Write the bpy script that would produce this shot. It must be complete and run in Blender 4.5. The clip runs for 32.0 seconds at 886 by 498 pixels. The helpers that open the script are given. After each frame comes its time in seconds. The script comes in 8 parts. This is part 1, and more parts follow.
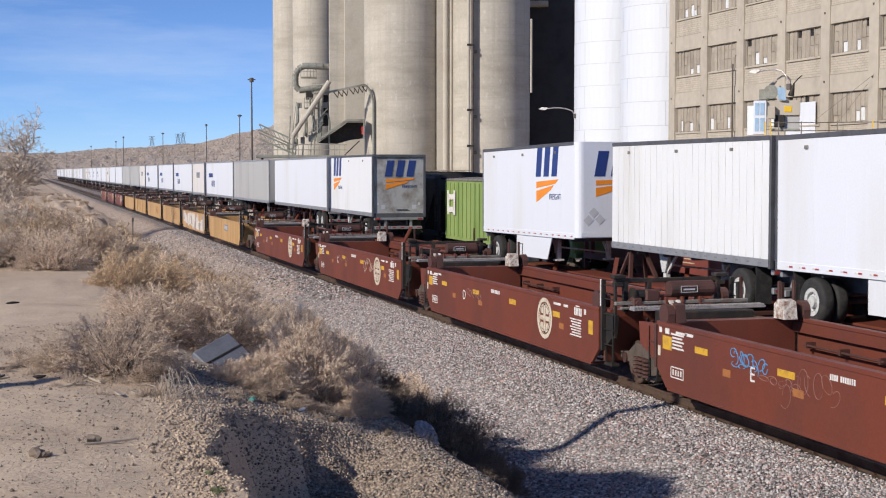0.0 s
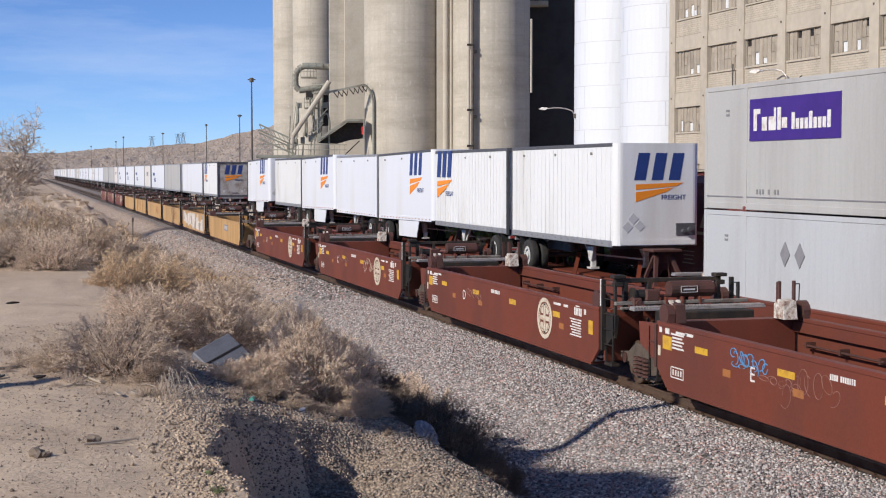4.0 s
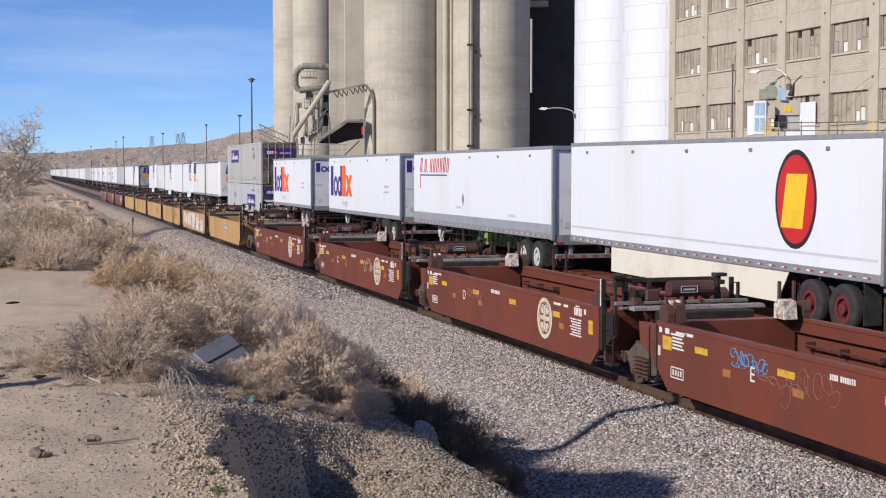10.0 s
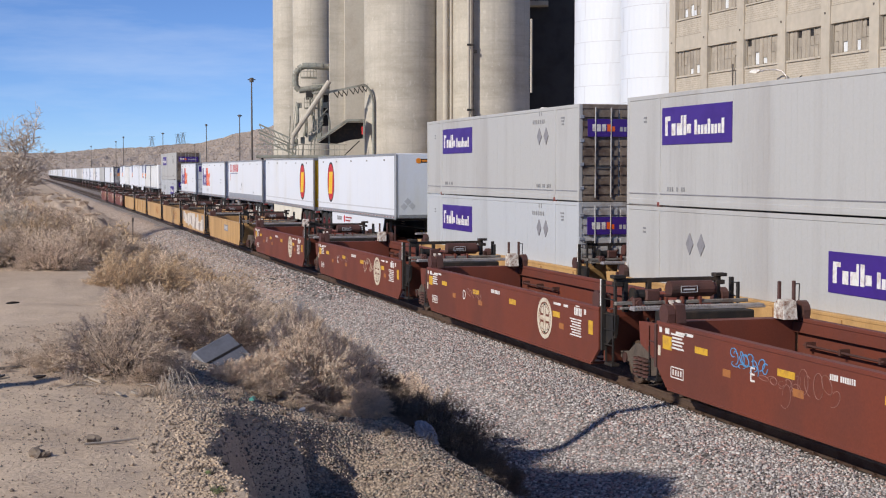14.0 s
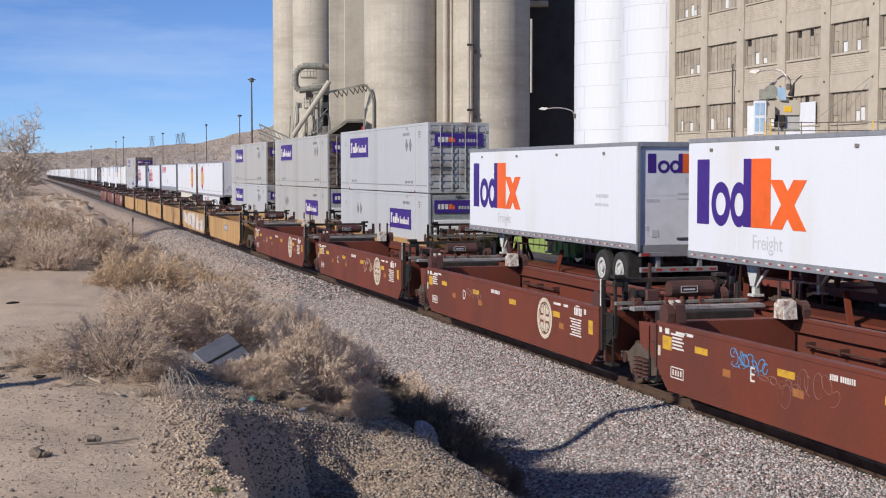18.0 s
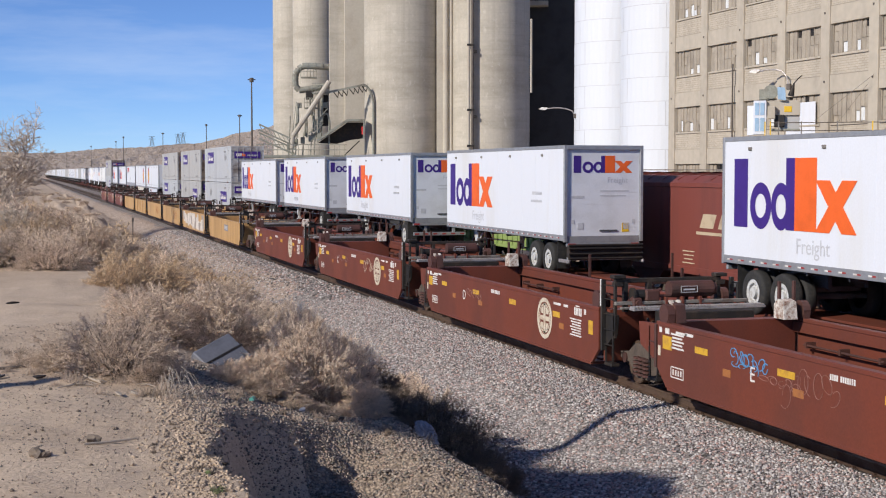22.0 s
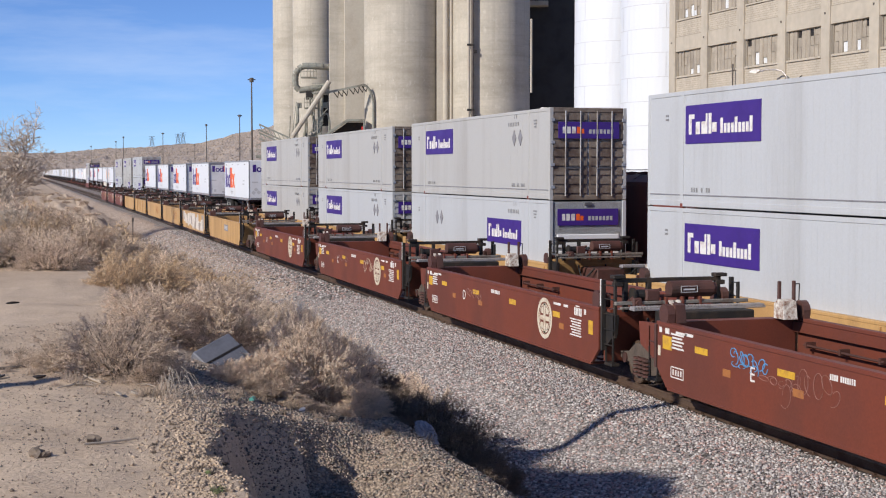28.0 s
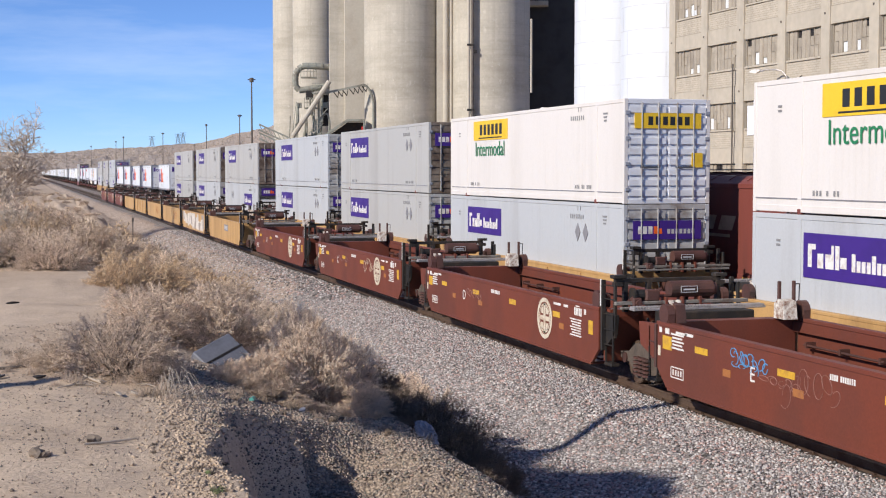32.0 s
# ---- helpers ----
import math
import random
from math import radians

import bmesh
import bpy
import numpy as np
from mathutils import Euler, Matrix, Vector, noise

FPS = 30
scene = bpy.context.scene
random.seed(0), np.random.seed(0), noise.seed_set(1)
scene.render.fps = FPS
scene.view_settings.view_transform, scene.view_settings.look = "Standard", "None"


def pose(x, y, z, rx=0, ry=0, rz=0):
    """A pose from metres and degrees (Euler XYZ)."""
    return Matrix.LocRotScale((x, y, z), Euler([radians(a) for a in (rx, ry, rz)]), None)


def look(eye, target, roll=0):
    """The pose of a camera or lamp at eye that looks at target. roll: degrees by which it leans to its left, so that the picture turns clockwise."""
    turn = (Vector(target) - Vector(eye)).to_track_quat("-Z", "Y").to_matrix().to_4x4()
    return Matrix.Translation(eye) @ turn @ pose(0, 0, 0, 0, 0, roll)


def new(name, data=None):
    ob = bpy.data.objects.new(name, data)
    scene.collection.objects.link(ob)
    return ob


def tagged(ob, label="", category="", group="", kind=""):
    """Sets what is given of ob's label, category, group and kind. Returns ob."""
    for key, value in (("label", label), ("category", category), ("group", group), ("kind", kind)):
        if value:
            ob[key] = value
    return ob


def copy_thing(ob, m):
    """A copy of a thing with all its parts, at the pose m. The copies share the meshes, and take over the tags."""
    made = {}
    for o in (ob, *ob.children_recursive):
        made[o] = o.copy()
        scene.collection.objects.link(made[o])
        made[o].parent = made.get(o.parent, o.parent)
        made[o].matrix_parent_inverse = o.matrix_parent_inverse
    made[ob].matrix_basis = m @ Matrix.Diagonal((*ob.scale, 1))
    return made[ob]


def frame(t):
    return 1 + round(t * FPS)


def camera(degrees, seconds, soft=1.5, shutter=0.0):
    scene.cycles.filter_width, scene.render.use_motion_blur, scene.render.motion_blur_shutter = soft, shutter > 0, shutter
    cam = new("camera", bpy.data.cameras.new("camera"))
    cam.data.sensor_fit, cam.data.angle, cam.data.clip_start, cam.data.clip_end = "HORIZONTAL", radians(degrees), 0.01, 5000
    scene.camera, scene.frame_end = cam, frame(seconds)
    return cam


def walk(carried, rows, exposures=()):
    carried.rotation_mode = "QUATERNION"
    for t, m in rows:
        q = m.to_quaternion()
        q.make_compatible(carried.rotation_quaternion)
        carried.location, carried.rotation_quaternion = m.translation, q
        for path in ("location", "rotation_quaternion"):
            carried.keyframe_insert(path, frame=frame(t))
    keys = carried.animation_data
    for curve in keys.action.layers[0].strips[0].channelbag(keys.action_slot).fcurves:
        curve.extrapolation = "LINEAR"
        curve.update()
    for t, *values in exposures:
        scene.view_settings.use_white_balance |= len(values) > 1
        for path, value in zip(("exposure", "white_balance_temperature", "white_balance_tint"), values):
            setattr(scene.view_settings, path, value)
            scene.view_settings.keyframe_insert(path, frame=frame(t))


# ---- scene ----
cam = camera(34.92, 32.0, soft=1.12, shutter=0.04)
EYE = (0.0, 0.0, 4.156)
yaw, tilt = radians(16.703), radians(-3.159)
AIM = (EYE[0] + math.sin(yaw) * math.cos(tilt), EYE[1] + math.cos(yaw) * math.cos(tilt), EYE[2] + math.sin(tilt))
walk(cam, [(0.0, look(EYE, AIM)), (32.0, look(EYE, AIM))], exposures=[(0.0, 0.0, 6350, 12), (10.0, 0.02, 6350, 12), (14.0, -0.04, 6350, 12), (24.0, -0.02, 6350, 12), (28.0, 0.05, 6350, 12), (32.0, 0.17, 6350, 12)])

# ---- daylight ----
SUN_HEADING, SUN_HEIGHT = 249.0, 30.0
world = bpy.data.worlds.new("sky")
scene.world = world
world.use_nodes = True
wn = world.node_tree
sky = wn.nodes.new("ShaderNodeTexSky")
sky.sky_type, sky.sun_disc = "NISHITA", False
sky.sun_elevation, sky.sun_rotation = radians(SUN_HEIGHT), radians(SUN_HEADING)
sky.altitude, sky.air_density, sky.dust_density, sky.ozone_density = 5000, 1.0, 0.15, 3.0
wn.nodes["Background"].inputs["Strength"].default_value = 0.088
tint = wn.nodes.new("ShaderNodeMix")
tint.data_type, tint.blend_type = "RGBA", "MULTIPLY"
tint.inputs["Factor"].default_value = 1.0
tint.inputs["B"].default_value = (0.98, 1.14, 1.42, 1)
wn.links.new(sky.outputs[0], tint.inputs["A"])
# thin high cirrus
wco = wn.nodes.new("ShaderNodeTexCoord")
wmap = wn.nodes.new("ShaderNodeMapping")
wmap.inputs["Scale"].default_value = (2.2, 2.2, 14.0)
wnoise = wn.nodes.new("ShaderNodeTexNoise")
wnoise.inputs["Scale"].default_value, wnoise.inputs["Detail"].default_value, wnoise.inputs["Roughness"].default_value = 2.0, 6, 0.6
wrange = wn.nodes.new("ShaderNodeMapRange")
wrange.inputs["From Min"].default_value, wrange.inputs["From Max"].default_value = 0.52, 0.85
wrange.inputs["To Max"].default_value = 0.30
cirrus = wn.nodes.new("ShaderNodeMix")
cirrus.data_type = "RGBA"
cirrus.inputs["B"].default_value = (9.0, 10.0, 11.5, 1)
wn.links.new(wco.outputs["Generated"], wmap.inputs["Vector"])
wn.links.new(wmap.outputs[0], wnoise.inputs["Vector"])
wn.links.new(wnoise.outputs[0], wrange.inputs["Value"])
wn.links.new(wrange.outputs[0], cirrus.inputs["Factor"])
wn.links.new(tint.outputs["Result"], cirrus.inputs["A"])
wn.links.new(cirrus.outputs["Result"], wn.nodes["Background"].inputs["Color"])
sun = new("sun", bpy.data.lights.new("sun", "SUN"))
sun.data.energy, sun.data.angle, sun.data.color = 4.62, radians(0.55), (1.0, 0.93, 0.81)
h, e = radians(SUN_HEADING), radians(SUN_HEIGHT)
sun.matrix_world = look((200 * math.sin(h) * math.cos(e), 200 * math.cos(h) * math.cos(e), 200 * math.sin(e)), (0, 0, 0))

# ---- materials ----
MATS = {}


def mat(name, base, rough=0.6, metal=0.0, var=0.12, scale=1.2, fine=25.0, bump=0.15, depth=0.01, second=None, cover=0.5, streak=False, spec=0.5, stretch=None, rnd=0.0):
    """A surface with broad stains of a second colour, fine grain and relief, at real size."""
    if name in MATS:
        return MATS[name]
    m = bpy.data.materials.new(name)
    m.use_nodes = True
    nt = m.node_tree
    n, l = nt.nodes, nt.links
    b = n["Principled BSDF"]
    b.inputs["Metallic"].default_value = metal
    b.inputs["Specular IOR Level"].default_value = spec
    tc = n.new("ShaderNodeTexCoord")
    co = tc.outputs["Object"]
    if streak or stretch:
        mp = n.new("ShaderNodeMapping")
        mp.inputs["Scale"].default_value = stretch or (1.0, 1.0, 0.12)
        l.new(co, mp.inputs["Vector"])
        co = mp.outputs[0]
    big = n.new("ShaderNodeTexNoise")
    big.inputs["Scale"].default_value, big.inputs["Detail"].default_value, big.inputs["Roughness"].default_value = scale, 6, 0.62
    l.new(co, big.inputs["Vector"])
    small = n.new("ShaderNodeTexNoise")
    small.inputs["Scale"].default_value, small.inputs["Detail"].default_value = fine, 4
    l.new(tc.outputs["Object"], small.inputs["Vector"])
    ramp = n.new("ShaderNodeMapRange")
    ramp.inputs["From Min"].default_value, ramp.inputs["From Max"].default_value = 0.62 - 0.3 * cover, 0.78 - 0.2 * cover
    l.new(big.outputs[0], ramp.inputs["Value"])
    mix = n.new("ShaderNodeMix")
    mix.data_type = "RGBA"
    mix.inputs["A"].default_value = (*base, 1)
    mix.inputs["B"].default_value = (*(second or [c * (1 - 2.2 * var) for c in base]), 1)
    l.new(ramp.outputs[0], mix.inputs["Factor"])
    hsv = n.new("ShaderNodeHueSaturation")
    val = n.new("ShaderNodeMapRange")
    val.inputs["From Min"].default_value, val.inputs["From Max"].default_value = 0.25, 0.75
    val.inputs["To Min"].default_value, val.inputs["To Max"].default_value = 1 - var, 1 + var
    l.new(small.outputs[0], val.inputs["Value"])
    out = val.outputs[0]
    if rnd:
        info = n.new("ShaderNodeObjectInfo")
        geo = n.new("ShaderNodeNewGeometry")
        add = n.new("ShaderNodeMath")
        add.operation = "ADD"
        l.new(info.outputs["Random"], add.inputs[0])
        l.new(geo.outputs["Random Per Island"], add.inputs[1])
        r2 = n.new("ShaderNodeMapRange")
        r2.inputs["From Max"].default_value = 2.0
        r2.inputs["To Min"].default_value, r2.inputs["To Max"].default_value = 1 - rnd, 1 + rnd
        l.new(add.outputs[0], r2.inputs["Value"])
        mul = n.new("ShaderNodeMath")
        mul.operation = "MULTIPLY"
        l.new(out, mul.inputs[0])
        l.new(r2.outputs[0], mul.inputs[1])
        out = mul.outputs[0]
    l.new(out, hsv.inputs["Value"])
    l.new(mix.outputs["Result"], hsv.inputs["Color"])
    l.new(hsv.outputs[0], b.inputs["Base Color"])
    rr = n.new("ShaderNodeMapRange")
    rr.inputs["To Min"].default_value, rr.inputs["To Max"].default_value = max(0.05, rough - 0.12), min(1, rough + 0.12)
    l.new(big.outputs[0], rr.inputs["Value"])
    l.new(rr.outputs[0], b.inputs["Roughness"])
    if bump:
        bp = n.new("ShaderNodeBump")
        bp.inputs["Strength"].default_value, bp.inputs["Distance"].default_value = bump, depth
        l.new(small.outputs[0], bp.inputs["Height"])
        l.new(bp.outputs[0], b.inputs["Normal"])
    MATS[name] = m
    return m


def M(name):
    return MATS[name]


mat("brown_paint", (0.165, 0.040, 0.021), 0.55, 0, 0.14, 0.9, 30, 0.15, 0.004, second=(0.125, 0.036, 0.022), cover=0.7, stretch=(1.0, 0.6, 0.35))
mat("brown_dark", (0.085, 0.035, 0.027), 0.6, 0, 0.2, 2.0, 40, 0.2, 0.005, second=(0.045, 0.025, 0.02))
mat("hopper_red", (0.19, 0.05, 0.037), 0.55, 0, 0.08, 0.8, 30, 0.1, 0.004, second=(0.12, 0.04, 0.033), streak=True)
mat("yellow_paint", (0.50, 0.30, 0.12), 0.55, 0, 0.12, 1.0, 30, 0.12, 0.004, second=(0.34, 0.195, 0.075), cover=0.6, streak=True)
mat("green_paint", (0.26, 0.34, 0.11), 0.55, 0, 0.08, 1.0, 30, 0.1, 0.004, second=(0.16, 0.24, 0.06), streak=True)
mat("black_steel", (0.022, 0.019, 0.017), 0.65, 0.2, 0.25, 3, 40, 0.2, 0.004, second=(0.05, 0.035, 0.025))
mat("truck_dust", (0.105, 0.08, 0.062), 0.85, 0.1, 0.25, 3, 30, 0.3, 0.006, second=(0.045, 0.036, 0.03), cover=0.55)
mat("galvanised", (0.46, 0.42, 0.41), 0.45, 0.5, 0.15, 3, 40, 0.1, 0.003, second=(0.22, 0.21, 0.20))
mat("worn_grey", (0.23, 0.21, 0.185), 0.6, 0.2, 0.2, 4, 40, 0.2, 0.004, second=(0.12, 0.08, 0.06))
mat("white_panel", (0.715, 0.73, 0.77), 0.45, 0, 0.03, 0.7, 20, 0.05, 0.002, second=(0.67, 0.665, 0.66), cover=0.4, streak=True)
mat("old_white_panel", (0.74, 0.74, 0.735), 0.5, 0, 0.03, 0.8, 20, 0.06, 0.003, second=(0.64, 0.625, 0.60), cover=0.4, streak=True)
mat("grey_panel", (0.44, 0.43, 0.41), 0.5, 0, 0.04, 0.6, 20, 0.06, 0.003, second=(0.36, 0.34, 0.32), cover=0.5, streak=True)
mat("cool_grey_panel", (0.47, 0.48, 0.49), 0.5, 0, 0.04, 0.6, 20, 0.06, 0.003, second=(0.39, 0.39, 0.39), cover=0.45, streak=True)
mat("cream_panel", (0.70, 0.655, 0.615), 0.5, 0, 0.03, 0.7, 20, 0.05, 0.002, second=(0.64, 0.595, 0.55), streak=True)
mat("dirty_door", (0.22, 0.175, 0.135), 0.6, 0, 0.18, 1.8, 25, 0.15, 0.004, second=(0.095, 0.062, 0.045), cover=0.7)
mat("band_grey", (0.30, 0.31, 0.34), 0.5, 0, 0.06, 1.5, 25, 0.05, 0.003, second=(0.25, 0.26, 0.28), cover=0.4)
mat("tree_twig", (0.56, 0.47, 0.39), 0.9, 0, 0.2, 2, 20, 0.0, second=(0.24, 0.19, 0.15))
mat("grey_door", (0.42, 0.41, 0.40), 0.55, 0, 0.1, 1.5, 25, 0.1, 0.004, second=(0.22, 0.18, 0.15), cover=0.55)
mat("trailer_door", (0.72, 0.725, 0.75), 0.5, 0, 0.04, 1.0, 25, 0.06, 0.003, second=(0.62, 0.62, 0.63))
mat("steel_trim", (0.36, 0.36, 0.37), 0.45, 0.4, 0.1, 3, 40, 0.08, 0.003)
mat("dark_trim", (0.10, 0.10, 0.11), 0.55, 0.1, 0.15, 3, 40, 0.1, 0.003)
mat("tyre", (0.022, 0.021, 0.020), 0.85, 0, 0.2, 6, 50, 0.2, 0.006, second=(0.05, 0.045, 0.04))
mat("rim_red", (0.16, 0.03, 0.03), 0.5, 0.1, 0.1, 8, 40, 0.05, 0.002, second=(0.08, 0.03, 0.03))
mat("rim_white", (0.62, 0.62, 0.60), 0.5, 0.1, 0.1, 8, 40, 0.05, 0.002, second=(0.4, 0.37, 0.33))
mat("purple", (0.05, 0.018, 0.20), 0.5, 0, 0.05, 2, 30, 0.03, 0.001)
mat("orange", (0.82, 0.13, 0.015), 0.5, 0, 0.05, 2, 30, 0.03, 0.001)
mat("navy", (0.02, 0.045, 0.19), 0.5, 0, 0.05, 2, 30, 0.03, 0.001)
mat("amber", (0.85, 0.27, 0.02), 0.5, 0, 0.05, 2, 30, 0.03, 0.001)
mat("sign_red", (0.55, 0.02, 0.02), 0.5, 0, 0.05, 2, 30, 0.03, 0.001)
mat("sign_yellow", (0.80, 0.50, 0.02), 0.5, 0, 0.06, 2, 30, 0.03, 0.001)
mat("sign_green", (0.02, 0.20, 0.08), 0.5, 0, 0.06, 2, 30, 0.03, 0.001)
mat("sign_black", (0.02, 0.02, 0.02), 0.5, 0, 0.06, 2, 30, 0.03, 0.001)
mat("chipped_white", (0.66, 0.62, 0.55), 0.6, 0, 0.15, 9, 40, 0.1, 0.002, second=(0.20, 0.09, 0.05), cover=0.65)
mat("emblem_cream", (0.60, 0.53, 0.41), 0.6, 0, 0.1, 6, 40, 0.05, 0.001, second=(0.42, 0.30, 0.22))
mat("patch_yellow", (0.62, 0.36, 0.03), 0.55, 0, 0.1, 6, 40, 0.05, 0.001, second=(0.42, 0.22, 0.04))
mat("patch_faded", (0.36, 0.14, 0.04), 0.6, 0, 0.1, 6, 40, 0.05, 0.001, second=(0.25, 0.09, 0.04))
mat("dull_red", (0.34, 0.045, 0.04), 0.5, 0, 0.06, 4, 30, 0.03, 0.001)
mat("worn_tan", (0.50, 0.40, 0.27), 0.6, 0, 0.08, 2, 30, 0.05, 0.002, second=(0.36, 0.26, 0.18))
mat("cream_skirt", (0.72, 0.67, 0.56), 0.5, 0, 0.04, 1, 20, 0.05, 0.002, second=(0.6, 0.54, 0.44))
mat("graffiti_pale", (0.30, 0.155, 0.125), 0.6, 0, 0.25, 4, 30, 0.02, 0.001, second=(0.19, 0.075, 0.05))
mat("sign_white", (0.72, 0.70, 0.66), 0.55, 0, 0.1, 6, 40, 0.05, 0.001, second=(0.5, 0.42, 0.37))
mat("dark_print", (0.25, 0.245, 0.245), 0.6, 0, 0.1, 4, 30, 0.02, 0.001)
mat("pale_print", (0.55, 0.55, 0.57), 0.5, 0, 0.05, 4, 30, 0.02, 0.001)
mat("grey_print", (0.24, 0.23, 0.24), 0.5, 0, 0.08, 4, 30, 0.02, 0.001)
mat("graffiti_white", (0.62, 0.56, 0.50), 0.6, 0, 0.15, 2, 30, 0.02, 0.001)
mat("graffiti_grey", (0.36, 0.30, 0.26), 0.6, 0, 0.15, 2, 30, 0.02, 0.001)
mat("graffiti_blue", (0.10, 0.30, 0.55), 0.5, 0, 0.1, 4, 30, 0.02, 0.001)
def concrete_material(name, base, dark, bloom):
    """Slip-formed concrete: rain streaks, casting rings and pale lime bloom."""
    m = mat(name, base, 0.85, 0, 0.06, 0.22, 4.0, 0.25, 0.03, second=dark, cover=0.5, stretch=(0.5, 0.5, 1.6))
    nt = m.node_tree
    n, l = nt.nodes, nt.links
    tc = [k for k in n if k.type == "TEX_COORD"][0]
    hsv = [k for k in n if k.type == "HUE_SAT"][0]
    under = [k for k in n if k.type == "MIX"][0].outputs["Result"]
    for scale, stretch, lo, hi, colour, amount in ((1.0, (2.6, 2.6, 0.06), 0.50, 0.72, dark, 0.55), (1.0, (0.15, 0.15, 3.2), 0.52, 0.66, dark, 0.40), (1.0, (2.0, 2.0, 1.1), 0.60, 0.70, bloom, 0.55)):
        mp = n.new("ShaderNodeMapping")
        mp.inputs["Scale"].default_value = stretch
        l.new(tc.outputs["Object"], mp.inputs["Vector"])
        tx = n.new("ShaderNodeTexNoise")
        tx.inputs["Scale"].default_value, tx.inputs["Detail"].default_value, tx.inputs["Roughness"].default_value = scale, 6, 0.65
        l.new(mp.outputs[0], tx.inputs["Vector"])
        r = n.new("ShaderNodeMapRange")
        r.inputs["From Min"].default_value, r.inputs["From Max"].default_value, r.inputs["To Max"].default_value = lo, hi, amount
        l.new(tx.outputs[0], r.inputs["Value"])
        mix = n.new("ShaderNodeMix")
        mix.data_type = "RGBA"
        mix.inputs["B"].default_value = (*colour, 1)
        l.new(r.outputs[0], mix.inputs["Factor"])
        l.new(under, mix.inputs["A"])
        under = mix.outputs["Result"]
    l.new(under, hsv.inputs["Color"])


concrete_material("concrete", (0.50, 0.455, 0.375), (0.37, 0.33, 0.265), (0.62, 0.58, 0.50))
mat("concrete_warm", (0.485, 0.44, 0.36), 0.85, 0, 0.06, 0.22, 4.0, 0.25, 0.03, second=(0.40, 0.34, 0.27), cover=0.5)
mat("wall_tan", (0.46, 0.405, 0.325), 0.85, 0, 0.09, 0.3, 2.0, 0.3, 0.03, second=(0.37, 0.325, 0.265), cover=0.5, streak=True)
def brick_material(name, base, joint):
    """Painted brick courses on a wall that runs along y."""
    m = mat(name, base, 0.85, 0, 0.09, 0.3, 2.0, 0.2, 0.02, second=[c * 0.82 for c in base], cover=0.5, streak=True)
    n, l = m.node_tree.nodes, m.node_tree.links
    tc = [k for k in n if k.type == "TEX_COORD"][0]
    hsv = [k for k in n if k.type == "HUE_SAT"][0]
    under = [k for k in n if k.type == "MIX"][0].outputs["Result"]
    sep, com = n.new("ShaderNodeSeparateXYZ"), n.new("ShaderNodeCombineXYZ")
    l.new(tc.outputs["Object"], sep.inputs[0])
    l.new(sep.outputs["Y"], com.inputs["X"])
    l.new(sep.outputs["Z"], com.inputs["Y"])
    br = n.new("ShaderNodeTexBrick")
    br.inputs["Scale"].default_value, br.inputs["Mortar Size"].default_value = 1.0, 0.012
    br.inputs["Brick Width"].default_value, br.inputs["Row Height"].default_value = 0.42, 0.13
    br.inputs["Color1"].default_value, br.inputs["Color2"].default_value, br.inputs["Mortar"].default_value = (1, 1, 1, 1), (0.86, 0.86, 0.86, 1), (*joint, 1)
    l.new(com.outputs[0], br.inputs["Vector"])
    mix = n.new("ShaderNodeMix")
    mix.data_type, mix.blend_type = "RGBA", "MULTIPLY"
    mix.inputs["Factor"].default_value = 0.75
    l.new(under, mix.inputs["A"])
    l.new(br.outputs["Color"], mix.inputs["B"])
    l.new(mix.outputs["Result"], hsv.inputs["Color"])


brick_material("brick_tan", (0.49, 0.43, 0.345), (0.62, 0.58, 0.52))
mat("board_tan", (0.36, 0.31, 0.245), 0.8, 0, 0.10, 0.8, 10, 0.15, 0.01, second=(0.28, 0.24, 0.19), rnd=0.2)
mat("white_silo", (0.67, 0.69, 0.72), 0.4, 0, 0.03, 0.4, 12, 0.05, 0.004, second=(0.64, 0.65, 0.66), cover=0.35, streak=True)
mat("plant_green_grey", (0.29, 0.29, 0.24), 0.65, 0.1, 0.15, 1, 12, 0.15, 0.006, second=(0.19, 0.17, 0.13))
# near-black for dark paint, and for the shade in the gap between silos
mat("dark_paint_and_shade", (0.035, 0.033, 0.033), 0.75, 0, 0.15, 0.5, 8, 0.1, 0.006)
mat("pole_steel", (0.12, 0.10, 0.085), 0.6, 0.2, 0.15, 2, 20, 0.08, 0.003)
mat("rail_steel", (0.13, 0.085, 0.06), 0.6, 0.4, 0.2, 3, 30, 0.2, 0.004, second=(0.09, 0.05, 0.035))
mat("tie_wood", (0.11, 0.085, 0.065), 0.9, 0, 0.25, 3, 25, 0.4, 0.01)
mat("glass_dull", (0.60, 0.66, 0.72), 0.25, 0, 0.1, 2, 20, 0.02, 0.001)
mat("pane_white", (0.72, 0.72, 0.70), 0.35, 0, 0.06, 2, 20, 0.02, 0.001)
mat("blue_panel", (0.34, 0.49, 0.64), 0.45, 0, 0.08, 2, 20, 0.05, 0.002)
mat("twig", (0.33, 0.255, 0.20), 0.9, 0, 0.18, 2, 20, 0.0, second=(0.20, 0.155, 0.12), rnd=0.3)
# brown of small weeds; also carries the shade of the ditch shrubs
mat("leaf_weed_and_shade", (0.221, 0.166, 0.124), 0.9, 0, 0.2, 3.0, 6, 0.0, second=(0.130, 0.098, 0.075), rnd=0.4)
mat("twig_brown", (0.15, 0.112, 0.085), 0.9, 0, 0.18, 2, 20, 0.0, second=(0.09, 0.068, 0.053), rnd=0.3)
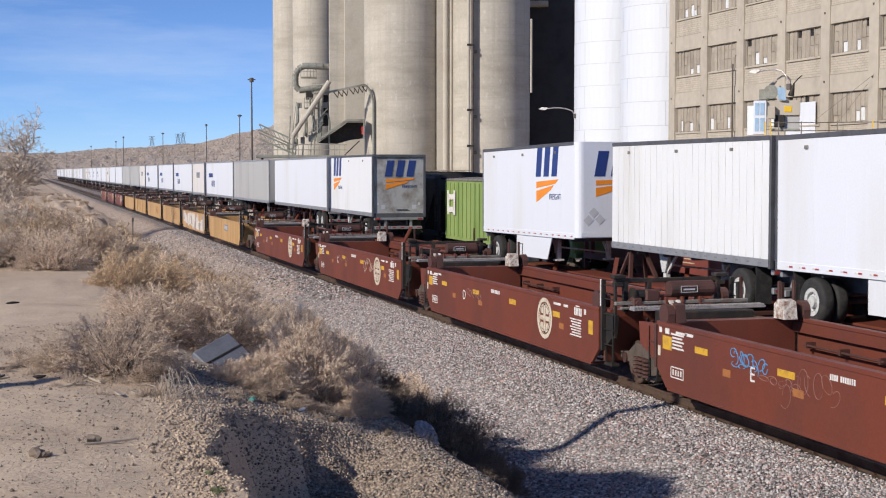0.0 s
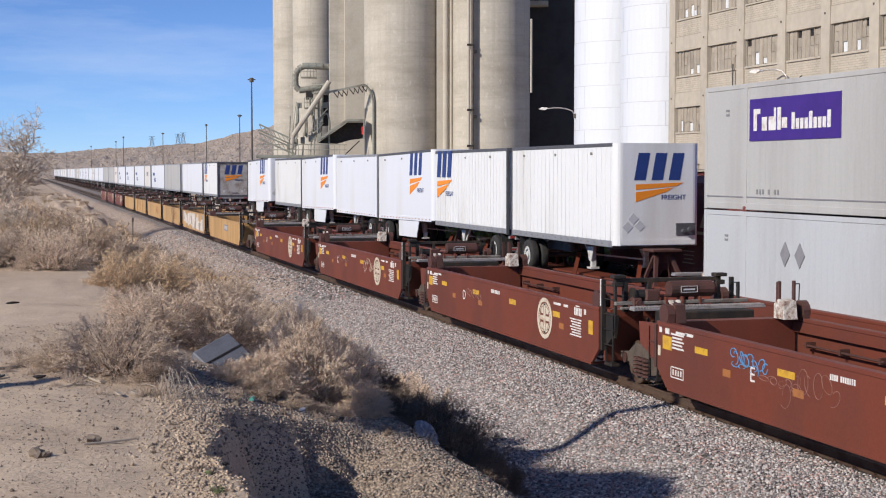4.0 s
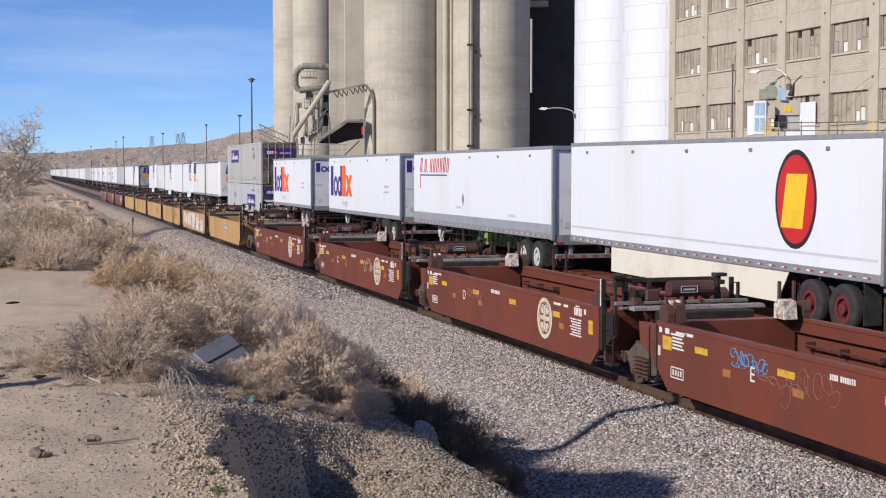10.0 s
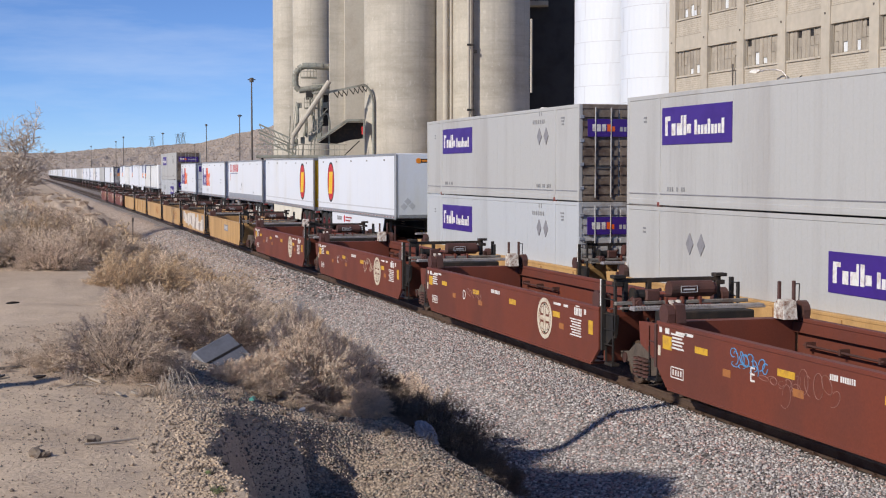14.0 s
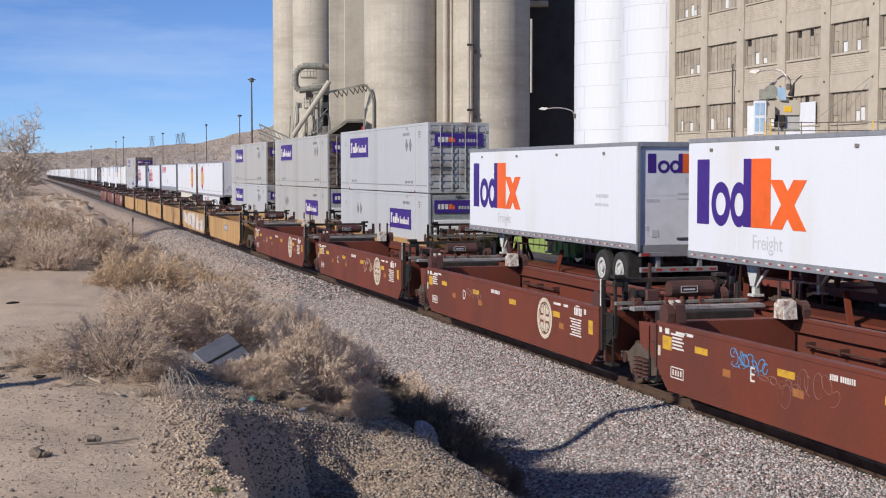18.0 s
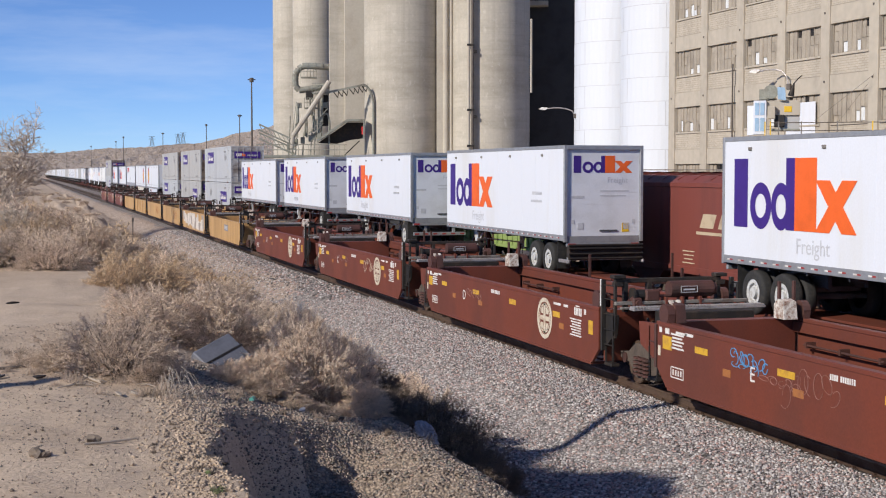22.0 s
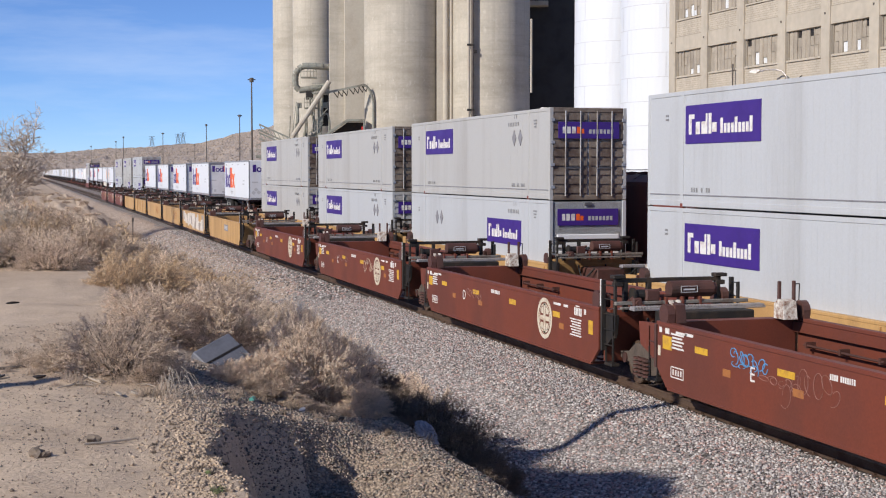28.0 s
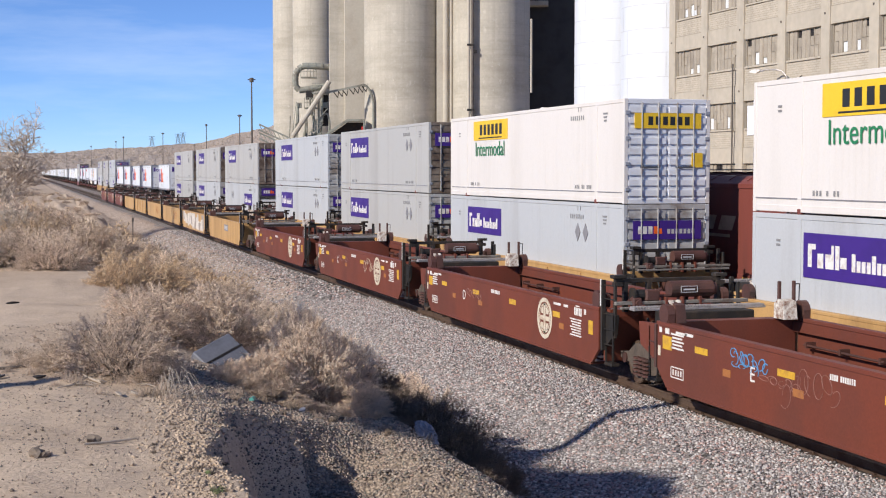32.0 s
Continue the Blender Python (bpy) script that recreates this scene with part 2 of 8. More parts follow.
# dark weed stalks, and ditch-shrub twigs with their shade in the colour
mat("twig_weed_and_shade", (0.075, 0.055, 0.045), 0.9, 0, 0.18, 2, 20, 0.0, second=(0.045, 0.034, 0.03), rnd=0.3)
mat("rock_grey", (0.21, 0.165, 0.125), 0.9, 0, 0.2, 6, 40, 0.4, 0.008, second=(0.12, 0.095, 0.075))
mat("weed_green", (0.11, 0.15, 0.055), 0.9, 0, 0.2, 3, 20, 0.0, second=(0.2, 0.19, 0.09), rnd=0.3)
mat("pale_branch", (0.43, 0.365, 0.30), 0.9, 0, 0.15, 4, 30, 0.0, second=(0.36, 0.31, 0.25))
mat("leaf_dry", (0.74, 0.585, 0.445), 0.9, 0, 0.2, 3.0, 6, 0.0, second=(0.46, 0.35, 0.26), rnd=0.4)
mat("leaf_gold", (0.62, 0.45, 0.285), 0.9, 0, 0.15, 3.0, 20, 0.0, second=(0.42, 0.30, 0.185), rnd=0.3)
mat("leaf_grey", (0.72, 0.565, 0.435), 0.9, 0, 0.2, 3.0, 6, 0.0, second=(0.46, 0.355, 0.27), rnd=0.45)
def stone_mix(name, tones):
    """Broken stone whose pieces differ one by one."""
    m = mat(name, tones[0], 0.9, 0, 0.12, 4, 30, 0.2, 0.006)
    nt = m.node_tree
    geo = nt.nodes.new("ShaderNodeNewGeometry")
    ramp = nt.nodes.new("ShaderNodeValToRGB")
    ramp.color_ramp.interpolation = "CONSTANT"
    el = ramp.color_ramp.elements
    el[0].color, el[1].color, el[1].position = (*tones[0], 1), (*tones[-1], 1), 1 - 1 / len(tones)
    for i, t in enumerate(tones[1:-1]):
        el.new((i + 1) / len(tones)).color = (*t, 1)
    nt.links.new(geo.outputs["Random Per Island"], ramp.inputs[0])
    hsv = [n for n in nt.nodes if n.type == "HUE_SAT"][0]
    nt.links.new(ramp.outputs[0], hsv.inputs["Color"])


stone_mix("stone_ballast", [(0.40, 0.375, 0.36), (0.19, 0.175, 0.17), (0.52, 0.485, 0.46), (0.39, 0.265, 0.235), (0.44, 0.405, 0.385), (0.11, 0.10, 0.095), (0.62, 0.58, 0.55), (0.31, 0.285, 0.27), (0.47, 0.345, 0.31), (0.25, 0.215, 0.205)])
stone_mix("stone_dirt", [(0.30, 0.24, 0.19), (0.20, 0.165, 0.14), (0.40, 0.32, 0.25), (0.17, 0.165, 0.14), (0.33, 0.235, 0.19), (0.46, 0.38, 0.31), (0.12, 0.10, 0.09), (0.27, 0.235, 0.20)])
mat("clod_dirt", (0.46, 0.355, 0.26), 0.9, 0, 0.15, 4, 30, 0.2, 0.006, second=(0.34, 0.265, 0.195), rnd=0.5)
mat("rock_hill", (0.42, 0.345, 0.285), 0.95, 0, 0.2, 0.05, 0.35, 0.4, 0.8, second=(0.31, 0.26, 0.22))
mat("boulder", (0.46, 0.37, 0.30), 0.95, 0, 0.15, 0.3, 3, 0.2, 0.1, second=(0.33, 0.27, 0.225), rnd=0.3)
mat("ridge_scrub", (0.25, 0.20, 0.15), 0.95, 0, 0.15, 0.3, 3, 0.1, 0.1, second=(0.11, 0.09, 0.065), rnd=0.4)
mat("cardboard_grey", (0.17, 0.175, 0.20), 0.6, 0, 0.1, 3, 20, 0.1, 0.004)
# white plastic darkened in its colour for the bag's shaded place
mat("shaded_white_plastic", (0.24, 0.25, 0.30), 0.4, 0, 0.1, 5, 30, 0.1, 0.004)
mat("teal_plastic", (0.10, 0.35, 0.30), 0.4, 0, 0.1, 5, 30, 0.1, 0.004)


# ---- mesh tools ----
class Geo:
    """Collects boxes, tubes and plates into one mesh."""

    def __init__(self):
        self.v, self.f = [], []

    def add(self, vs, fs):
        k = len(self.v)
        self.v += [tuple(p) for p in vs]
        self.f += [tuple(i + k for i in f) for f in fs]
        return self

    def box(self, x0, x1, y0, y1, z0, z1, bevel=0.0):
        x0, x1, y0, y1, z0, z1 = min(x0, x1), max(x0, x1), min(y0, y1), max(y0, y1), min(z0, z1), max(z0, z1)
        b = min(bevel, (x1 - x0) * 0.45, (y1 - y0) * 0.45, (z1 - z0) * 0.45)
        if b <= 0:
            return self.add([(x, y, z) for z in (z0, z1) for y in (y0, y1) for x in (x0, x1)], [(0, 2, 3, 1), (4, 5, 7, 6), (0, 1, 5, 4), (2, 6, 7, 3), (0, 4, 6, 2), (1, 3, 7, 5)])
        vs, idx = [], {}
        lo, hi = (x0, y0, z0), (x1, y1, z1)
        for sx in (0, 1):
            for sy in (0, 1):
                for sz in (0, 1):
                    s = (sx, sy, sz)
                    for a in range(3):
                        p = [(hi[i] - b if s[i] else lo[i] + b) for i in range(3)]
                        p[a] = hi[a] if s[a] else lo[a]
                        idx[s + (a,)] = len(vs)
                        vs.append(tuple(p))
        fs = []
        for a in range(3):
            u, w = [(1, 2), (2, 0), (0, 1)][a]
            for side in (0, 1):
                loop = []
                for cu, cw in ((0, 0), (1, 0), (1, 1), (0, 1)):
                    s = [0, 0, 0]
                    s[a], s[u], s[w] = side, cu, cw
                    loop.append(idx[tuple(s) + (a,)])
                fs.append(tuple(loop if side else loop[::-1]))
        for a in range(3):
            u, w = [(1, 2), (2, 0), (0, 1)][a]
            for cu in (0, 1):
                for cw in (0, 1):
                    s0, s1 = [0, 0, 0], [0, 0, 0]
                    s0[u] = s1[u] = cu
                    s0[w] = s1[w] = cw
                    s1[a] = 1
                    q = (idx[tuple(s0) + (u,)], idx[tuple(s1) + (u,)], idx[tuple(s1) + (w,)], idx[tuple(s0) + (w,)])
                    fs.append(q if cu == cw else q[::-1])
        for s in [(a, c, d) for a in (0, 1) for c in (0, 1) for d in (0, 1)]:
            q = (idx[s + (0,)], idx[s + (1,)], idx[s + (2,)])
            fs.append(q if sum(s) % 2 else q[::-1])
        return self.add(vs, fs)

    def prism(self, outline, axis, a, b):
        """A flat outline of (u, v) pulled along an axis from a to b."""
        put = {"x": lambda u, v, w: (w, u, v), "y": lambda u, v, w: (u, w, v), "z": lambda u, v, w: (u, v, w)}[axis]
        k = len(outline)
        vs = [put(u, v, a) for u, v in outline] + [put(u, v, b) for u, v in outline]
        fs = [tuple(range(k))[::-1], tuple(range(k, 2 * k))] + [(i, (i + 1) % k, k + (i + 1) % k, k + i) for i in range(k)]
        return self.add(vs, fs)

    def cyl(self, p, q, r, n=12, r2=None):
        p, q = Vector(p), Vector(q)
        d = (q - p).normalized()
        a = d.orthogonal().normalized()
        c = d.cross(a)
        r2 = r if r2 is None else r2
        ring = [(math.cos(2 * math.pi * i / n), math.sin(2 * math.pi * i / n)) for i in range(n)]
        vs = [p + (a * u + c * v) * r for u, v in ring] + [q + (a * u + c * v) * r2 for u, v in ring]
        fs = [tuple(range(n))[::-1], tuple(range(n, 2 * n))] + [(i, (i + 1) % n, n + (i + 1) % n, n + i) for i in range(n)]
        return self.add(vs, fs)

    def ring(self, p, axis, r0, r1, w, n=20):
        """A flat washer of width w along an axis, from radius r0 to r1."""
        put = {"x": lambda u, v, s: (p[0] + s, p[1] + u, p[2] + v), "y": lambda u, v, s: (p[0] + u, p[1] + s, p[2] + v), "z": lambda u, v, s: (p[0] + u, p[1] + v, p[2] + s)}[axis]
        vs = []
        for i in range(n):
            c, s = math.cos(2 * math.pi * i / n), math.sin(2 * math.pi * i / n)
            vs += [put(r0 * c, r0 * s, 0), put(r1 * c, r1 * s, 0), put(r1 * c, r1 * s, w), put(r0 * c, r0 * s, w)]
        fs = []
        for i in range(n):
            j = (i + 1) % n
            fs += [(4 * i + k, 4 * j + k, 4 * j + (k + 1) % 4, 4 * i + (k + 1) % 4) for k in range(4)]
        return self.add(vs, fs)

    def tube(self, pts, r, n=8):
        for a, b in zip(pts, pts[1:]):
            self.cyl(a, b, r, n)
        return self

    def beam(self, p, q, w, t=None):
        """A square bar between two points."""
        return self.cyl(p, q, w * 0.7, 4)

    def mesh(self, name, material=None, smooth=False):
        me = bpy.data.meshes.new(name)
        me.from_pydata(self.v, [], self.f)
        me.update()
        if smooth:
            for poly in me.polygons:
                poly.use_smooth = True
        if material:
            me.materials.append(MATS[material] if isinstance(material, str) else material)
        return me


LOOSE = ("stencil_print", "stencil_box", "door_ridging", "reflector_dashes", "reflector_tape", "guard_dashes", "corrugation", "side_ribs", "panel_seams", "door_seams", "marker_lights", "end_print", "small_print", "number_bar", "brake_piping", "wording", "pale_print_mark", "red_bars", "black_print", "door_placards", "spray_scrawl", "spray_dots")


def part(name, g, material, parent, label="", smooth=False, at=None):
    ob = new(name, g.mesh(name, material, smooth) if isinstance(g, Geo) else g)
    ob.parent = parent
    if at is not None:
        ob.matrix_basis = at
    if label:
        ob["label"] = label
    if name in LOOSE:
        ob["kind"] = "stuff"
    return ob


def thing(name, m, label, category, group=""):
    ob = new(name)
    ob.empty_display_size = 0.2
    ob.matrix_basis = m
    return tagged(ob, label, category, group)


def plain(name, g, material, label="", category="", group="", kind="", smooth=False, m=None):
    ob = new(name, g.mesh(name, material, smooth))
    if m is not None:
        ob.matrix_basis = m
    return tagged(ob, label, category, group, kind)


def lettering(text, height, material, extrude=0.002):
    """A flat mesh of words, its left foot at the origin, in the plane of x and y."""
    cu = bpy.data.curves.new("words", "FONT")
    cu.body, cu.size, cu.extrude = text, height / 0.7, extrude
    ob = bpy.data.objects.new("words", cu)
    scene.collection.objects.link(ob)
    dg = bpy.context.evaluated_depsgraph_get()
    me = bpy.data.meshes.new_from_object(ob.evaluated_get(dg))
    me.materials.clear()
    me.materials.append(MATS[material])
    bpy.data.objects.remove(ob)
    return me


# words on a side that looks to -x (read towards -y), and on an end that looks to -y
SIDE = Matrix(((0, 0, -1, 0), (-1, 0, 0, 0), (0, 1, 0, 0), (0, 0, 0, 1)))
END = Matrix(((1, 0, 0, 0), (0, 0, -1, 0), (0, 1, 0, 0), (0, 0, 0, 1)))

# ---- ground ----
TRACK_1, TRACK_2, TRACK_3 = 12.4, 17.1, 21.1
LOW_3 = -0.35


def smooth(a, b, x):
    t = min(1.0, max(0.0, (x - a) / (b - a)))
    return t * t * (3 - 2 * t)


def ground_z(x, y):
    far = smooth(40, 100, y)
    plateau = 1.35 - 1.75 * far + 0.25 * smooth(10, -6, y)
    ditch = -0.68 + 0.15 * far
    edge = 1.76 + 0.14 * smooth(13.4, 12.0, y) + 0.42 * smooth(13.9, 16.2, y) + 0.20 * noise.noise((y * 1.3, 3.0, 0.0)) + 0.15 * noise.noise((y * 3.4, x * 1.5, 5.0)) + 0.02 * math.sin(y * 11.0)
    left = plateau
    if x > 0.8:
        # a gentle fall to a low berm, cut by a washed-out gully near the eye
        crest = 0.62 - 0.5 * smooth(22, 30, y)
        left = plateau + (min(crest, plateau) - plateau) * smooth(1.7, 4.8, x)
        cut = smooth(edge, edge + 0.55 + 0.3 * noise.noise((y * 2.3, 8.0, 0.0)), x) * (1 - smooth(15.7, 17.2, y - 0.70 * (x - 2.1))) * smooth(5.0, 8.5, y)
        left -= max(0.0, 1.75 - 0.64 * max(0.0, x - 2) + 0.22 * noise.noise((x * 2.6, y * 2.6, 12.0))) * cut
        left += (ditch - left) * smooth(4.9, 6.7, x)
    bank = -0.165 - 0.5 * smooth(10.3, 8.7, x)
    if x < 7.6:
        z = left
    else:
        z = bank
    if x > 24.5:
        z = -0.165 - 0.35 * smooth(24.5, 27, x)
    if 3.5 < x < 9.2 and 95 < y < 290:
        z += max(0.0, 0.95 * noise.noise((x * 0.55, y * 0.09, 31.0))) * smooth(3.5, 5.0, x) * smooth(9.2, 8.2, x) * smooth(95, 115, y)
    if x < 8.2 and y < 140:
        z += 0.07 * noise.noise((x * 0.7, y * 0.7, 0.3)) + 0.035 * noise.noise((x * 2.1, y * 2.1, 4.0)) + 0.014 * noise.noise((x * 6.0, y * 6.0, 9.0))
    return z


def dirt_material(name, light, dark, speck):
    m = bpy.data.materials.new(name)
    m.use_nodes = True
    nt = m.node_tree
    n, l = nt.nodes, nt.links
    b = n["Principled BSDF"]
    b.inputs["Roughness"].default_value, b.inputs["Specular IOR Level"].default_value = 0.95, 0.2
    tc = n.new("ShaderNodeTexCoord")
    layers = []
    for s, d in ((0.35, 10), (2.3, 9), (19.0, 7)):
        t = n.new("ShaderNodeTexNoise")
        t.inputs["Scale"].default_value, t.inputs["Detail"].default_value, t.inputs["Roughness"].default_value = s, d, 0.65
        l.new(tc.outputs["Object"], t.inputs["Vector"])
        layers.append(t)
    mix = n.new("ShaderNodeMix")
    mix.data_type = "RGBA"
    mix.inputs["A"].default_value, mix.inputs["B"].default_value = (*dark, 1), (*light, 1)
    r = n.new("ShaderNodeMapRange")
    r.inputs["From Min"].default_value, r.inputs["From Max"].default_value = 0.34, 0.62
    l.new(layers[0].outputs[0], r.inputs["Value"])
    l.new(r.outputs[0], mix.inputs["Factor"])
    vo = n.new("ShaderNodeTexVoronoi")
    vo.inputs["Scale"].default_value = 26.0
    l.new(tc.outputs["Object"], vo.inputs["Vector"])
    peb = n.new("ShaderNodeMapRange")
    peb.inputs["From Min"].default_value, peb.inputs["From Max"].default_value = 0.10, 0.24
    peb.inputs["To Min"].default_value, peb.inputs["To Max"].default_value = 1.0, 0.0
    l.new(vo.outputs["Distance"], peb.inputs["Value"])
    pick = n.new("ShaderNodeMath")
    pick.operation = "MULTIPLY"
    thr = n.new("ShaderNodeMapRange")
    thr.inputs["From Min"].default_value, thr.inputs["From Max"].default_value = 0.50, 0.62
    l.new(layers[1].outputs[0], thr.inputs["Value"])
    l.new(peb.outputs[0], pick.inputs[0])
    l.new(thr.outputs[0], pick.inputs[1])
    mix2 = n.new("ShaderNodeMix")
    mix2.data_type = "RGBA"
    mix2.inputs["B"].default_value = (*speck, 1)
    l.new(pick.outputs[0], mix2.inputs["Factor"])
    l.new(mix.outputs["Result"], mix2.inputs["A"])
    hsv = n.new("ShaderNodeHueSaturation")
    v = n.new("ShaderNodeMapRange")
    v.inputs["From Min"].default_value, v.inputs["From Max"].default_value = 0.3, 0.7
    v.inputs["To Min"].default_value, v.inputs["To Max"].default_value = 0.84, 1.14
    l.new(layers[2].outputs[0], v.inputs["Value"])
    l.new(v.outputs[0], hsv.inputs["Value"])
    l.new(mix2.outputs["Result"], hsv.inputs["Color"])
    l.new(hsv.outputs[0], b.inputs["Base Color"])
    add = n.new("ShaderNodeMath")
    add.operation = "ADD"
    l.new(layers[1].outputs[0], add.inputs[0])
    l.new(layers[2].outputs[0], add.inputs[1])
    bp = n.new("ShaderNodeBump")
    bp.inputs["Strength"].default_value, bp.inputs["Distance"].default_value = 0.8, 0.03
    l.new(add.outputs[0], bp.inputs["Height"])
    l.new(bp.outputs[0], b.inputs["Normal"])
    return m


def gravel_material(name, tones, scale):
    m = bpy.data.materials.new(name)
    m.use_nodes = True
    nt = m.node_tree
    n, l = nt.nodes, nt.links
    b = n["Principled BSDF"]
    b.inputs["Roughness"].default_value, b.inputs["Specular IOR Level"].default_value = 0.9, 0.25
    tc = n.new("ShaderNodeTexCoord")
    vo = n.new("ShaderNodeTexVoronoi")
    vo.inputs["Scale"].default_value = scale
    l.new(tc.outputs["Object"], vo.inputs["Vector"])
    sep = n.new("ShaderNodeSeparateColor")
    l.new(vo.outputs["Color"], sep.inputs[0])
    ramp = n.new("ShaderNodeValToRGB")
    el = ramp.color_ramp.elements
    el[0].color, el[1].color = (*tones[0], 1), (*tones[-1], 1)
    for i, t in enumerate(tones[1:-1]):
        k = el.new((i + 1) / (len(tones) - 1))
        k.color = (*t, 1)
    l.new(sep.outputs[0], ramp.inputs[0])
    gap = n.new("ShaderNodeMapRange")
    gap.inputs["From Min"].default_value, gap.inputs["From Max"].default_value = 0.35, 0.75
    gap.inputs["To Min"].default_value, gap.inputs["To Max"].default_value = 1.0, 0.55
    l.new(vo.outputs["Distance"], gap.inputs["Value"])
    big = n.new("ShaderNodeTexNoise")
    big.inputs["Scale"].default_value = 0.5
    l.new(tc.outputs["Object"], big.inputs["Vector"])
    bm = n.new("ShaderNodeMapRange")
    bm.inputs["To Min"].default_value, bm.inputs["To Max"].default_value = 0.75, 1.25
    l.new(big.outputs[0], bm.inputs["Value"])
    mul = n.new("ShaderNodeMath")
    mul.operation = "MULTIPLY"
    l.new(gap.outputs[0], mul.inputs[0])
    l.new(bm.outputs[0], mul.inputs[1])
    hsv = n.new("ShaderNodeHueSaturation")
    l.new(mul.outputs[0], hsv.inputs["Value"])
    l.new(ramp.outputs[0], hsv.inputs["Color"])
    l.new(hsv.outputs[0], b.inputs["Base Color"])
    inv = n.new("ShaderNodeMath")
    inv.operation = "SUBTRACT"
    inv.inputs[0].default_value = 1.0
    l.new(vo.outputs["Distance"], inv.inputs[1])
    bp = n.new("ShaderNodeBump")
    bp.inputs["Strength"].default_value, bp.inputs["Distance"].default_value = 1.0, 0.04
    l.new(inv.outputs[0], bp.inputs["Height"])
    l.new(bp.outputs[0], b.inputs["Normal"])
    return m


DIRT = dirt_material("desert_dirt", (0.56, 0.44, 0.33), (0.44, 0.335, 0.245), (0.28, 0.22, 0.17))
BALLAST = gravel_material("ballast_gravel", [(0.19, 0.17, 0.16), (0.36, 0.335, 0.315), (0.31, 0.245, 0.22), (0.46, 0.435, 0.415)], 15.0)


SIDING = gravel_material("siding_gravel", [(0.32, 0.25, 0.20), (0.48, 0.38, 0.305), (0.40, 0.31, 0.245), (0.54, 0.44, 0.36)], 7.0)
BERM = gravel_material("berm_gravel", [(0.22, 0.175, 0.14), (0.38, 0.30, 0.235), (0.30, 0.235, 0.185), (0.44, 0.35, 0.27)], 22.0)
# bed between the rails: oil stain, darkened further for the shade under cars
OILY_SHADED = gravel_material("oily_shaded_gravel", [(0.045, 0.038, 0.033), (0.085, 0.07, 0.06), (0.07, 0.05, 0.042), (0.11, 0.095, 0.08)], 15.0)


def steps(spans):
    out = []
    for a, b, s in spans:
        k = max(1, round((b - a) / s))
        out += [a + (b - a) * i / k for i in range(k)]
    return out + [spans[-1][1]]


def make_ground():
    xs = steps([(-4000, -400, 600), (-400, -60, 60), (-60, -14, 6), (-14, -4, 1.0), (-4, 1.4, 0.16), (1.4, 3.2, 0.06), (3.2, 9, 0.16), (9, 11.4, 0.4), (11.4, 24.6, 0.6), (24.6, 28, 2), (28, 100, 18), (100, 500, 100), (500, 4000, 700)])
    ys = steps([(-3000, -100, 500), (-100, 0, 10), (0, 10, 0.8), (10, 19, 0.1), (19, 34, 0.2), (34, 70, 0.6), (70, 140, 2.0), (140, 300, 3), (300, 400, 15), (400, 4500, 400)])
    v = [(x, y, ground_z(x, y)) for y in ys for x in xs]
    w = len(xs)
    f = [(j * w + i, j * w + i + 1, (j + 1) * w + i + 1, (j + 1) * w + i) for j in range(len(ys) - 1) for i in range(w - 1)]
    me = bpy.data.meshes.new("ground")
    me.from_pydata(v, [], f)
    me.materials.append(DIRT)
    me.materials.append(BALLAST)
    me.materials.append(OILY_SHADED)
    me.materials.append(BERM)
    me.materials.append(SIDING)
    for k, p in enumerate(me.polygons):
        x, y, z = p.center
        wob = 0.35 * noise.noise((x, y * 0.5, 2.0))
        p.material_index = 1 if 6.95 + wob * (1 - smooth(45, 60, y)) + 1.2 * smooth(120, 200, y) < x < 24.6 and y < 900 else 0
        if y < 900 and min(abs(x - c) for c in (TRACK_1, TRACK_2, TRACK_3)) < 0.85:
            p.material_index = 2
        if p.material_index == 1 and y > 52 + 4 * wob and x < 10.4 + 0.8 * wob:
            p.material_index = 4
        if 3.3 + wob < x < 6.6 and 8 < y < 18.6 + 1.5 * wob:
            p.material_index = 3
        p.use_smooth = True
    tagged(new("ground", me), "pale brown desert dirt with a grey ballast bed", kind="structure")


make_ground()


def rail_profile():
    return [(-0.07, -0.17), (0.07, -0.17), (0.07, -0.155), (0.012, -0.13), (0.012, -0.045), (0.036, -0.035), (0.036, 0.0), (-0.036, 0.0), (-0.036, -0.035), (-0.012, -0.045), (-0.012, -0.13), (-0.07, -0.155)]


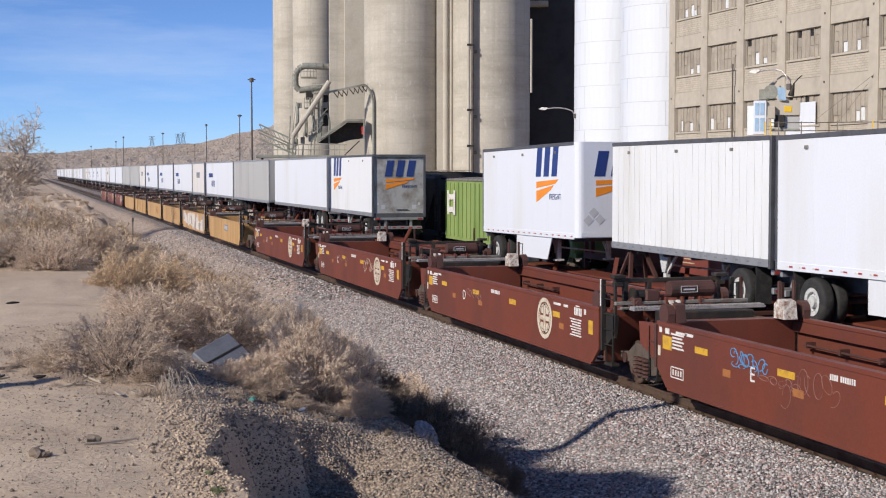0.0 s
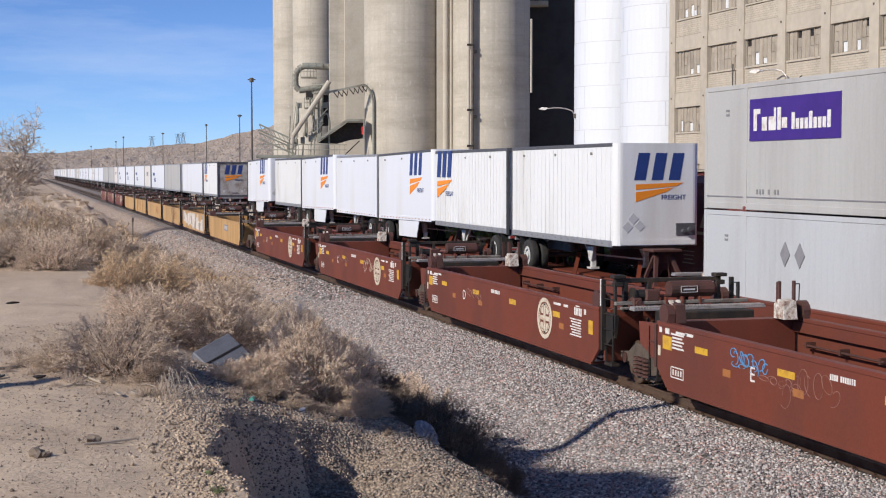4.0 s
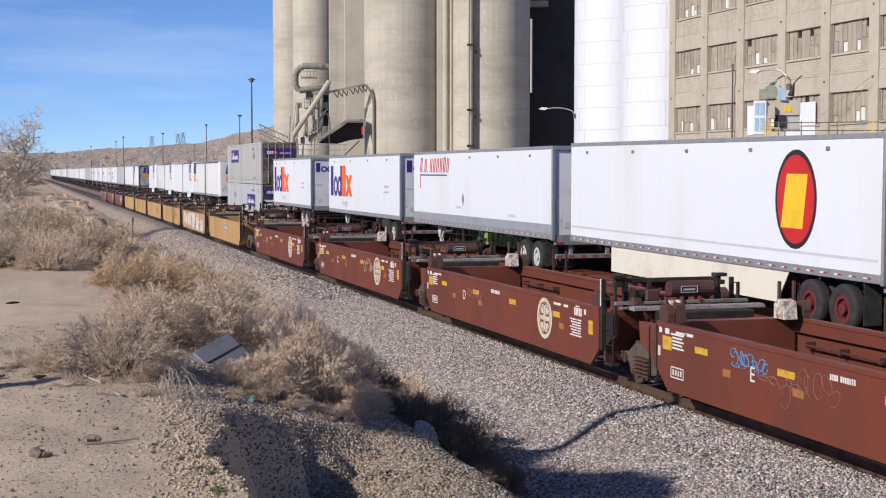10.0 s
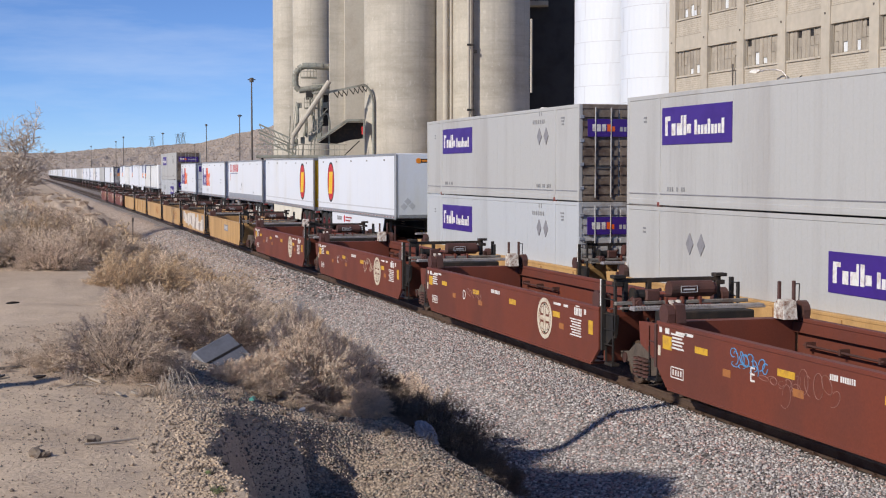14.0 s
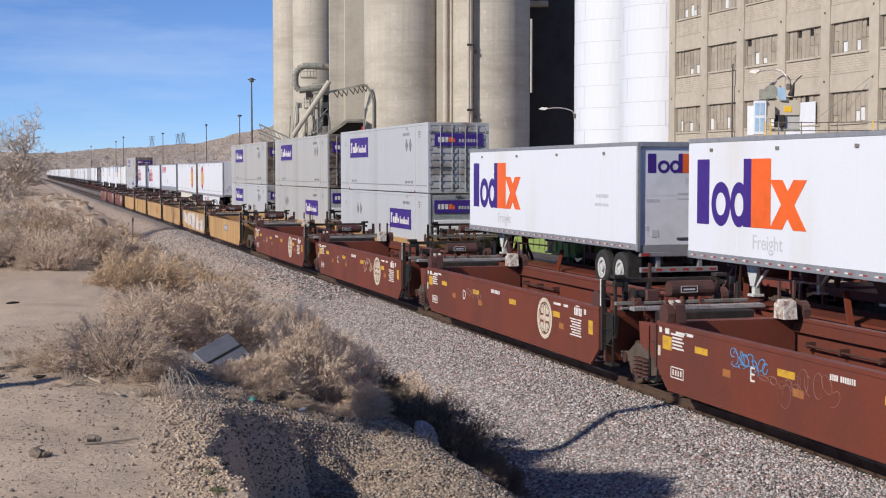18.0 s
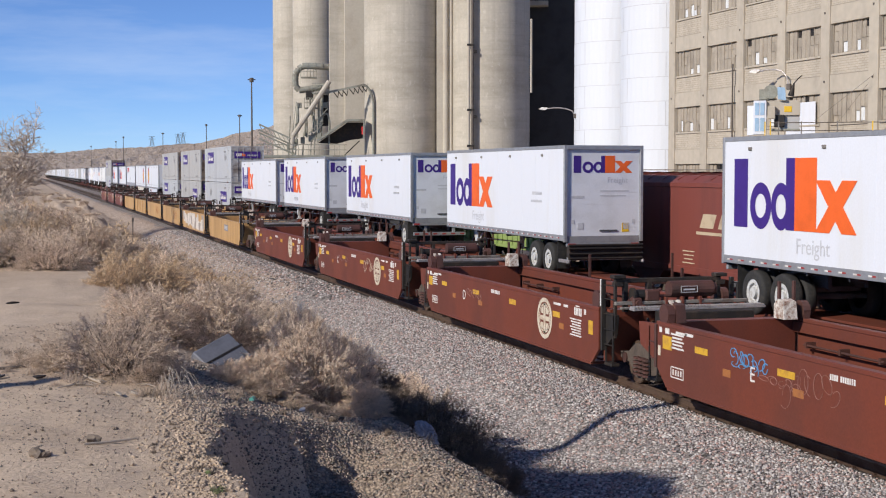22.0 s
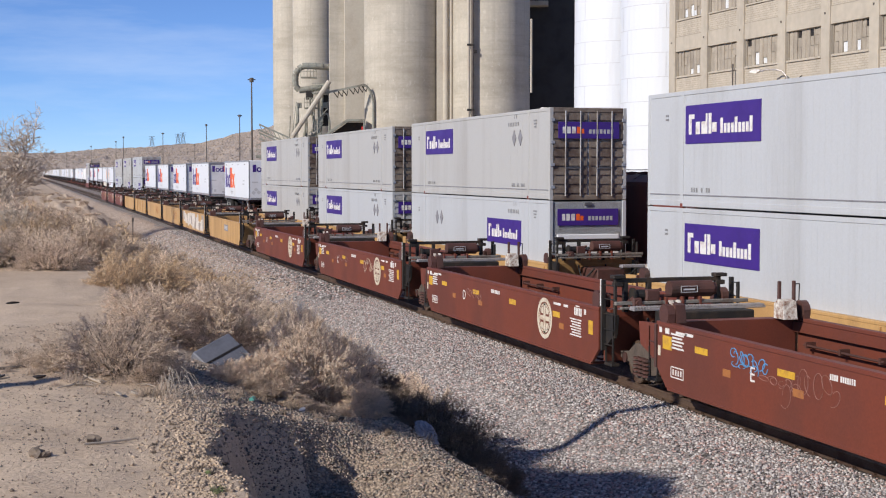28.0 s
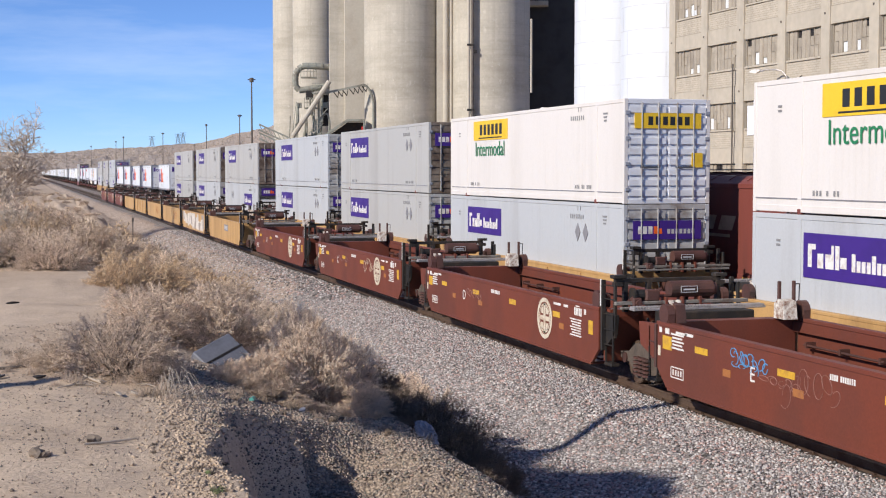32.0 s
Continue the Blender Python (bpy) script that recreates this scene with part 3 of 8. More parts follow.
def make_track(cx, low, near_ties):
    track = thing("railway_track", pose(cx, 0, low), "rusty steel rails on dark timber ties in grey ballast", "railway track", "railway tracks")
    track["kind"] = "structure"
    for sx in (-0.7535, 0.7535):
        g = Geo().prism([(u + sx, v) for u, v in rail_profile()], "y", -60, 1400)
        part("rail", g, "rail_steel", track)
    tie = Geo().box(-1.3, 1.3, -0.11, 0.11, -0.34, -0.17, 0.012).mesh("tie", "tie_wood")
    y = 206.0
    for count in range(near_ties):
        part("tie", tie, None, track, at=pose(random.uniform(-0.03, 0.03), y, random.uniform(0.01, 0.03), 0, 0, random.uniform(-0.8, 0.8)))
        y += 0.53
    g = Geo()
    while y < 420:
        g.box(-1.3, 1.3, y - 0.11, y + 0.11, -0.34, -0.152)
        y += 0.53
    tagged(part("far_ties", g, "tie_wood", track), kind="stuff")
    # spikes' plates on the near rail
    g = Geo()
    for k in range(90):
        yy = -4.0 + 0.53 * k
        for sx in (-0.7535, 0.7535):
            g.box(sx - 0.17, sx + 0.17, yy - 0.09, yy + 0.09, -0.172, -0.150)
            g.box(sx - 0.11, sx - 0.07, yy - 0.02, yy + 0.02, -0.152, -0.122)
            g.box(sx + 0.07, sx + 0.11, yy - 0.02, yy + 0.02, -0.152, -0.122)
    tagged(part("tie_plates", g, "rail_steel", track), kind="stuff")


make_track(TRACK_1, 0.0, 40)
make_track(TRACK_2, 0.0, 0)
make_track(TRACK_3, 0.0, 0)


# ---- rail trucks and wheels ----
def wheel_mesh():
    g = Geo()
    g.cyl((-0.065, 0, 0), (0.065, 0, 0), 0.42, 28)
    g.cyl((0.065, 0, 0), (0.095, 0, 0), 0.455, 28)
    g.ring((-0.075, 0, 0), "x", 0.30, 0.40, 0.012, 28)
    g.cyl((-0.14, 0, 0), (-0.06, 0, 0), 0.11, 16)
    return g.mesh("wheel", "rail_steel", False)


WHEEL = wheel_mesh()


def add_truck(car, y, name="truck", small=True):
    """A two-axle truck: side frames with springs, a bolster and four wheels."""
    tr = Geo().box(-1.0, 1.0, y - 0.2, y + 0.2, 0.42, 0.68, 0.03)
    tr.box(-0.35, 0.35, y - 0.3, y + 0.3, 0.66, 0.80, 0.02)
    base = part(name, tr, "black_steel", car)
    for sx in (-1.02, 1.02):
        g = Geo().prism([(y - 1.12, 0.50), (y - 1.12, 0.62), (y - 0.75, 0.66), (y - 0.42, 0.86), (y + 0.42, 0.86), (y + 0.75, 0.66), (y + 1.12, 0.62), (y + 1.12, 0.50), (y + 0.72, 0.46), (y + 0.40, 0.20), (y - 0.40, 0.20), (y - 0.72, 0.46)], "x", sx - 0.07, sx + 0.07)
        part("side_frame", g, "truck_dust", base)
        g = Geo()
        for k in (-0.21, 0.0, 0.21) if small else ():
            for q in range(5):
                g.cyl((sx - 0.13 * (1 if sx < 0 else -1), y + k, 0.28 + q * 0.075), (sx - 0.13 * (1 if sx < 0 else -1), y + k, 0.32 + q * 0.075), 0.085, 10)
        if small:
            part("spring_nest", g, "brown_dark", base)
        for dy in (-0.89, 0.89):
            part("wheel", WHEEL, None, base, at=pose(0.76 * (1 if sx > 0 else -1), y + dy, 0.42, 0, 0, 0 if sx < 0 else 180))
            if small:
                part("bearing_cap", Geo().cyl((sx - 0.1, y + dy, 0.52), (sx + 0.1, y + dy, 0.52), 0.10, 12), "brown_dark", base)
    return base


# ---- well cars ----
def bars(spec, x, material, car, name="stencil", label=""):
    """Small painted bars on the side that looks to -x: (y, z, length, height) each."""
    g = Geo()
    for y, z, w, hgt in spec:
        g.box(x - 0.006, x, y - w / 2, y + w / 2, z - hgt / 2, z + hgt / 2)
    return part(name, g, material, car, label)


def scrawl(car, y0, y1, z0, z1, material, seed, r=0.008, loops=7):
    """Loose overlapping sprayed loops on a car side, with no words in them."""
    rnd = random.Random(seed)
    h = (z1 - z0) / 2
    step = (y1 - y0) / loops
    for k in range(loops):
        cy, cz = y0 + step * (k + 0.5) + rnd.gauss(0, 0.15) * step, (z0 + z1) / 2 + rnd.gauss(0, 0.25) * h
        ry, rz = abs(step) * rnd.uniform(0.45, 0.9), h * rnd.uniform(0.4, 0.95)
        a0, sweep, tilt = rnd.uniform(0, 6.28), rnd.choice((1, -1)) * rnd.uniform(3.0, 7.5), rnd.uniform(-0.5, 0.5)
        pts = []
        for i in range(15):
            q = a0 + sweep * i / 14
            dz = rz * math.sin(q) * (1 - 0.3 * i / 14)
            pts.append((-1.452, cy + ry * math.cos(q) * (1 - 0.25 * i / 14) + tilt * dz + step * 0.25 * i / 14, cz + dz))
        part("spray_scrawl", Geo().tube(pts, r * rnd.uniform(0.7, 1.2), 4), material, car, "sprayed loop of paint")


SCRAWLS = {"E": [(3.45, 2.25, 1.02, 1.34, "graffiti_blue", 1, 0.011, 8), (3.35, 2.6, 0.98, 1.15, "graffiti_blue", 11, 0.009, 4), (2.0, 0.25, 0.78, 1.28, "graffiti_pale", 2, 0.006, 8), (2.5, 1.3, 0.85, 1.05, "graffiti_pale", 7, 0.007, 5)], "D": [(2.45, 1.35, 0.92, 1.18, "graffiti_pale", 3, 0.008, 6)], "C": [(3.1, 1.2, 0.9, 1.2, "graffiti_pale", 4, 0.008, 6), (-1.4, -2.6, 0.85, 1.3, "emblem_cream", 5, 0.009, 6)]}


def well_car(m, paint, dark, well, letter="", marks=True, ribs=False, logo=True, tall=1.42, ends=(True, True), label="", name="well_car", trucks=(True, False), pitch=None):
    car = thing(name, m, label, "well car", "articulated well cars")
    hw, hl = 1.45, well / 2
    half = (pitch or (well + 2.9)) / 2
    for sx in (-1, 1):
        g = Geo().prism([(-hl, tall), (hl, tall), (hl, 0.62), (hl - 0.35, 0.32), (-hl + 0.35, 0.32), (-hl, 0.62)], "x", sx * hw, sx * (hw - 0.05))
        side = part("side_panel", g, paint, car)
        g = Geo().box(sx * (hw - 0.15), sx * (hw + 0.012), -hl, hl, tall - 0.03, tall + 0.045, 0.012)
        g.box(sx * (hw - 0.17), sx * (hw - 0.13), -hl, hl, tall - 0.22, tall - 0.03)
        part("top_chord", g, paint, side)
        g = Geo().box(sx * (hw - 0.40), sx * (hw + 0.008), -hl + 0.4, hl - 0.4, 0.27, 0.33, 0.01)
        part("bottom_flange", g, paint, side)
        if ribs:
            k = int(well / 2.6)
            for i in range(k + 1):
                y = -hl + 0.25 + (well - 0.5) * i / k
                part("rib", Geo().box(sx * hw, sx * (hw + 0.05), y - 0.05, y + 0.05, 0.42, tall - 0.05, 0.008), paint, side)
        # inner stiffening rail with brackets, seen across the open well
        for sy in (-1, 1):
            g = Geo().cyl((sx * (hw - 0.22), sy * (hl - 0.5), tall - 0.42), (sx * (hw - 0.22), sy * (hl - 3.0), tall - 0.42), 0.022, 8)
            for y in (0.6, 1.7, 2.9):
                g.box(sx * (hw - 0.25), sx * (hw - 0.05), sy * (hl - y) - 0.03, sy * (hl - y) + 0.03, tall - 0.47, tall - 0.36)
            part("inner_rail", g, dark, side)
        for sy in (-1, 1):
            # container guides at the corners of the well
            yg = sy * (hl - 0.20)
            g = Geo().cyl((sx * (hw - 0.16), yg, tall + 0.18), (sx * (hw - 0.02), yg, tall + 0.18), 0.19, 14)
            g.box(sx * (hw - 0.148), sx * (hw - 0.032), yg - 0.185, yg + 0.185, tall - 0.02, tall + 0.18)
            guide = part("container_guide", g, dark, car)
            if sy > 0:
                g = Geo().prism([(yg - 0.22, tall + 0.04), (yg + 0.16, tall + 0.04), (yg + 0.16, tall + 0.30), (yg + 0.02, tall + 0.40), (yg - 0.16, tall + 0.36)], "x", sx * (hw - 0.36 - (0.22 if sx > 0 else 0)), sx * (hw - 0.17 - (0.14 if sx > 0 else 0)))
                part("guide_pad", g, "chipped_white" if sx > 0 else dark, guide, "chipped off-white painted pad" if sx > 0 else "")
                if sx < 0:
                    for off in (0.20, 0.34):
                        part("pale_strip", Geo().prism([(yg - 0.14, tall + 0.30), (yg + 0.02, tall + 0.44), (yg + 0.08, tall + 0.42), (yg - 0.10, tall + 0.26)], "x", sx * (hw - off), sx * (hw - off + 0.06)), "chipped_white", guide)
            else:
                part("guide_pad", Geo().box(sx * (hw - 0.30), sx * (hw - 0.17), yg - 0.12, yg + 0.14, tall + 0.02, tall + 0.30, 0.03), dark, guide)
    g = Geo()
    k = 5
    for i in range(k):
        y = -hl + 0.8 + (well - 1.6) * i / (k - 1)
        g.box(-hw + 0.3, hw - 0.3, y - 0.22, y + 0.22, 0.28, 0.36, 0.01)
    for sx in (-1, 1):
        g.beam((sx * 1.1, -hl + 1, 0.31), (sx * -1.1, hl - 1, 0.31), 0.1)
    part("floor_braces", g, dark, car)
    for sy in (-1, 1):
        y0 = sy * hl
        g = Geo().prism([(y0 - sy * 0.02, 0.40), (y0 + sy * 0.06, 0.40), (y0 + sy * 0.30, 1.30), (y0 + sy * 0.30, 1.44), (y0 - sy * 0.02, 1.44)], "x", -hw + 0.12, hw - 0.12)
        bulk = part("bulkhead", g, paint, car)
        part("end_sill", Geo().box(-0.45, 0.45, y0 + sy * 0.2, y0 + sy * (half - hl + 0.1), 0.82, 1.20, 0.03), dark, car)
        for sx in (-1, 1):
            out = 1.0 if sy > 0 else 0.62
            g = Geo().prism([(y0 + sy * 0.02, 1.40), (y0 + sy * 0.02, 0.62), (y0 + sy * (out - 0.07), 0.95), (y0 + sy * out, 1.36)], "x", sx * 1.28, sx * 1.36)
            part("corner_plate", g, paint if sy > 0 else "black_steel", car)
            # jacking step and hoses hanging at the corner
            g = Geo().box(sx * 1.22, sx * 1.40, y0 + sy * 0.16, y0 + sy * 0.52, 0.34, 0.40, 0.01)
            g.beam((sx * 1.36, y0 + sy * 0.18, 0.38), (sx * 1.36, y0 + sy * 0.14, 0.95), 0.035)
            g.beam((sx * 1.36, y0 + sy * 0.50, 0.38), (sx * 1.36, y0 + sy * 0.52, 0.95), 0.035)
            part("corner_step", g, "black_steel", car)
        if sy > 0:
            g = Geo().box(-1.36, 1.42, y0 + 1.22, y0 + 1.44, 1.52, 1.57, 0.008)
            for q in range(46):
                xx = -1.34 + q * 0.06
                g.box(xx, xx + 0.022, y0 + 1.22, y0 + 1.44, 1.57, 1.60)
            part("crossover_grating", g, "galvanised", car, "galvanised steel walkway grating")
            part("grating_bearer", Geo().box(-0.9, 1.0, y0 + 0.9, y0 + 1.3, 1.22, 1.52, 0.02), "black_steel", car)
        else:
            part("crossbar", Geo().box(-1.40, 1.46, y0 - 0.72, y0 - 0.62, 1.56, 1.63, 0.01), "worn_grey", car, "worn grey transverse bar")
            part("crossbar", Geo().box(-1.40, 1.30, y0 - 0.98, y0 - 0.90, 1.50, 1.55, 0.01), "worn_grey", car, "worn grey transverse bar")
        # grab irons and ladder posts at the corners
        for sx in (-1, 1):
            high = 2.02 if sy < 0 else 1.40
            g = Geo().box(sx * 1.36, sx * 1.45, y0 + sy * 0.08, y0 + sy * 0.15, 0.62, high, 0.008)
            g.box(sx * 1.30, sx * 1.36, y0 + sy * 0.50, y0 + sy * 0.56, 0.9, high - 0.07, 0.008)
            for zz in (0.75, 1.05, 1.35, 1.65, 1.92)[:5 if sy < 0 else 2]:
                g.cyl((sx * 1.40, y0 + sy * 0.10, zz), (sx * 1.35, y0 + sy * 0.54, zz), 0.013, 6)
            part("ladder", g, "black_steel" if sy < 0 else dark, car)
            if sx > 0 and sy > 0:
                for xx in (0.96, 1.26):
                    part("stanchion", Geo().box(xx - 0.03, xx + 0.03, y0 - 0.10, y0 - 0.04, 1.42, 2.14, 0.01), dark, car)
                part("grab_iron", Geo().tube([(1.36, y0 - 0.07, 1.5), (1.38, y0 - 0.07, 2.08), (1.27, y0 - 0.07, 2.08)], 0.011, 6), "black_steel", car)
            if sx < 0 and sy < 0:
                # bright edge of the lit post, put in as a white strip
                g = Geo().box(sx * 1.455, sx * 1.44, y0 + sy * 0.07, y0 + sy * 0.115, 1.50, 2.03)
                part("ladder_tip", g, "sign_white", car, "lit ladder edge put in as a white strip")
    # brake gear on the end that looks to -y
    g = Geo().cyl((-0.2, -hl - 0.55, 1.84), (0.72, -hl - 0.55, 1.84), 0.165, 16)
    g.cyl((0.72, -hl - 0.55, 1.84), (0.80, -hl - 0.55, 1.84), 0.12, 16)
    tank = part("brake_reservoir", g, "brown_dark", car)
    g = Geo()
    for a, b, c, d in ((-0.02, 0.34, 1.78, 1.79), (-0.02, 0.34, 1.90, 1.91), (-0.02, -0.01, 1.78, 1.91), (0.33, 0.34, 1.78, 1.91), (0.04, 0.28, 1.825, 1.855)):
        g.box(a, b, -hl - 0.735, -hl - 0.722, c, d)
    part("tank_stencil", g, "pale_print", tank)
    part("brake_cylinder", Geo().cyl((-0.95, -hl - 0.56, 1.74), (-0.45, -hl - 0.56, 1.74), 0.11, 12).cyl((-1.0, -hl - 0.56, 1.74), (-0.95, -hl - 0.56, 1.74), 0.15, 12), "black_steel", car)
    part("brake_valve", Geo().box(-1.05, -0.85, -hl - 0.75, -hl - 0.55, 1.52, 1.70, 0.03).cyl((-0.95, -hl - 0.76, 1.6), (-0.95, -hl - 0.84, 1.6), 0.06, 10), "brown_dark", car)
    for xx in (-0.35, 0.0, 0.38):
        part("pipe_bracket", Geo().box(xx, xx + 0.05, -hl - 0.74, -hl - 0.5, 1.44, 1.70, 0.005), "brown_paint", car)
    for xx, sag in ((-0.55, 0.35), (0.35, 0.42), (0.85, 0.3)):
        part("air_hose", Geo().tube([(xx, -hl - 0.35, 1.25), (xx - 0.05, -hl - 0.62, 1.22 - sag * 0.6), (xx - 0.1, -hl - 0.95, 1.22 - sag), (xx - 0.05, -hl - 1.3, 1.22 - sag * 0.6), (xx, -hl - 1.6, 1.22)], 0.028, 7), "tyre", car)
    for xx in (-1.22, 0.98):
        part("post_cap", Geo().box(xx - 0.13, xx + 0.13, -hl - 0.50, -hl - 0.30, 2.06, 2.13, 0.01).box(xx - 0.10, xx + 0.10, -hl - 0.46, -hl - 0.34, 1.9, 1.99, 0.01), "black_steel", car)
    g = Geo().box(-1.30, 1.0, -hl - 0.44, -hl - 0.36, 1.97, 2.06, 0.01)
    for xx in (-1.1, -0.6, 0.2, 0.9):
        g.box(xx, xx + 0.08, -hl - 0.45, -hl - 0.33, 1.40, 1.99)
    part("reservoir_frame", g, "black_steel", car)
    g = Geo()
    for a, b in (((-1.0, 1.70), (-0.2, 1.72)), ((-1.1, 1.62), (-0.4, 1.85)), ((-0.7, 1.55), (0.1, 1.60)), ((-0.2, 1.6), (0.5, 1.56))):
        g.cyl((a[0], -hl - 0.62, a[1]), (b[0], -hl - 0.62, b[1]), 0.03, 8)
    g.box(-0.75, -0.45, -hl - 0.70, -hl - 0.5, 1.62, 1.85, 0.03)
    part("brake_piping", g, "brown_dark", car)
    if marks:
        x = -hw
        if logo:
            g = Geo().ring((x - 0.006, -3.15, 0.95), "x", 0.36, 0.45, 0.006, 32)
            g.ring((x - 0.006, -3.15, 0.95), "x", 0.285, 0.325, 0.006, 32)
            g.box(x - 0.006, x, -3.21, -3.09, 0.62, 1.28)
            g.box(x - 0.007, x, -3.47, -2.83, 0.90, 1.0)
            for sy in (-1, 1):
                for sz in (-1, 1):
                    g.box(x - 0.006, x, -3.15 + sy * 0.15 - 0.06, -3.15 + sy * 0.15 + 0.06, 0.95 + sz * 0.17 - 0.07, 0.95 + sz * 0.17 + 0.07)
            part("round_emblem", g, "emblem_cream", car, "round off-white railway emblem")
        for row in ((5.75, 1.12, 0.36, 0.24), (4.45, 1.13, 0.46, 0.11), (1.70, 1.12, 0.50, 0.11), (-1.05, 1.12, 0.44, 0.12), (-3.85, 1.10, 0.42, 0.12), (-5.75, 1.02, 0.22, 0.28)):
            bars([row], x, "patch_yellow", car, "reflective_patch")
        for row in ((3.55, 0.88, 0.26, 0.12), (1.35, 0.88, 0.30, 0.12), (-4.15, 0.88, 0.26, 0.12)):
            bars([row], x, "patch_faded", car, "faded_patch")
        bars([(0.49 - 0.055 * q, 1.25, 0.036, 0.085) for q in range(4)] + [(0.22 - 0.055 * q, 1.25, 0.036, 0.085) for q in range(7)] + [(5.2, 1.34, 0.42, 0.04), (4.9, 1.345, 0.30, 0.05), (-3.9, 1.33, 0.4, 0.05), (-4.4, 1.33, 0.25, 0.05)], x, "sign_white", car, "number_bar")
        rows = [(-4.90 - 0.085 * q, 1.27, 0.06, 0.16) for q in range(5)] + [(-5.05, 1.385, 0.2, 0.03), (-5.45, 1.30, 0.10, 0.11)]
        rows += [(-4.95 - 0.02 * (i % 3), 1.10 - i * 0.055, 0.62 - 0.08 * (i % 3), 0.028) for i in range(7)]
        rows += [(5.35, 1.30 - i * 0.06, 0.5 - 0.12 * (i % 2), 0.032) for i in range(5)] + [(5.75, 1.33, 0.16, 0.10), (6.02, 1.33, 0.10, 0.09)]
        bars(rows, x, "sign_white", car, "stencil_print")
        g = Geo().box(x - 0.006, x, 6.02, 6.12, 0.86, 1.04)
        part("tag_plate", g, "emblem_cream", car)
        rows = [(5.35, 0.72, 0.5, 0.02), (5.35, 0.54, 0.5, 0.02), (5.59, 0.63, 0.02, 0.18), (5.11, 0.63, 0.02, 0.18)] + [(5.5 - 0.1 * i, 0.63, 0.05, 0.10) for i in range(4)]
        bars(rows, x, "sign_white", car, "stencil_box")
        if letter in SCRAWLS:
            for y0, y1, z0, z1, m_, seed, r, loops in SCRAWLS[letter]:
                scrawl(car, y0, y1, z0, z1, m_, seed, r, loops)
        if letter:
            part("unit_letter", lettering(letter, 0.24, "sign_white"), None, car, at=pose(x - 0.004, 2.80, 0.86) @ SIDE)
    if trucks[0]:
        add_truck(car, -half)
    if trucks[1]:
        add_truck(car, half)
    return car


BROWN_LABEL = "empty red-brown steel well car with yellow patches"
YELLOW_LABEL = "empty ochre-yellow steel well car with plain sides"
for yc, letter in ((1.8, ""), (16.9, "E"), (31.9, "D"), (47.0, "C"), (62.2, "B")):
    well_car(pose(TRACK_1, yc, 0), "brown_paint", "brown_dark", 12.3, letter, label=BROWN_LABEL, pitch=15.1, trucks=(True, yc > 62))
ochre = []
for k, yc in enumerate((79.6, 94.2, 108.4, 122.6, 136.8, 151.2)):
    ochre.append(well_car(pose(TRACK_1, yc, 0), "yellow_paint", "brown_dark", 12.3, marks=False, ribs=k == 4, label=("empty ochre-yellow steel well car with ribbed sides" if k == 4 else YELLOW_LABEL), pitch=14.3, trucks=(True, yc > 150)))
# grey sign, sprayed panel, stacked print and toe plates on their sides
bars([(-1.1, 1.02, 1.5, 0.34)], -1.45, "grey_print", ochre[0], "grey_sign")
bars([(-0.65 - 0.3 * q, 1.02, 0.16, 0.2) for q in range(4)], -1.457, "pale_print", ochre[0], "small_print")
rnd = random.Random(5)
for k in range(26):
    y, z = -5.6 + 11.0 * (k + rnd.random()) / 26, rnd.uniform(0.55, 1.25)
    w, hgt, lean = rnd.uniform(0.6, 1.3), rnd.uniform(0.25, 0.55), rnd.uniform(-0.3, 0.3)
    g = Geo().prism([(y - w / 2 - lean, max(0.38, z - hgt)), (y + w / 2 - lean, max(0.38, z - hgt)), (y + w / 2 + lean, min(1.38, z + hgt)), (y - w / 2 + lean, min(1.38, z + hgt))], "x", -1.453 - 0.0006 * k, -1.45)
    part("spray_patch", g, "graffiti_white" if k % 5 else "graffiti_grey", ochre[1], "sprayed off-white paint")
for k in (2, 3):
    for q in range(3):
        bars([(-2.2 - 0.75 * q, 0.92, 0.28, 0.6)], -1.45, "patch_faded", ochre[k], "stencil_block")
for car in ochre[:3]:
    for q in range(9):
        part("toe_plate", Geo().box(-1.47, -1.40, -5.2 + 1.3 * q - 0.3, -5.2 + 1.3 * q + 0.3, 0.2, 0.30, 0.01), "brown_dark", car)
for yc in (167.5, 182.6, 197.7):
    well_car(pose(TRACK_1, yc, 0), "brown_paint", "brown_dark", 12.3, marks=True, label=BROWN_LABEL, pitch=15.1, trucks=(True, yc > 190))

# ---- the moving train ----
MOVING = []


def travel(t):
    u = t / 10
    return 135.12 * u - 0.239 * u ** 2 + 0.6435 * u ** 3 - 0.0949 * u ** 4


def rolls(ob, y, z=0.0, lean=0.0):
    ob.matrix_basis = pose(TRACK_2, y, z, lean)
    MOVING.append((ob, y, z, lean))
    return ob


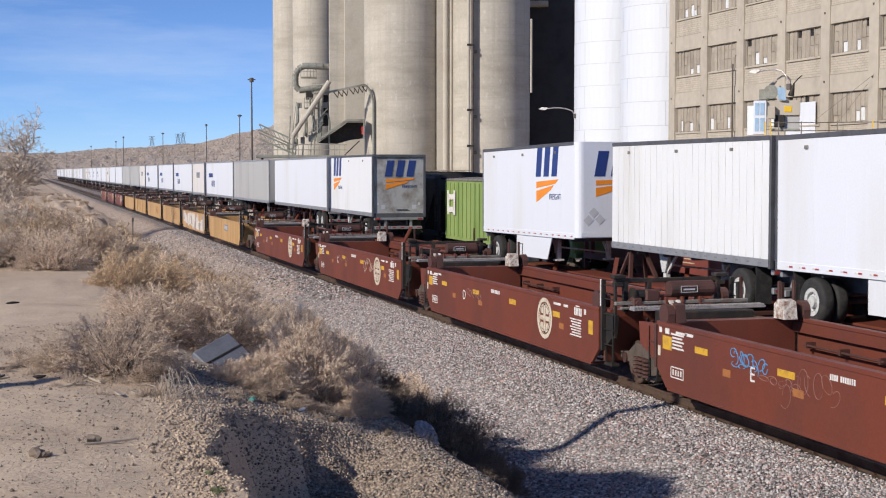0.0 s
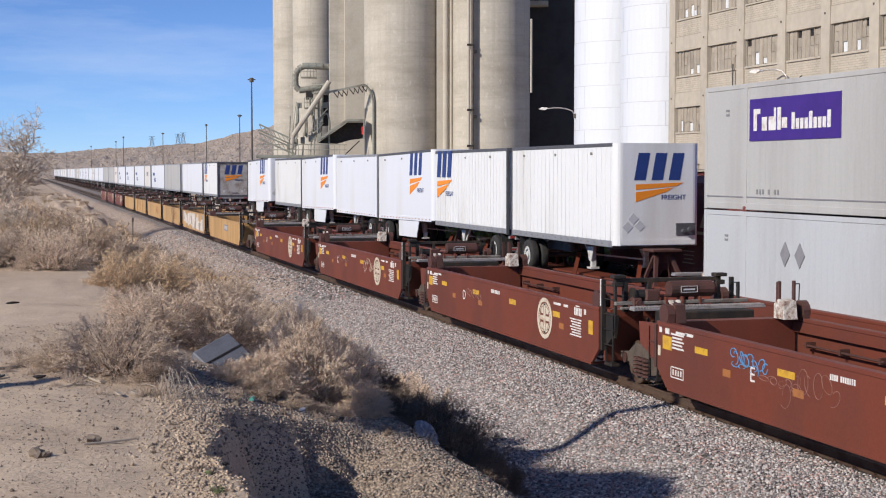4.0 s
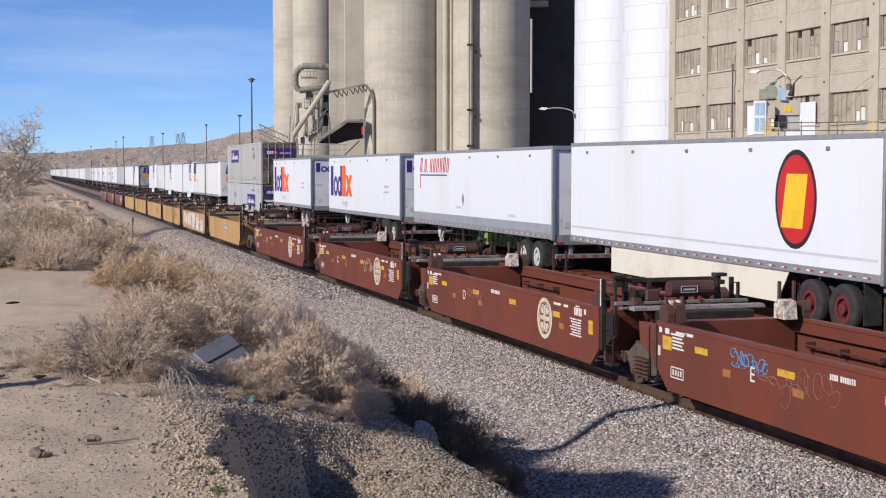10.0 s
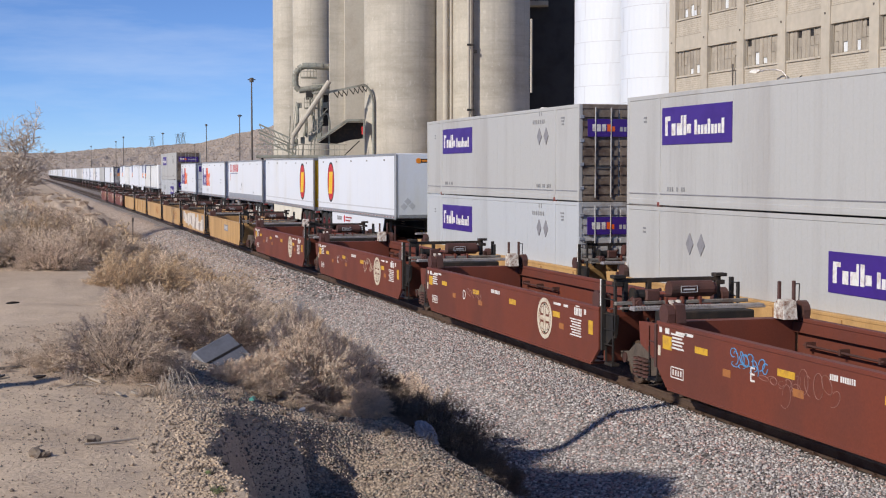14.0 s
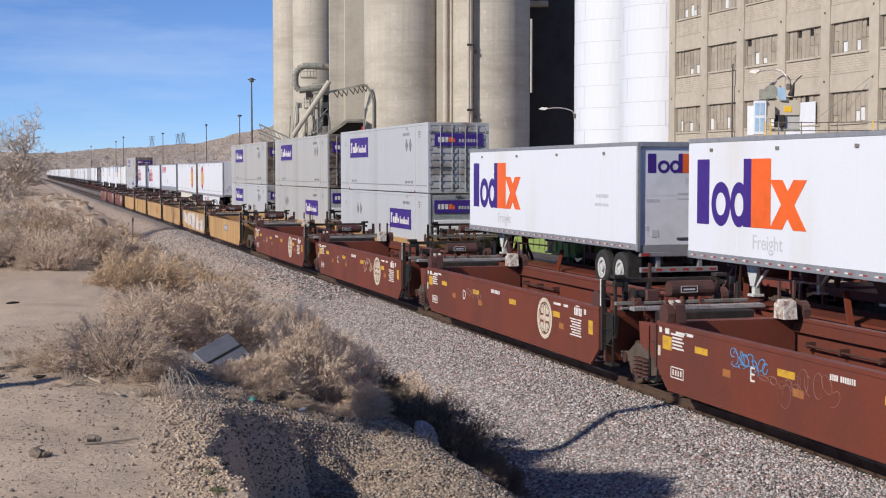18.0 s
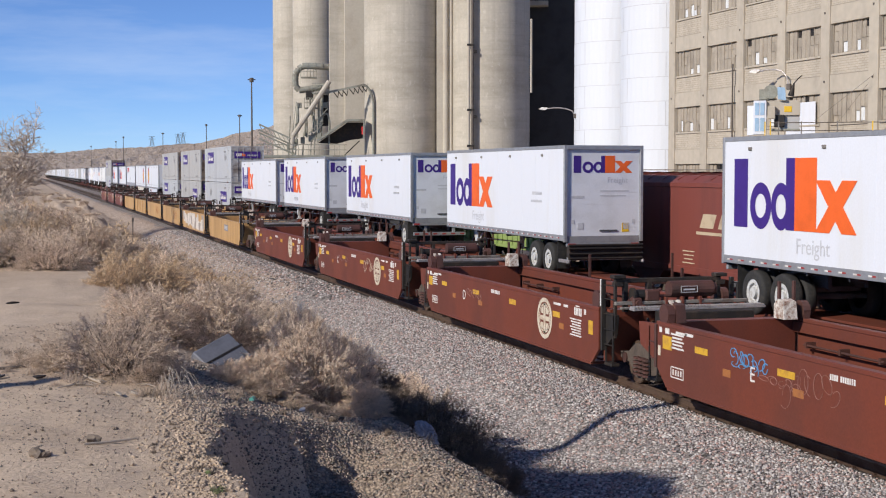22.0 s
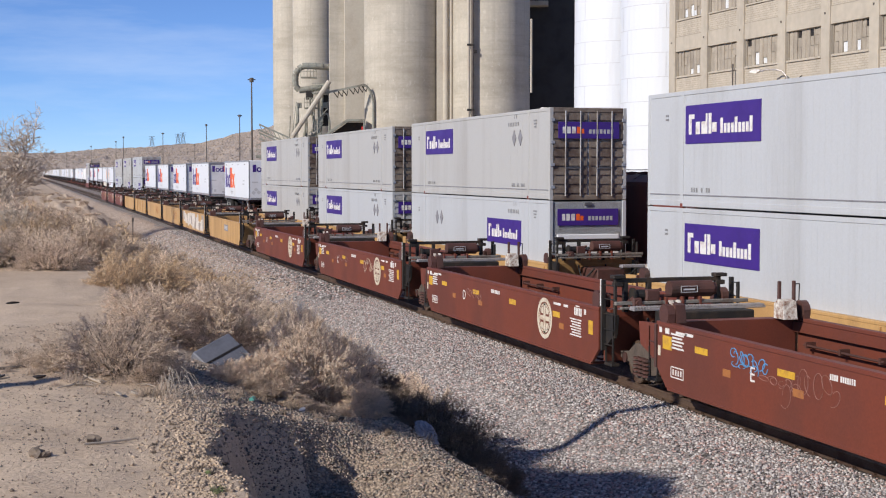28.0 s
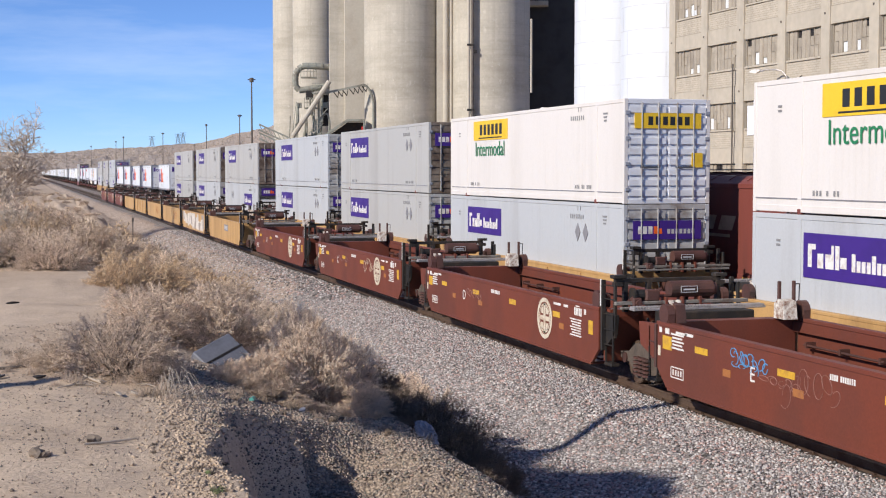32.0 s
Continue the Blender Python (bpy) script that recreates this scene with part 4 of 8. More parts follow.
# emblem shapes: plain blocks in the colours of each owner
def mark_courier(tr, y0, z0, length, height, x):
    """Tall and low purple blocks, then orange ones, on the side that looks to -x, from y0 towards -y."""
    s, k = length / 5.0, height / 1.55
    g = Geo()
    Y = lambda v: y0 - v * s
    Z = lambda v: z0 + v * k
    def blk(a, b, c, d):
        g.box(x - 0.006, x, Y(b), Y(a), Z(c), Z(d))
    def hoop(a, w):
        """A tall ring of purple with a pale middle."""
        n, cy = 24, Y(a + w / 2)
        vs = []
        for i in range(n):
            c, q = math.cos(2 * math.pi * i / n), math.sin(2 * math.pi * i / n)
            for f_, u in ((1.0, x), (1.0, x - 0.006), (0.52, x - 0.006)):
                vs.append((u, cy + w / 2 * s * c * f_, Z(0.50) + 0.52 * k * q * f_))
        g.add(vs, [(3 * i + m_, 3 * ((i + 1) % n) + m_, 3 * ((i + 1) % n) + m_ + 1, 3 * i + m_ + 1) for i in range(n) for m_ in (0, 1)])
    blk(0, 0.60, 0, 1.55)
    hoop(0.72, 0.90)
    hoop(1.62, 0.80)
    blk(2.22, 2.57, 0, 1.55)
    part("purple_emblem", g, "purple", tr, "purple block emblem")
    g = Geo()
    blk(2.57, 3.40, 0, 1.55)
    for a, b in ((3.36, 4.32), (4.32, 3.36)):
        g.prism([(Y(a), Z(0)), (Y(a + 0.52), Z(0)), (Y(b + 0.52), Z(1.08)), (Y(b), Z(1.08))], "x", x - 0.006 - (0.001 if a < b else 0), x)
    part("orange_emblem", g, "orange", tr, "orange block emblem")


def mark_courier_end(tr, x0, z0, width, height, y):
    s, k = width / 5.0, height / 1.55
    g = Geo()
    def blk(a, b, c, d):
        g.box(x0 + a * s, x0 + b * s, y - 0.006, y, z0 + c * k, z0 + d * k)
    blk(0, 0.60, 0, 1.55)
    for a, w in ((0.72, 0.90), (1.62, 0.80)):
        n, vs = 20, []
        for i in range(n):
            c, q = math.cos(2 * math.pi * i / n), math.sin(2 * math.pi * i / n)
            for f_, u in ((1.0, y), (1.0, y - 0.006), (0.52, y - 0.006)):
                vs.append((x0 + (a + w / 2 + w / 2 * c * f_) * s, u, z0 + (0.5 + 0.52 * q * f_) * k))
        g.add(vs, [(3 * i + m_, 3 * i + m_ + 1, 3 * ((i + 1) % n) + m_ + 1, 3 * ((i + 1) % n) + m_) for i in range(n) for m_ in (0, 1)])
    blk(2.25, 2.57, 0, 1.55)
    part("purple_emblem", g, "purple", tr, "purple block emblem")
    g = Geo()
    blk(2.57, 3.40, 0, 1.55)
    for a, b in ((3.36, 4.32), (4.32, 3.36)):
        g.prism([(x0 + a * s, z0), (x0 + (a + 0.52) * s, z0), (x0 + (b + 0.52) * s, z0 + 1.08 * k), (x0 + b * s, z0 + 1.08 * k)], "y", y - 0.006 - (0.001 if a < b else 0), y)
    part("orange_emblem", g, "orange", tr, "orange block emblem")


def mark_freight(tr, yc, zc, size, x, end=None):
    """Three leaning navy blocks over an orange wedge of three stripes."""
    g, o = Geo(), Geo()
    def quad(geo, pts):
        if end is None:
            geo.prism([(yc - u * size, zc + v * size) for u, v in pts], "x", x - 0.006, x)
        else:
            geo.prism([(x + u * size, zc + v * size) for u, v in pts], "y", end - 0.006, end)
    for u in (-0.82, -0.20, 0.42):
        quad(g, [(u - 0.10, 0.06), (u + 0.30, 0.06), (u + 0.46, 0.95), (u + 0.06, 0.95)])
    part("navy_emblem", g, "navy", tr, "leaning navy block emblem")
    quad(o, [(-0.86, -0.08), (0.86, -0.02), (0.62, -0.14), (-0.86, -0.26)])
    quad(o, [(-0.86, -0.34), (0.50, -0.18), (0.26, -0.32), (-0.86, -0.66)])
    part("orange_stripes", o, "amber", tr, "orange striped wedge")
    w = lettering("FREIGHT", 0.16 * size, "navy")
    if end is None:
        part("small_word", w, None, tr, at=pose(x - 0.005, yc - 0.15 * size, zc - 0.58 * size) @ SIDE)
    else:
        part("small_word", w, None, tr, at=pose(x + 0.05 * size, end - 0.005, zc - 0.58 * size) @ END)


def road_wheel():
    g = Geo()
    prof = [(-0.13, 0.30), (-0.145, 0.40), (-0.12, 0.49), (-0.08, 0.512), (0.08, 0.512), (0.12, 0.49), (0.145, 0.40), (0.13, 0.30)]
    n = 28
    vs = [(u, r * math.cos(2 * math.pi * i / n), r * math.sin(2 * math.pi * i / n)) for i in range(n) for u, r in prof]
    k = len(prof)
    fs = [(i * k + j, i * k + j + 1, ((i + 1) % n) * k + j + 1, ((i + 1) % n) * k + j) for i in range(n) for j in range(k - 1)]
    g.add(vs, fs)
    return g.mesh("tyre", "tyre", True)


def rim_mesh(paint):
    g = Geo()
    g.ring((-0.12, 0, 0), "x", 0.21, 0.31, 0.10, 24)
    g.cyl((-0.05, 0, 0), (0.0, 0, 0), 0.30, 24)
    g.cyl((-0.14, 0, 0), (-0.04, 0, 0), 0.12, 14)
    for i in range(8):
        a = math.pi * i / 4
        g.cyl((-0.08, 0.165 * math.cos(a), 0.165 * math.sin(a)), (-0.045, 0.165 * math.cos(a), 0.165 * math.sin(a)), 0.018, 6)
    return g.mesh("rim", paint)


TYRE, RIM, RIM_RED = road_wheel(), rim_mesh("rim_white"), rim_mesh("rim_red")
LOW, HIGH = 1.17, 4.03


def trailer(length, nose=False, skin="white_panel", door="trailer_door", trim="steel_trim", axles=2, fluted=False, skirt="", group="road trailers on the train", label="", rounded=False, low_band="", dots=True, dashes="red", detail=True, lift=False, rims="", legs="rim_white", setback=1.35, rail="steel_trim"):
    """A box trailer on its wheels; -y is the end nearer the camera, which is the doors or, with nose, the front."""
    tr = thing("road_trailer", pose(0, 0, 0), label, "trailer", group)
    hl, hw = length / 2, 1.295
    s = -1 if nose else 1
    body = Geo()
    if rounded:
        r = 0.22
        arc = [(math.cos(a), math.sin(a)) for a in [math.pi / 2 * i / 5 for i in range(6)]]
        pts = [(-hw, s * hl), (hw, s * hl)]
        front = [(hw - r + r * c, -s * 0 + (-hl if s < 0 else -hl) + r - r * q) for c, q in arc]
        back = [(-hw + r - r * c, -hl + r - r * q) for c, q in arc][::-1]
        pts = [(-hw, hl), (hw, hl)] + front + back
        body.prism(pts, "z", LOW, HIGH)
    else:
        body.box(-hw, hw, -hl, hl, LOW, HIGH, 0.03)
    part("body", body, skin, tr)
    for sx in (-1, 1):
        part("top_rail", Geo().box(sx * (hw - 0.02), sx * (hw + 0.012), -hl + (0.22 if rounded else 0.01), hl - 0.01, HIGH - 0.10, HIGH + 0.006, 0.006), trim, tr)
        part("bottom_rail", Geo().box(sx * (hw - 0.03), sx * (hw + 0.012), -hl + (0.22 if rounded else 0.01), hl - 0.01, LOW - 0.05, LOW + 0.13, 0.006), rail, tr)
        if low_band:
            part("lower_band", Geo().box(sx * hw, sx * (hw + 0.009), -hl + 0.02, hl - 0.02, LOW + 0.13, LOW + 0.42), low_band, tr)
        if sx > 0 or not detail:
            continue
        if dashes:
            g = Geo()
            y = -hl + 0.3
            while y < hl - 0.3:
                g.box(sx * (hw + 0.012), sx * (hw + 0.017), y, y + 0.13, LOW + 0.02, LOW + 0.055)
                y += 0.52
            part("reflector_dashes", g, "dull_red" if dashes == "red" else "grey_print", tr)
            if dashes == "red":
                g = Geo()
                y = -hl + 0.43
                while y < hl - 0.3:
                    g.box(sx * (hw + 0.012), sx * (hw + 0.017), y, y + 0.13, LOW + 0.02, LOW + 0.055)
                    y += 0.52
                part("reflector_tape", g, "sign_white", tr)
        if fluted:
            g = Geo()
            y = -hl + 0.35
            while y < hl - 0.3:
                g.box(sx * hw, sx * (hw + 0.02), y - 0.045, y + 0.045, LOW + 0.14, HIGH - 0.11, 0.012)
                y += 0.34
            part("side_ribs", g, skin, tr)
        else:
            g = Geo()
            y = -hl + 1.22
            while y < hl - 0.5:
                g.box(sx * hw, sx * (hw + 0.003), y - 0.012, y + 0.012, LOW + 0.14, HIGH - 0.11)
                y += 1.22
            part("panel_seams", g, skin, tr)
        if dots:
            g = Geo()
            for k in range(max(3, int(length / 3))):
                y = -hl + length * (k + 0.6) / max(3, int(length / 3))
                g.box(sx * hw, sx * (hw + 0.03), y - 0.07, y + 0.07, HIGH - 0.32, HIGH - 0.24, 0.01)
            part("marker_lights", g, "worn_grey", tr)
    # doors or front wall on the end nearer the camera
    ends = ((-1, not nose), (1, nose))
    for sy, doors in ends:
        y = sy * hl
        fr = Geo()
        if doors:
            for sx in (-1, 1):
                fr.box(sx * (hw - 0.09), sx * (hw + 0.01), y, y + sy * 0.09, LOW - 0.08, HIGH + 0.005, 0.008)
            fr.box(-hw + 0.09, hw - 0.09, y, y + sy * 0.09, HIGH - 0.13, HIGH + 0.005, 0.008)
            fr.box(-hw + 0.09, hw - 0.09, y, y + sy * 0.05, LOW - 0.10, LOW + 0.10, 0.008)
            part("door_frame", fr, trim, tr)
            part("rear_door", Geo().box(-hw + 0.09, hw - 0.09, y, y + sy * 0.025, LOW + 0.10, HIGH - 0.13, 0.006), door, tr)
            if detail:
                g = Geo()
                for q in range(7):
                    z = LOW + 0.35 + q * 0.36
                    g.box(-hw + 0.10, hw - 0.10, y + sy * 0.025, y + sy * 0.0275, z - 0.005, z + 0.005)
                part("door_seams", g, door, tr)
                g = Geo()
                for sx in (-1, 1):
                    g.box(sx * 0.75 - 0.10, sx * 0.75 + 0.10, y + sy * 0.026, y + sy * 0.034, LOW + 0.30, LOW + 0.50)
                    g.box(sx * 1.0 - 0.05, sx * 1.0 + 0.05, y + sy * 0.026, y + sy * 0.034, LOW + 0.48, LOW + 0.60)
                part("door_placards", g, "pale_print", tr)
                part("latch", Geo().box(-0.12, 0.45, y + sy * 0.026, y + sy * 0.06, LOW + 0.24, LOW + 0.29, 0.006), "dark_trim", tr)
            if lift:
                g = Geo().box(-1.2, 1.2, y + sy * 0.02, y + sy * 0.22, 0.62, 0.98, 0.02)
                for z in (0.60, 0.74, 0.90, 1.0):
                    g.cyl((-1.22, y + sy * 0.26, z), (1.22, y + sy * 0.26, z), 0.035, 8)
                part("tail_lift", g, "black_steel", tr, "folded black tail lift")
                part("lift_arms", Geo().box(-1.26, -1.18, y - sy * 0.5, y + sy * 0.3, 0.45, 0.56, 0.02).box(1.18, 1.26, y - sy * 0.5, y + sy * 0.3, 0.45, 0.56, 0.02), "galvanised", tr)
                part("door_tag", Geo().box(0.62, 0.85, y + sy * 0.026, y + sy * 0.034, LOW + 0.22, LOW + 0.5), "sign_yellow", tr)
            # underride guard
            g = Geo().box(-1.15, 1.15, y - sy * 0.10, y, 0.52, 0.66, 0.01)
            for sx in (-0.62, 0.62):
                g.box(sx - 0.06, sx + 0.06, y - sy * 0.12, y - sy * 0.02, 0.60, LOW - 0.02, 0.006)
            g.box(-1.2, 1.2, y - sy * 0.04, y + sy * 0.06, LOW - 0.22, LOW - 0.10, 0.01)
            part("underride_guard", g, "steel_trim", tr)
            if detail:
                for sx in (-1, 1):
                    part("tail_light", Geo().box(sx * 0.92, sx * 1.16, y + sy * 0.06, y + sy * 0.075, LOW - 0.20, LOW - 0.12), "dull_red", tr)
            g = Geo()
            for k in range(6):
                g.box(-1.1 + k * 0.40, -0.92 + k * 0.40, y - (0.0 if sy > 0 else 0.006), y + (0.006 if sy > 0 else 0.0), 0.56, 0.62)
            part("guard_dashes", g, "dull_red", tr)
        else:
            g = Geo().box(-hw + 0.15, hw - 0.15, y, y + sy * 0.012, LOW + 0.02, LOW + 0.16)
            g.box(-hw + 0.02, -hw + 0.10, y, y + sy * 0.010, LOW + 0.05, HIGH - 0.05) if not rounded else None
            g.box(hw - 0.10, hw - 0.02, y, y + sy * 0.010, LOW + 0.05, HIGH - 0.05) if not rounded else None
            part("nose_trim", g, "steel_trim" if not rounded else skin, tr)
            if detail:
                g = Geo().box(0.55, 1.15, y, y + sy * 0.03, LOW + 0.28, LOW + 0.62, 0.01)
                g.cyl((0.75, y, LOW + 0.4), (0.75, y + sy * 0.14, LOW + 0.4), 0.05, 10)
                g.cyl((0.95, y, LOW + 0.45), (0.95, y + sy * 0.12, LOW + 0.45), 0.06, 10)
                part("air_couplings", g, "dark_trim", tr)
                g = Geo()
                for px, pz in ((-0.75, 0.75), (-0.55, 0.55), (-0.92, 0.52)):
                    g.prism([(px - 0.16, LOW + pz), (px, LOW + pz - 0.16), (px + 0.16, LOW + pz), (px, LOW + pz + 0.16)], "y", y, y + sy * 0.008)
                part("placard_holder", g, "pale_print", tr)
    # running gear under the door end
    yd = -s * hl
    frame_g = Geo()
    for sx in (-0.45, 0.45):
        frame_g.box(sx - 0.05, sx + 0.05, min(yd + s * 0.2, yd + s * 3.2), max(yd + s * 0.2, yd + s * 3.2), 0.72, LOW - 0.05)
    part("chassis", frame_g, "dark_trim", tr)
    if detail:
        for q in range(int(length / 1.6)):
            y = -hl + 0.7 + q * 1.6
            part("crossmember", Geo().box(-1.2, 1.2, y - 0.03, y + 0.03, LOW - 0.13, LOW - 0.03), "dark_trim", tr)
    ys = [yd + s * setback] + ([yd + s * (setback + 1.25)] if axles == 2 else [])
    for y in ys:
        part("axle", Geo().cyl((-1.0, y, 0.51), (1.0, y, 0.51), 0.075, 10).box(-0.6, 0.6, y - 0.2, y + 0.2, 0.62, 0.74, 0.02), "dark_trim", tr)
        for sx in (-1, 1):
            for off in (0.0, 0.33):
                t = part("tyre", TYRE, None, tr, at=pose(sx * (1.14 - off), y, 0.512, 0, 0, 0 if sx < 0 else 180))
                if off == 0:
                    part("rim", RIM_RED if rims else RIM, None, t)
    if detail:
        for sx in (-1, 1):
            part("mud_flap", Geo().box(sx * 0.85, sx * 1.25, yd + s * 0.62, yd + s * 0.60, 0.25, LOW - 0.05), "tyre", tr)
    # landing gear near the nose end
    yl = s * (hl - 2.6)
    g = Geo()
    for sx in (-0.85, 0.85):
        g.box(sx - 0.07, sx + 0.07, yl - 0.07, yl + 0.07, 0.42, LOW - 0.05, 0.006)
        g.box(sx - 0.14, sx + 0.14, yl - 0.14, yl + 0.14, 0.36, 0.42, 0.006)
        g.beam((sx, yl, 0.55), (sx, yl - s * 0.6, LOW - 0.08), 0.06)
    g.beam((-0.85, yl, 0.8), (0.85, yl, 0.6), 0.05)
    part("landing_gear", g, legs if detail else "steel_trim", tr)
    if detail and legs == "rim_white":
        part("gusset_plate", Geo().prism([(yl - 0.30, LOW - 0.06), (yl + 0.30, LOW - 0.06), (yl + 0.08, 0.60), (yl - 0.08, 0.60)], "x", -0.95, -0.92), legs, tr, "pale triangular gusset plate")
    if skirt:
        a, b = sorted((yd + s * 3.4, yl - s * 0.4))
        part("side_skirt", Geo().prism([(a, LOW - 0.04), (b, LOW - 0.04), (b, 0.42), (a + 0.5, 0.42)] if s > 0 else [(a - 0.9, LOW - 0.04), (b, LOW - 0.04), (b, 0.42), (a - 0.5, 0.42)], "x", -hw + 0.03, -hw + 0.06), skirt, tr)
    return tr


def box_container(skin, door="dirty_door", doors=True, label="", flip=False, panel_at=5.0):
    """A 53-foot container with posts at the 40-foot points; -y is the end nearer the camera."""
    co = thing("shipping_container", pose(0, 0, 0), label, "container", "stacked containers")
    hl, hw, hh = 8.075, 1.295, 2.88
    part("body", Geo().box(-hw + 0.015, hw - 0.015, -hl + 0.03, hl - 0.03, 0.10, hh - 0.04, 0.01), skin, co)
    for sx in (-1, 1):
        part("top_rail", Geo().box(sx * (hw - 0.06), sx * hw, -hl + 0.13, hl - 0.13, hh - 0.11, hh, 0.01), skin, co)
        part("bottom_rail", Geo().box(sx * (hw - 0.06), sx * (hw - 0.004), -hl + 0.13, hl - 0.13, 0.02, 0.17, 0.01), skin, co)
        part("side_bead", Geo().box(sx * (hw - 0.05), sx * (hw + 0.001), -hl + 0.13, hl - 0.13, 0.30, 0.325), "grey_print", co)
        for y in (-6.1, 6.1):
            part("post", Geo().box(sx * (hw - 0.05), sx * (hw + 0.004), y - 0.08, y + 0.08, 0.02, hh, 0.006), skin, co)
            part("twist_lock", Geo().box(sx * (hw - 0.10), sx * (hw + 0.012), y - 0.07, y + 0.07, -0.02, 0.10, 0.01), "hopper_red", co)
        if sx < 0:
            g = Geo()
            for k in range(52):
                y = -5.95 + k * 0.2333
                g.box(sx * (hw - 0.016), sx * (hw - 0.0130), y - 0.05, y + 0.05, 0.33, hh - 0.12)
            part("corrugation", g, skin, co)
    for sy in (-1, 1):
        for sx in (-1, 1):
            part("corner_post", Geo().box(sx * (hw - 0.12), sx * (hw + 0.002), sy * (hl - 0.12), sy * hl, 0.0, hh, 0.01), skin, co)
    y = -hl
    if doors:
        for sx in (-1, 1):
            dr = part("door", Geo().box(sx * 0.02, sx * (hw - 0.10), y + 0.02, y + 0.035, 0.14, hh - 0.12), door, co)
            g = Geo()
            for q in range(9):
                z = 0.30 + q * 0.285
                g.prism([(sx * 0.05, z - 0.08), (sx * (hw - 0.14), z - 0.08), (sx * (hw - 0.14), z + 0.08), (sx * 0.05, z + 0.08)], "y", y - 0.012, y + 0.021)
            part("door_ridging", g, door, dr)
            for xx in (0.28, 0.78):
                rod = part("lock_rod", Geo().cyl((sx * xx, y - 0.035, 0.12), (sx * xx, y - 0.035, hh - 0.10), 0.022, 8), "grey_door", dr)
            for z in (0.4, 1.1, 1.8, 2.5):
                part("hinge", Geo().box(sx * (hw - 0.16), sx * (hw - 0.03), y - 0.03, y + 0.01, z - 0.05, z + 0.05, 0.008), "band_grey", dr)
            g = Geo().box(sx * 0.24, sx * 0.82, y - 0.05, y - 0.02, 0.98, 1.03)
            part("lock_handle", g, "dark_trim", dr)
        part("door_header", Geo().box(-hw + 0.121, hw - 0.121, y, y + 0.06, hh - 0.14, hh, 0.01), door, co)
        part("door_sill", Geo().box(-hw + 0.121, hw - 0.121, y, y + 0.06, 0.0, 0.14, 0.01), door, co)
    else:
        for q in range(5):
            z = 0.62 + q * 0.26
            part("front_louvre", Geo().box(-hw + 0.25, hw - 0.25, y - 0.03, y + 0.04, z, z + 0.16, 0.02), "old_white_panel", co)
        part("front_wall", Geo().box(-hw + 0.1, hw - 0.1, y + 0.03, y + 0.05, 0.05, hh - 0.05), "old_white_panel", co)
        part("lifting_hook", Geo().box(-0.12, 0.12, y - 0.02, y + 0.03, hh - 0.16, hh - 0.06, 0.01), "dark_trim", co)
    return co


def side_panel_sign(co, y, z, w, hgt, x=-1.295, kind="purple"):
    """A sign panel on the side: its field and bars for the unreadable wording."""
    if kind == "purple":
        p = part("sign_panel", Geo().box(x - 0.004, x + 0.02, y - w / 2, y + w / 2, z - hgt / 2, z + hgt / 2), "purple", co, "purple sign panel with pale bars")
        g = Geo()
        for k, (a, b, c, d) in enumerate([(0.05, 0.09, -0.26, 0.26), (0.09, 0.13, 0.14, 0.26), (0.15, 0.21, -0.26, 0.06), (0.23, 0.29, -0.26, 0.06), (0.29, 0.315, -0.26, 0.26)]):
            g.box(x - 0.008, x, y + w / 2 - b * w, y + w / 2 - a * w, z + c * hgt, z + d * hgt)
        part("pale_print_mark", g, "sign_white", p)
        g = Geo().box(x - 0.008, x, y + w / 2 - 0.37 * w, y + w / 2 - 0.33 * w, z - 0.26 * hgt, z + 0.26 * hgt)
        g.box(x - 0.008, x, y + w / 2 - 0.44 * w, y + w / 2 - 0.38 * w, z - 0.22 * hgt, z + 0.02 * hgt)
        part("pale_print_mark", g, "sign_white", p)
        g = Geo()
        for k in range(9):
            g.box(x - 0.008, x, y + w / 2 - (0.525 + 0.047 * k) * w, y + w / 2 - (0.49 + 0.047 * k) * w, z - 0.26 * hgt, z + (0.12 if k % 4 == 0 else -0.02) * hgt)
        part("wording", g, "sign_white", p)
    else:
        p = part("sign_panel", Geo().box(x - 0.004, x + 0.02, y - w / 2, y + w / 2, z - hgt / 2, z + hgt / 2), "sign_yellow", co, "yellow sign panel with black bars")
        g = Geo().box(x - 0.008, x, y - w * 0.34, y + w * 0.34, z - hgt * 0.42, z - hgt * 0.36)
        for k in range(6):
            g.box(x - 0.008, x, y + w * (0.30 - 0.115 * k) - 0.07 * w, y + w * (0.30 - 0.115 * k), z - hgt * 0.24, z + hgt * 0.30)
        part("black_print", g, "sign_black", p)


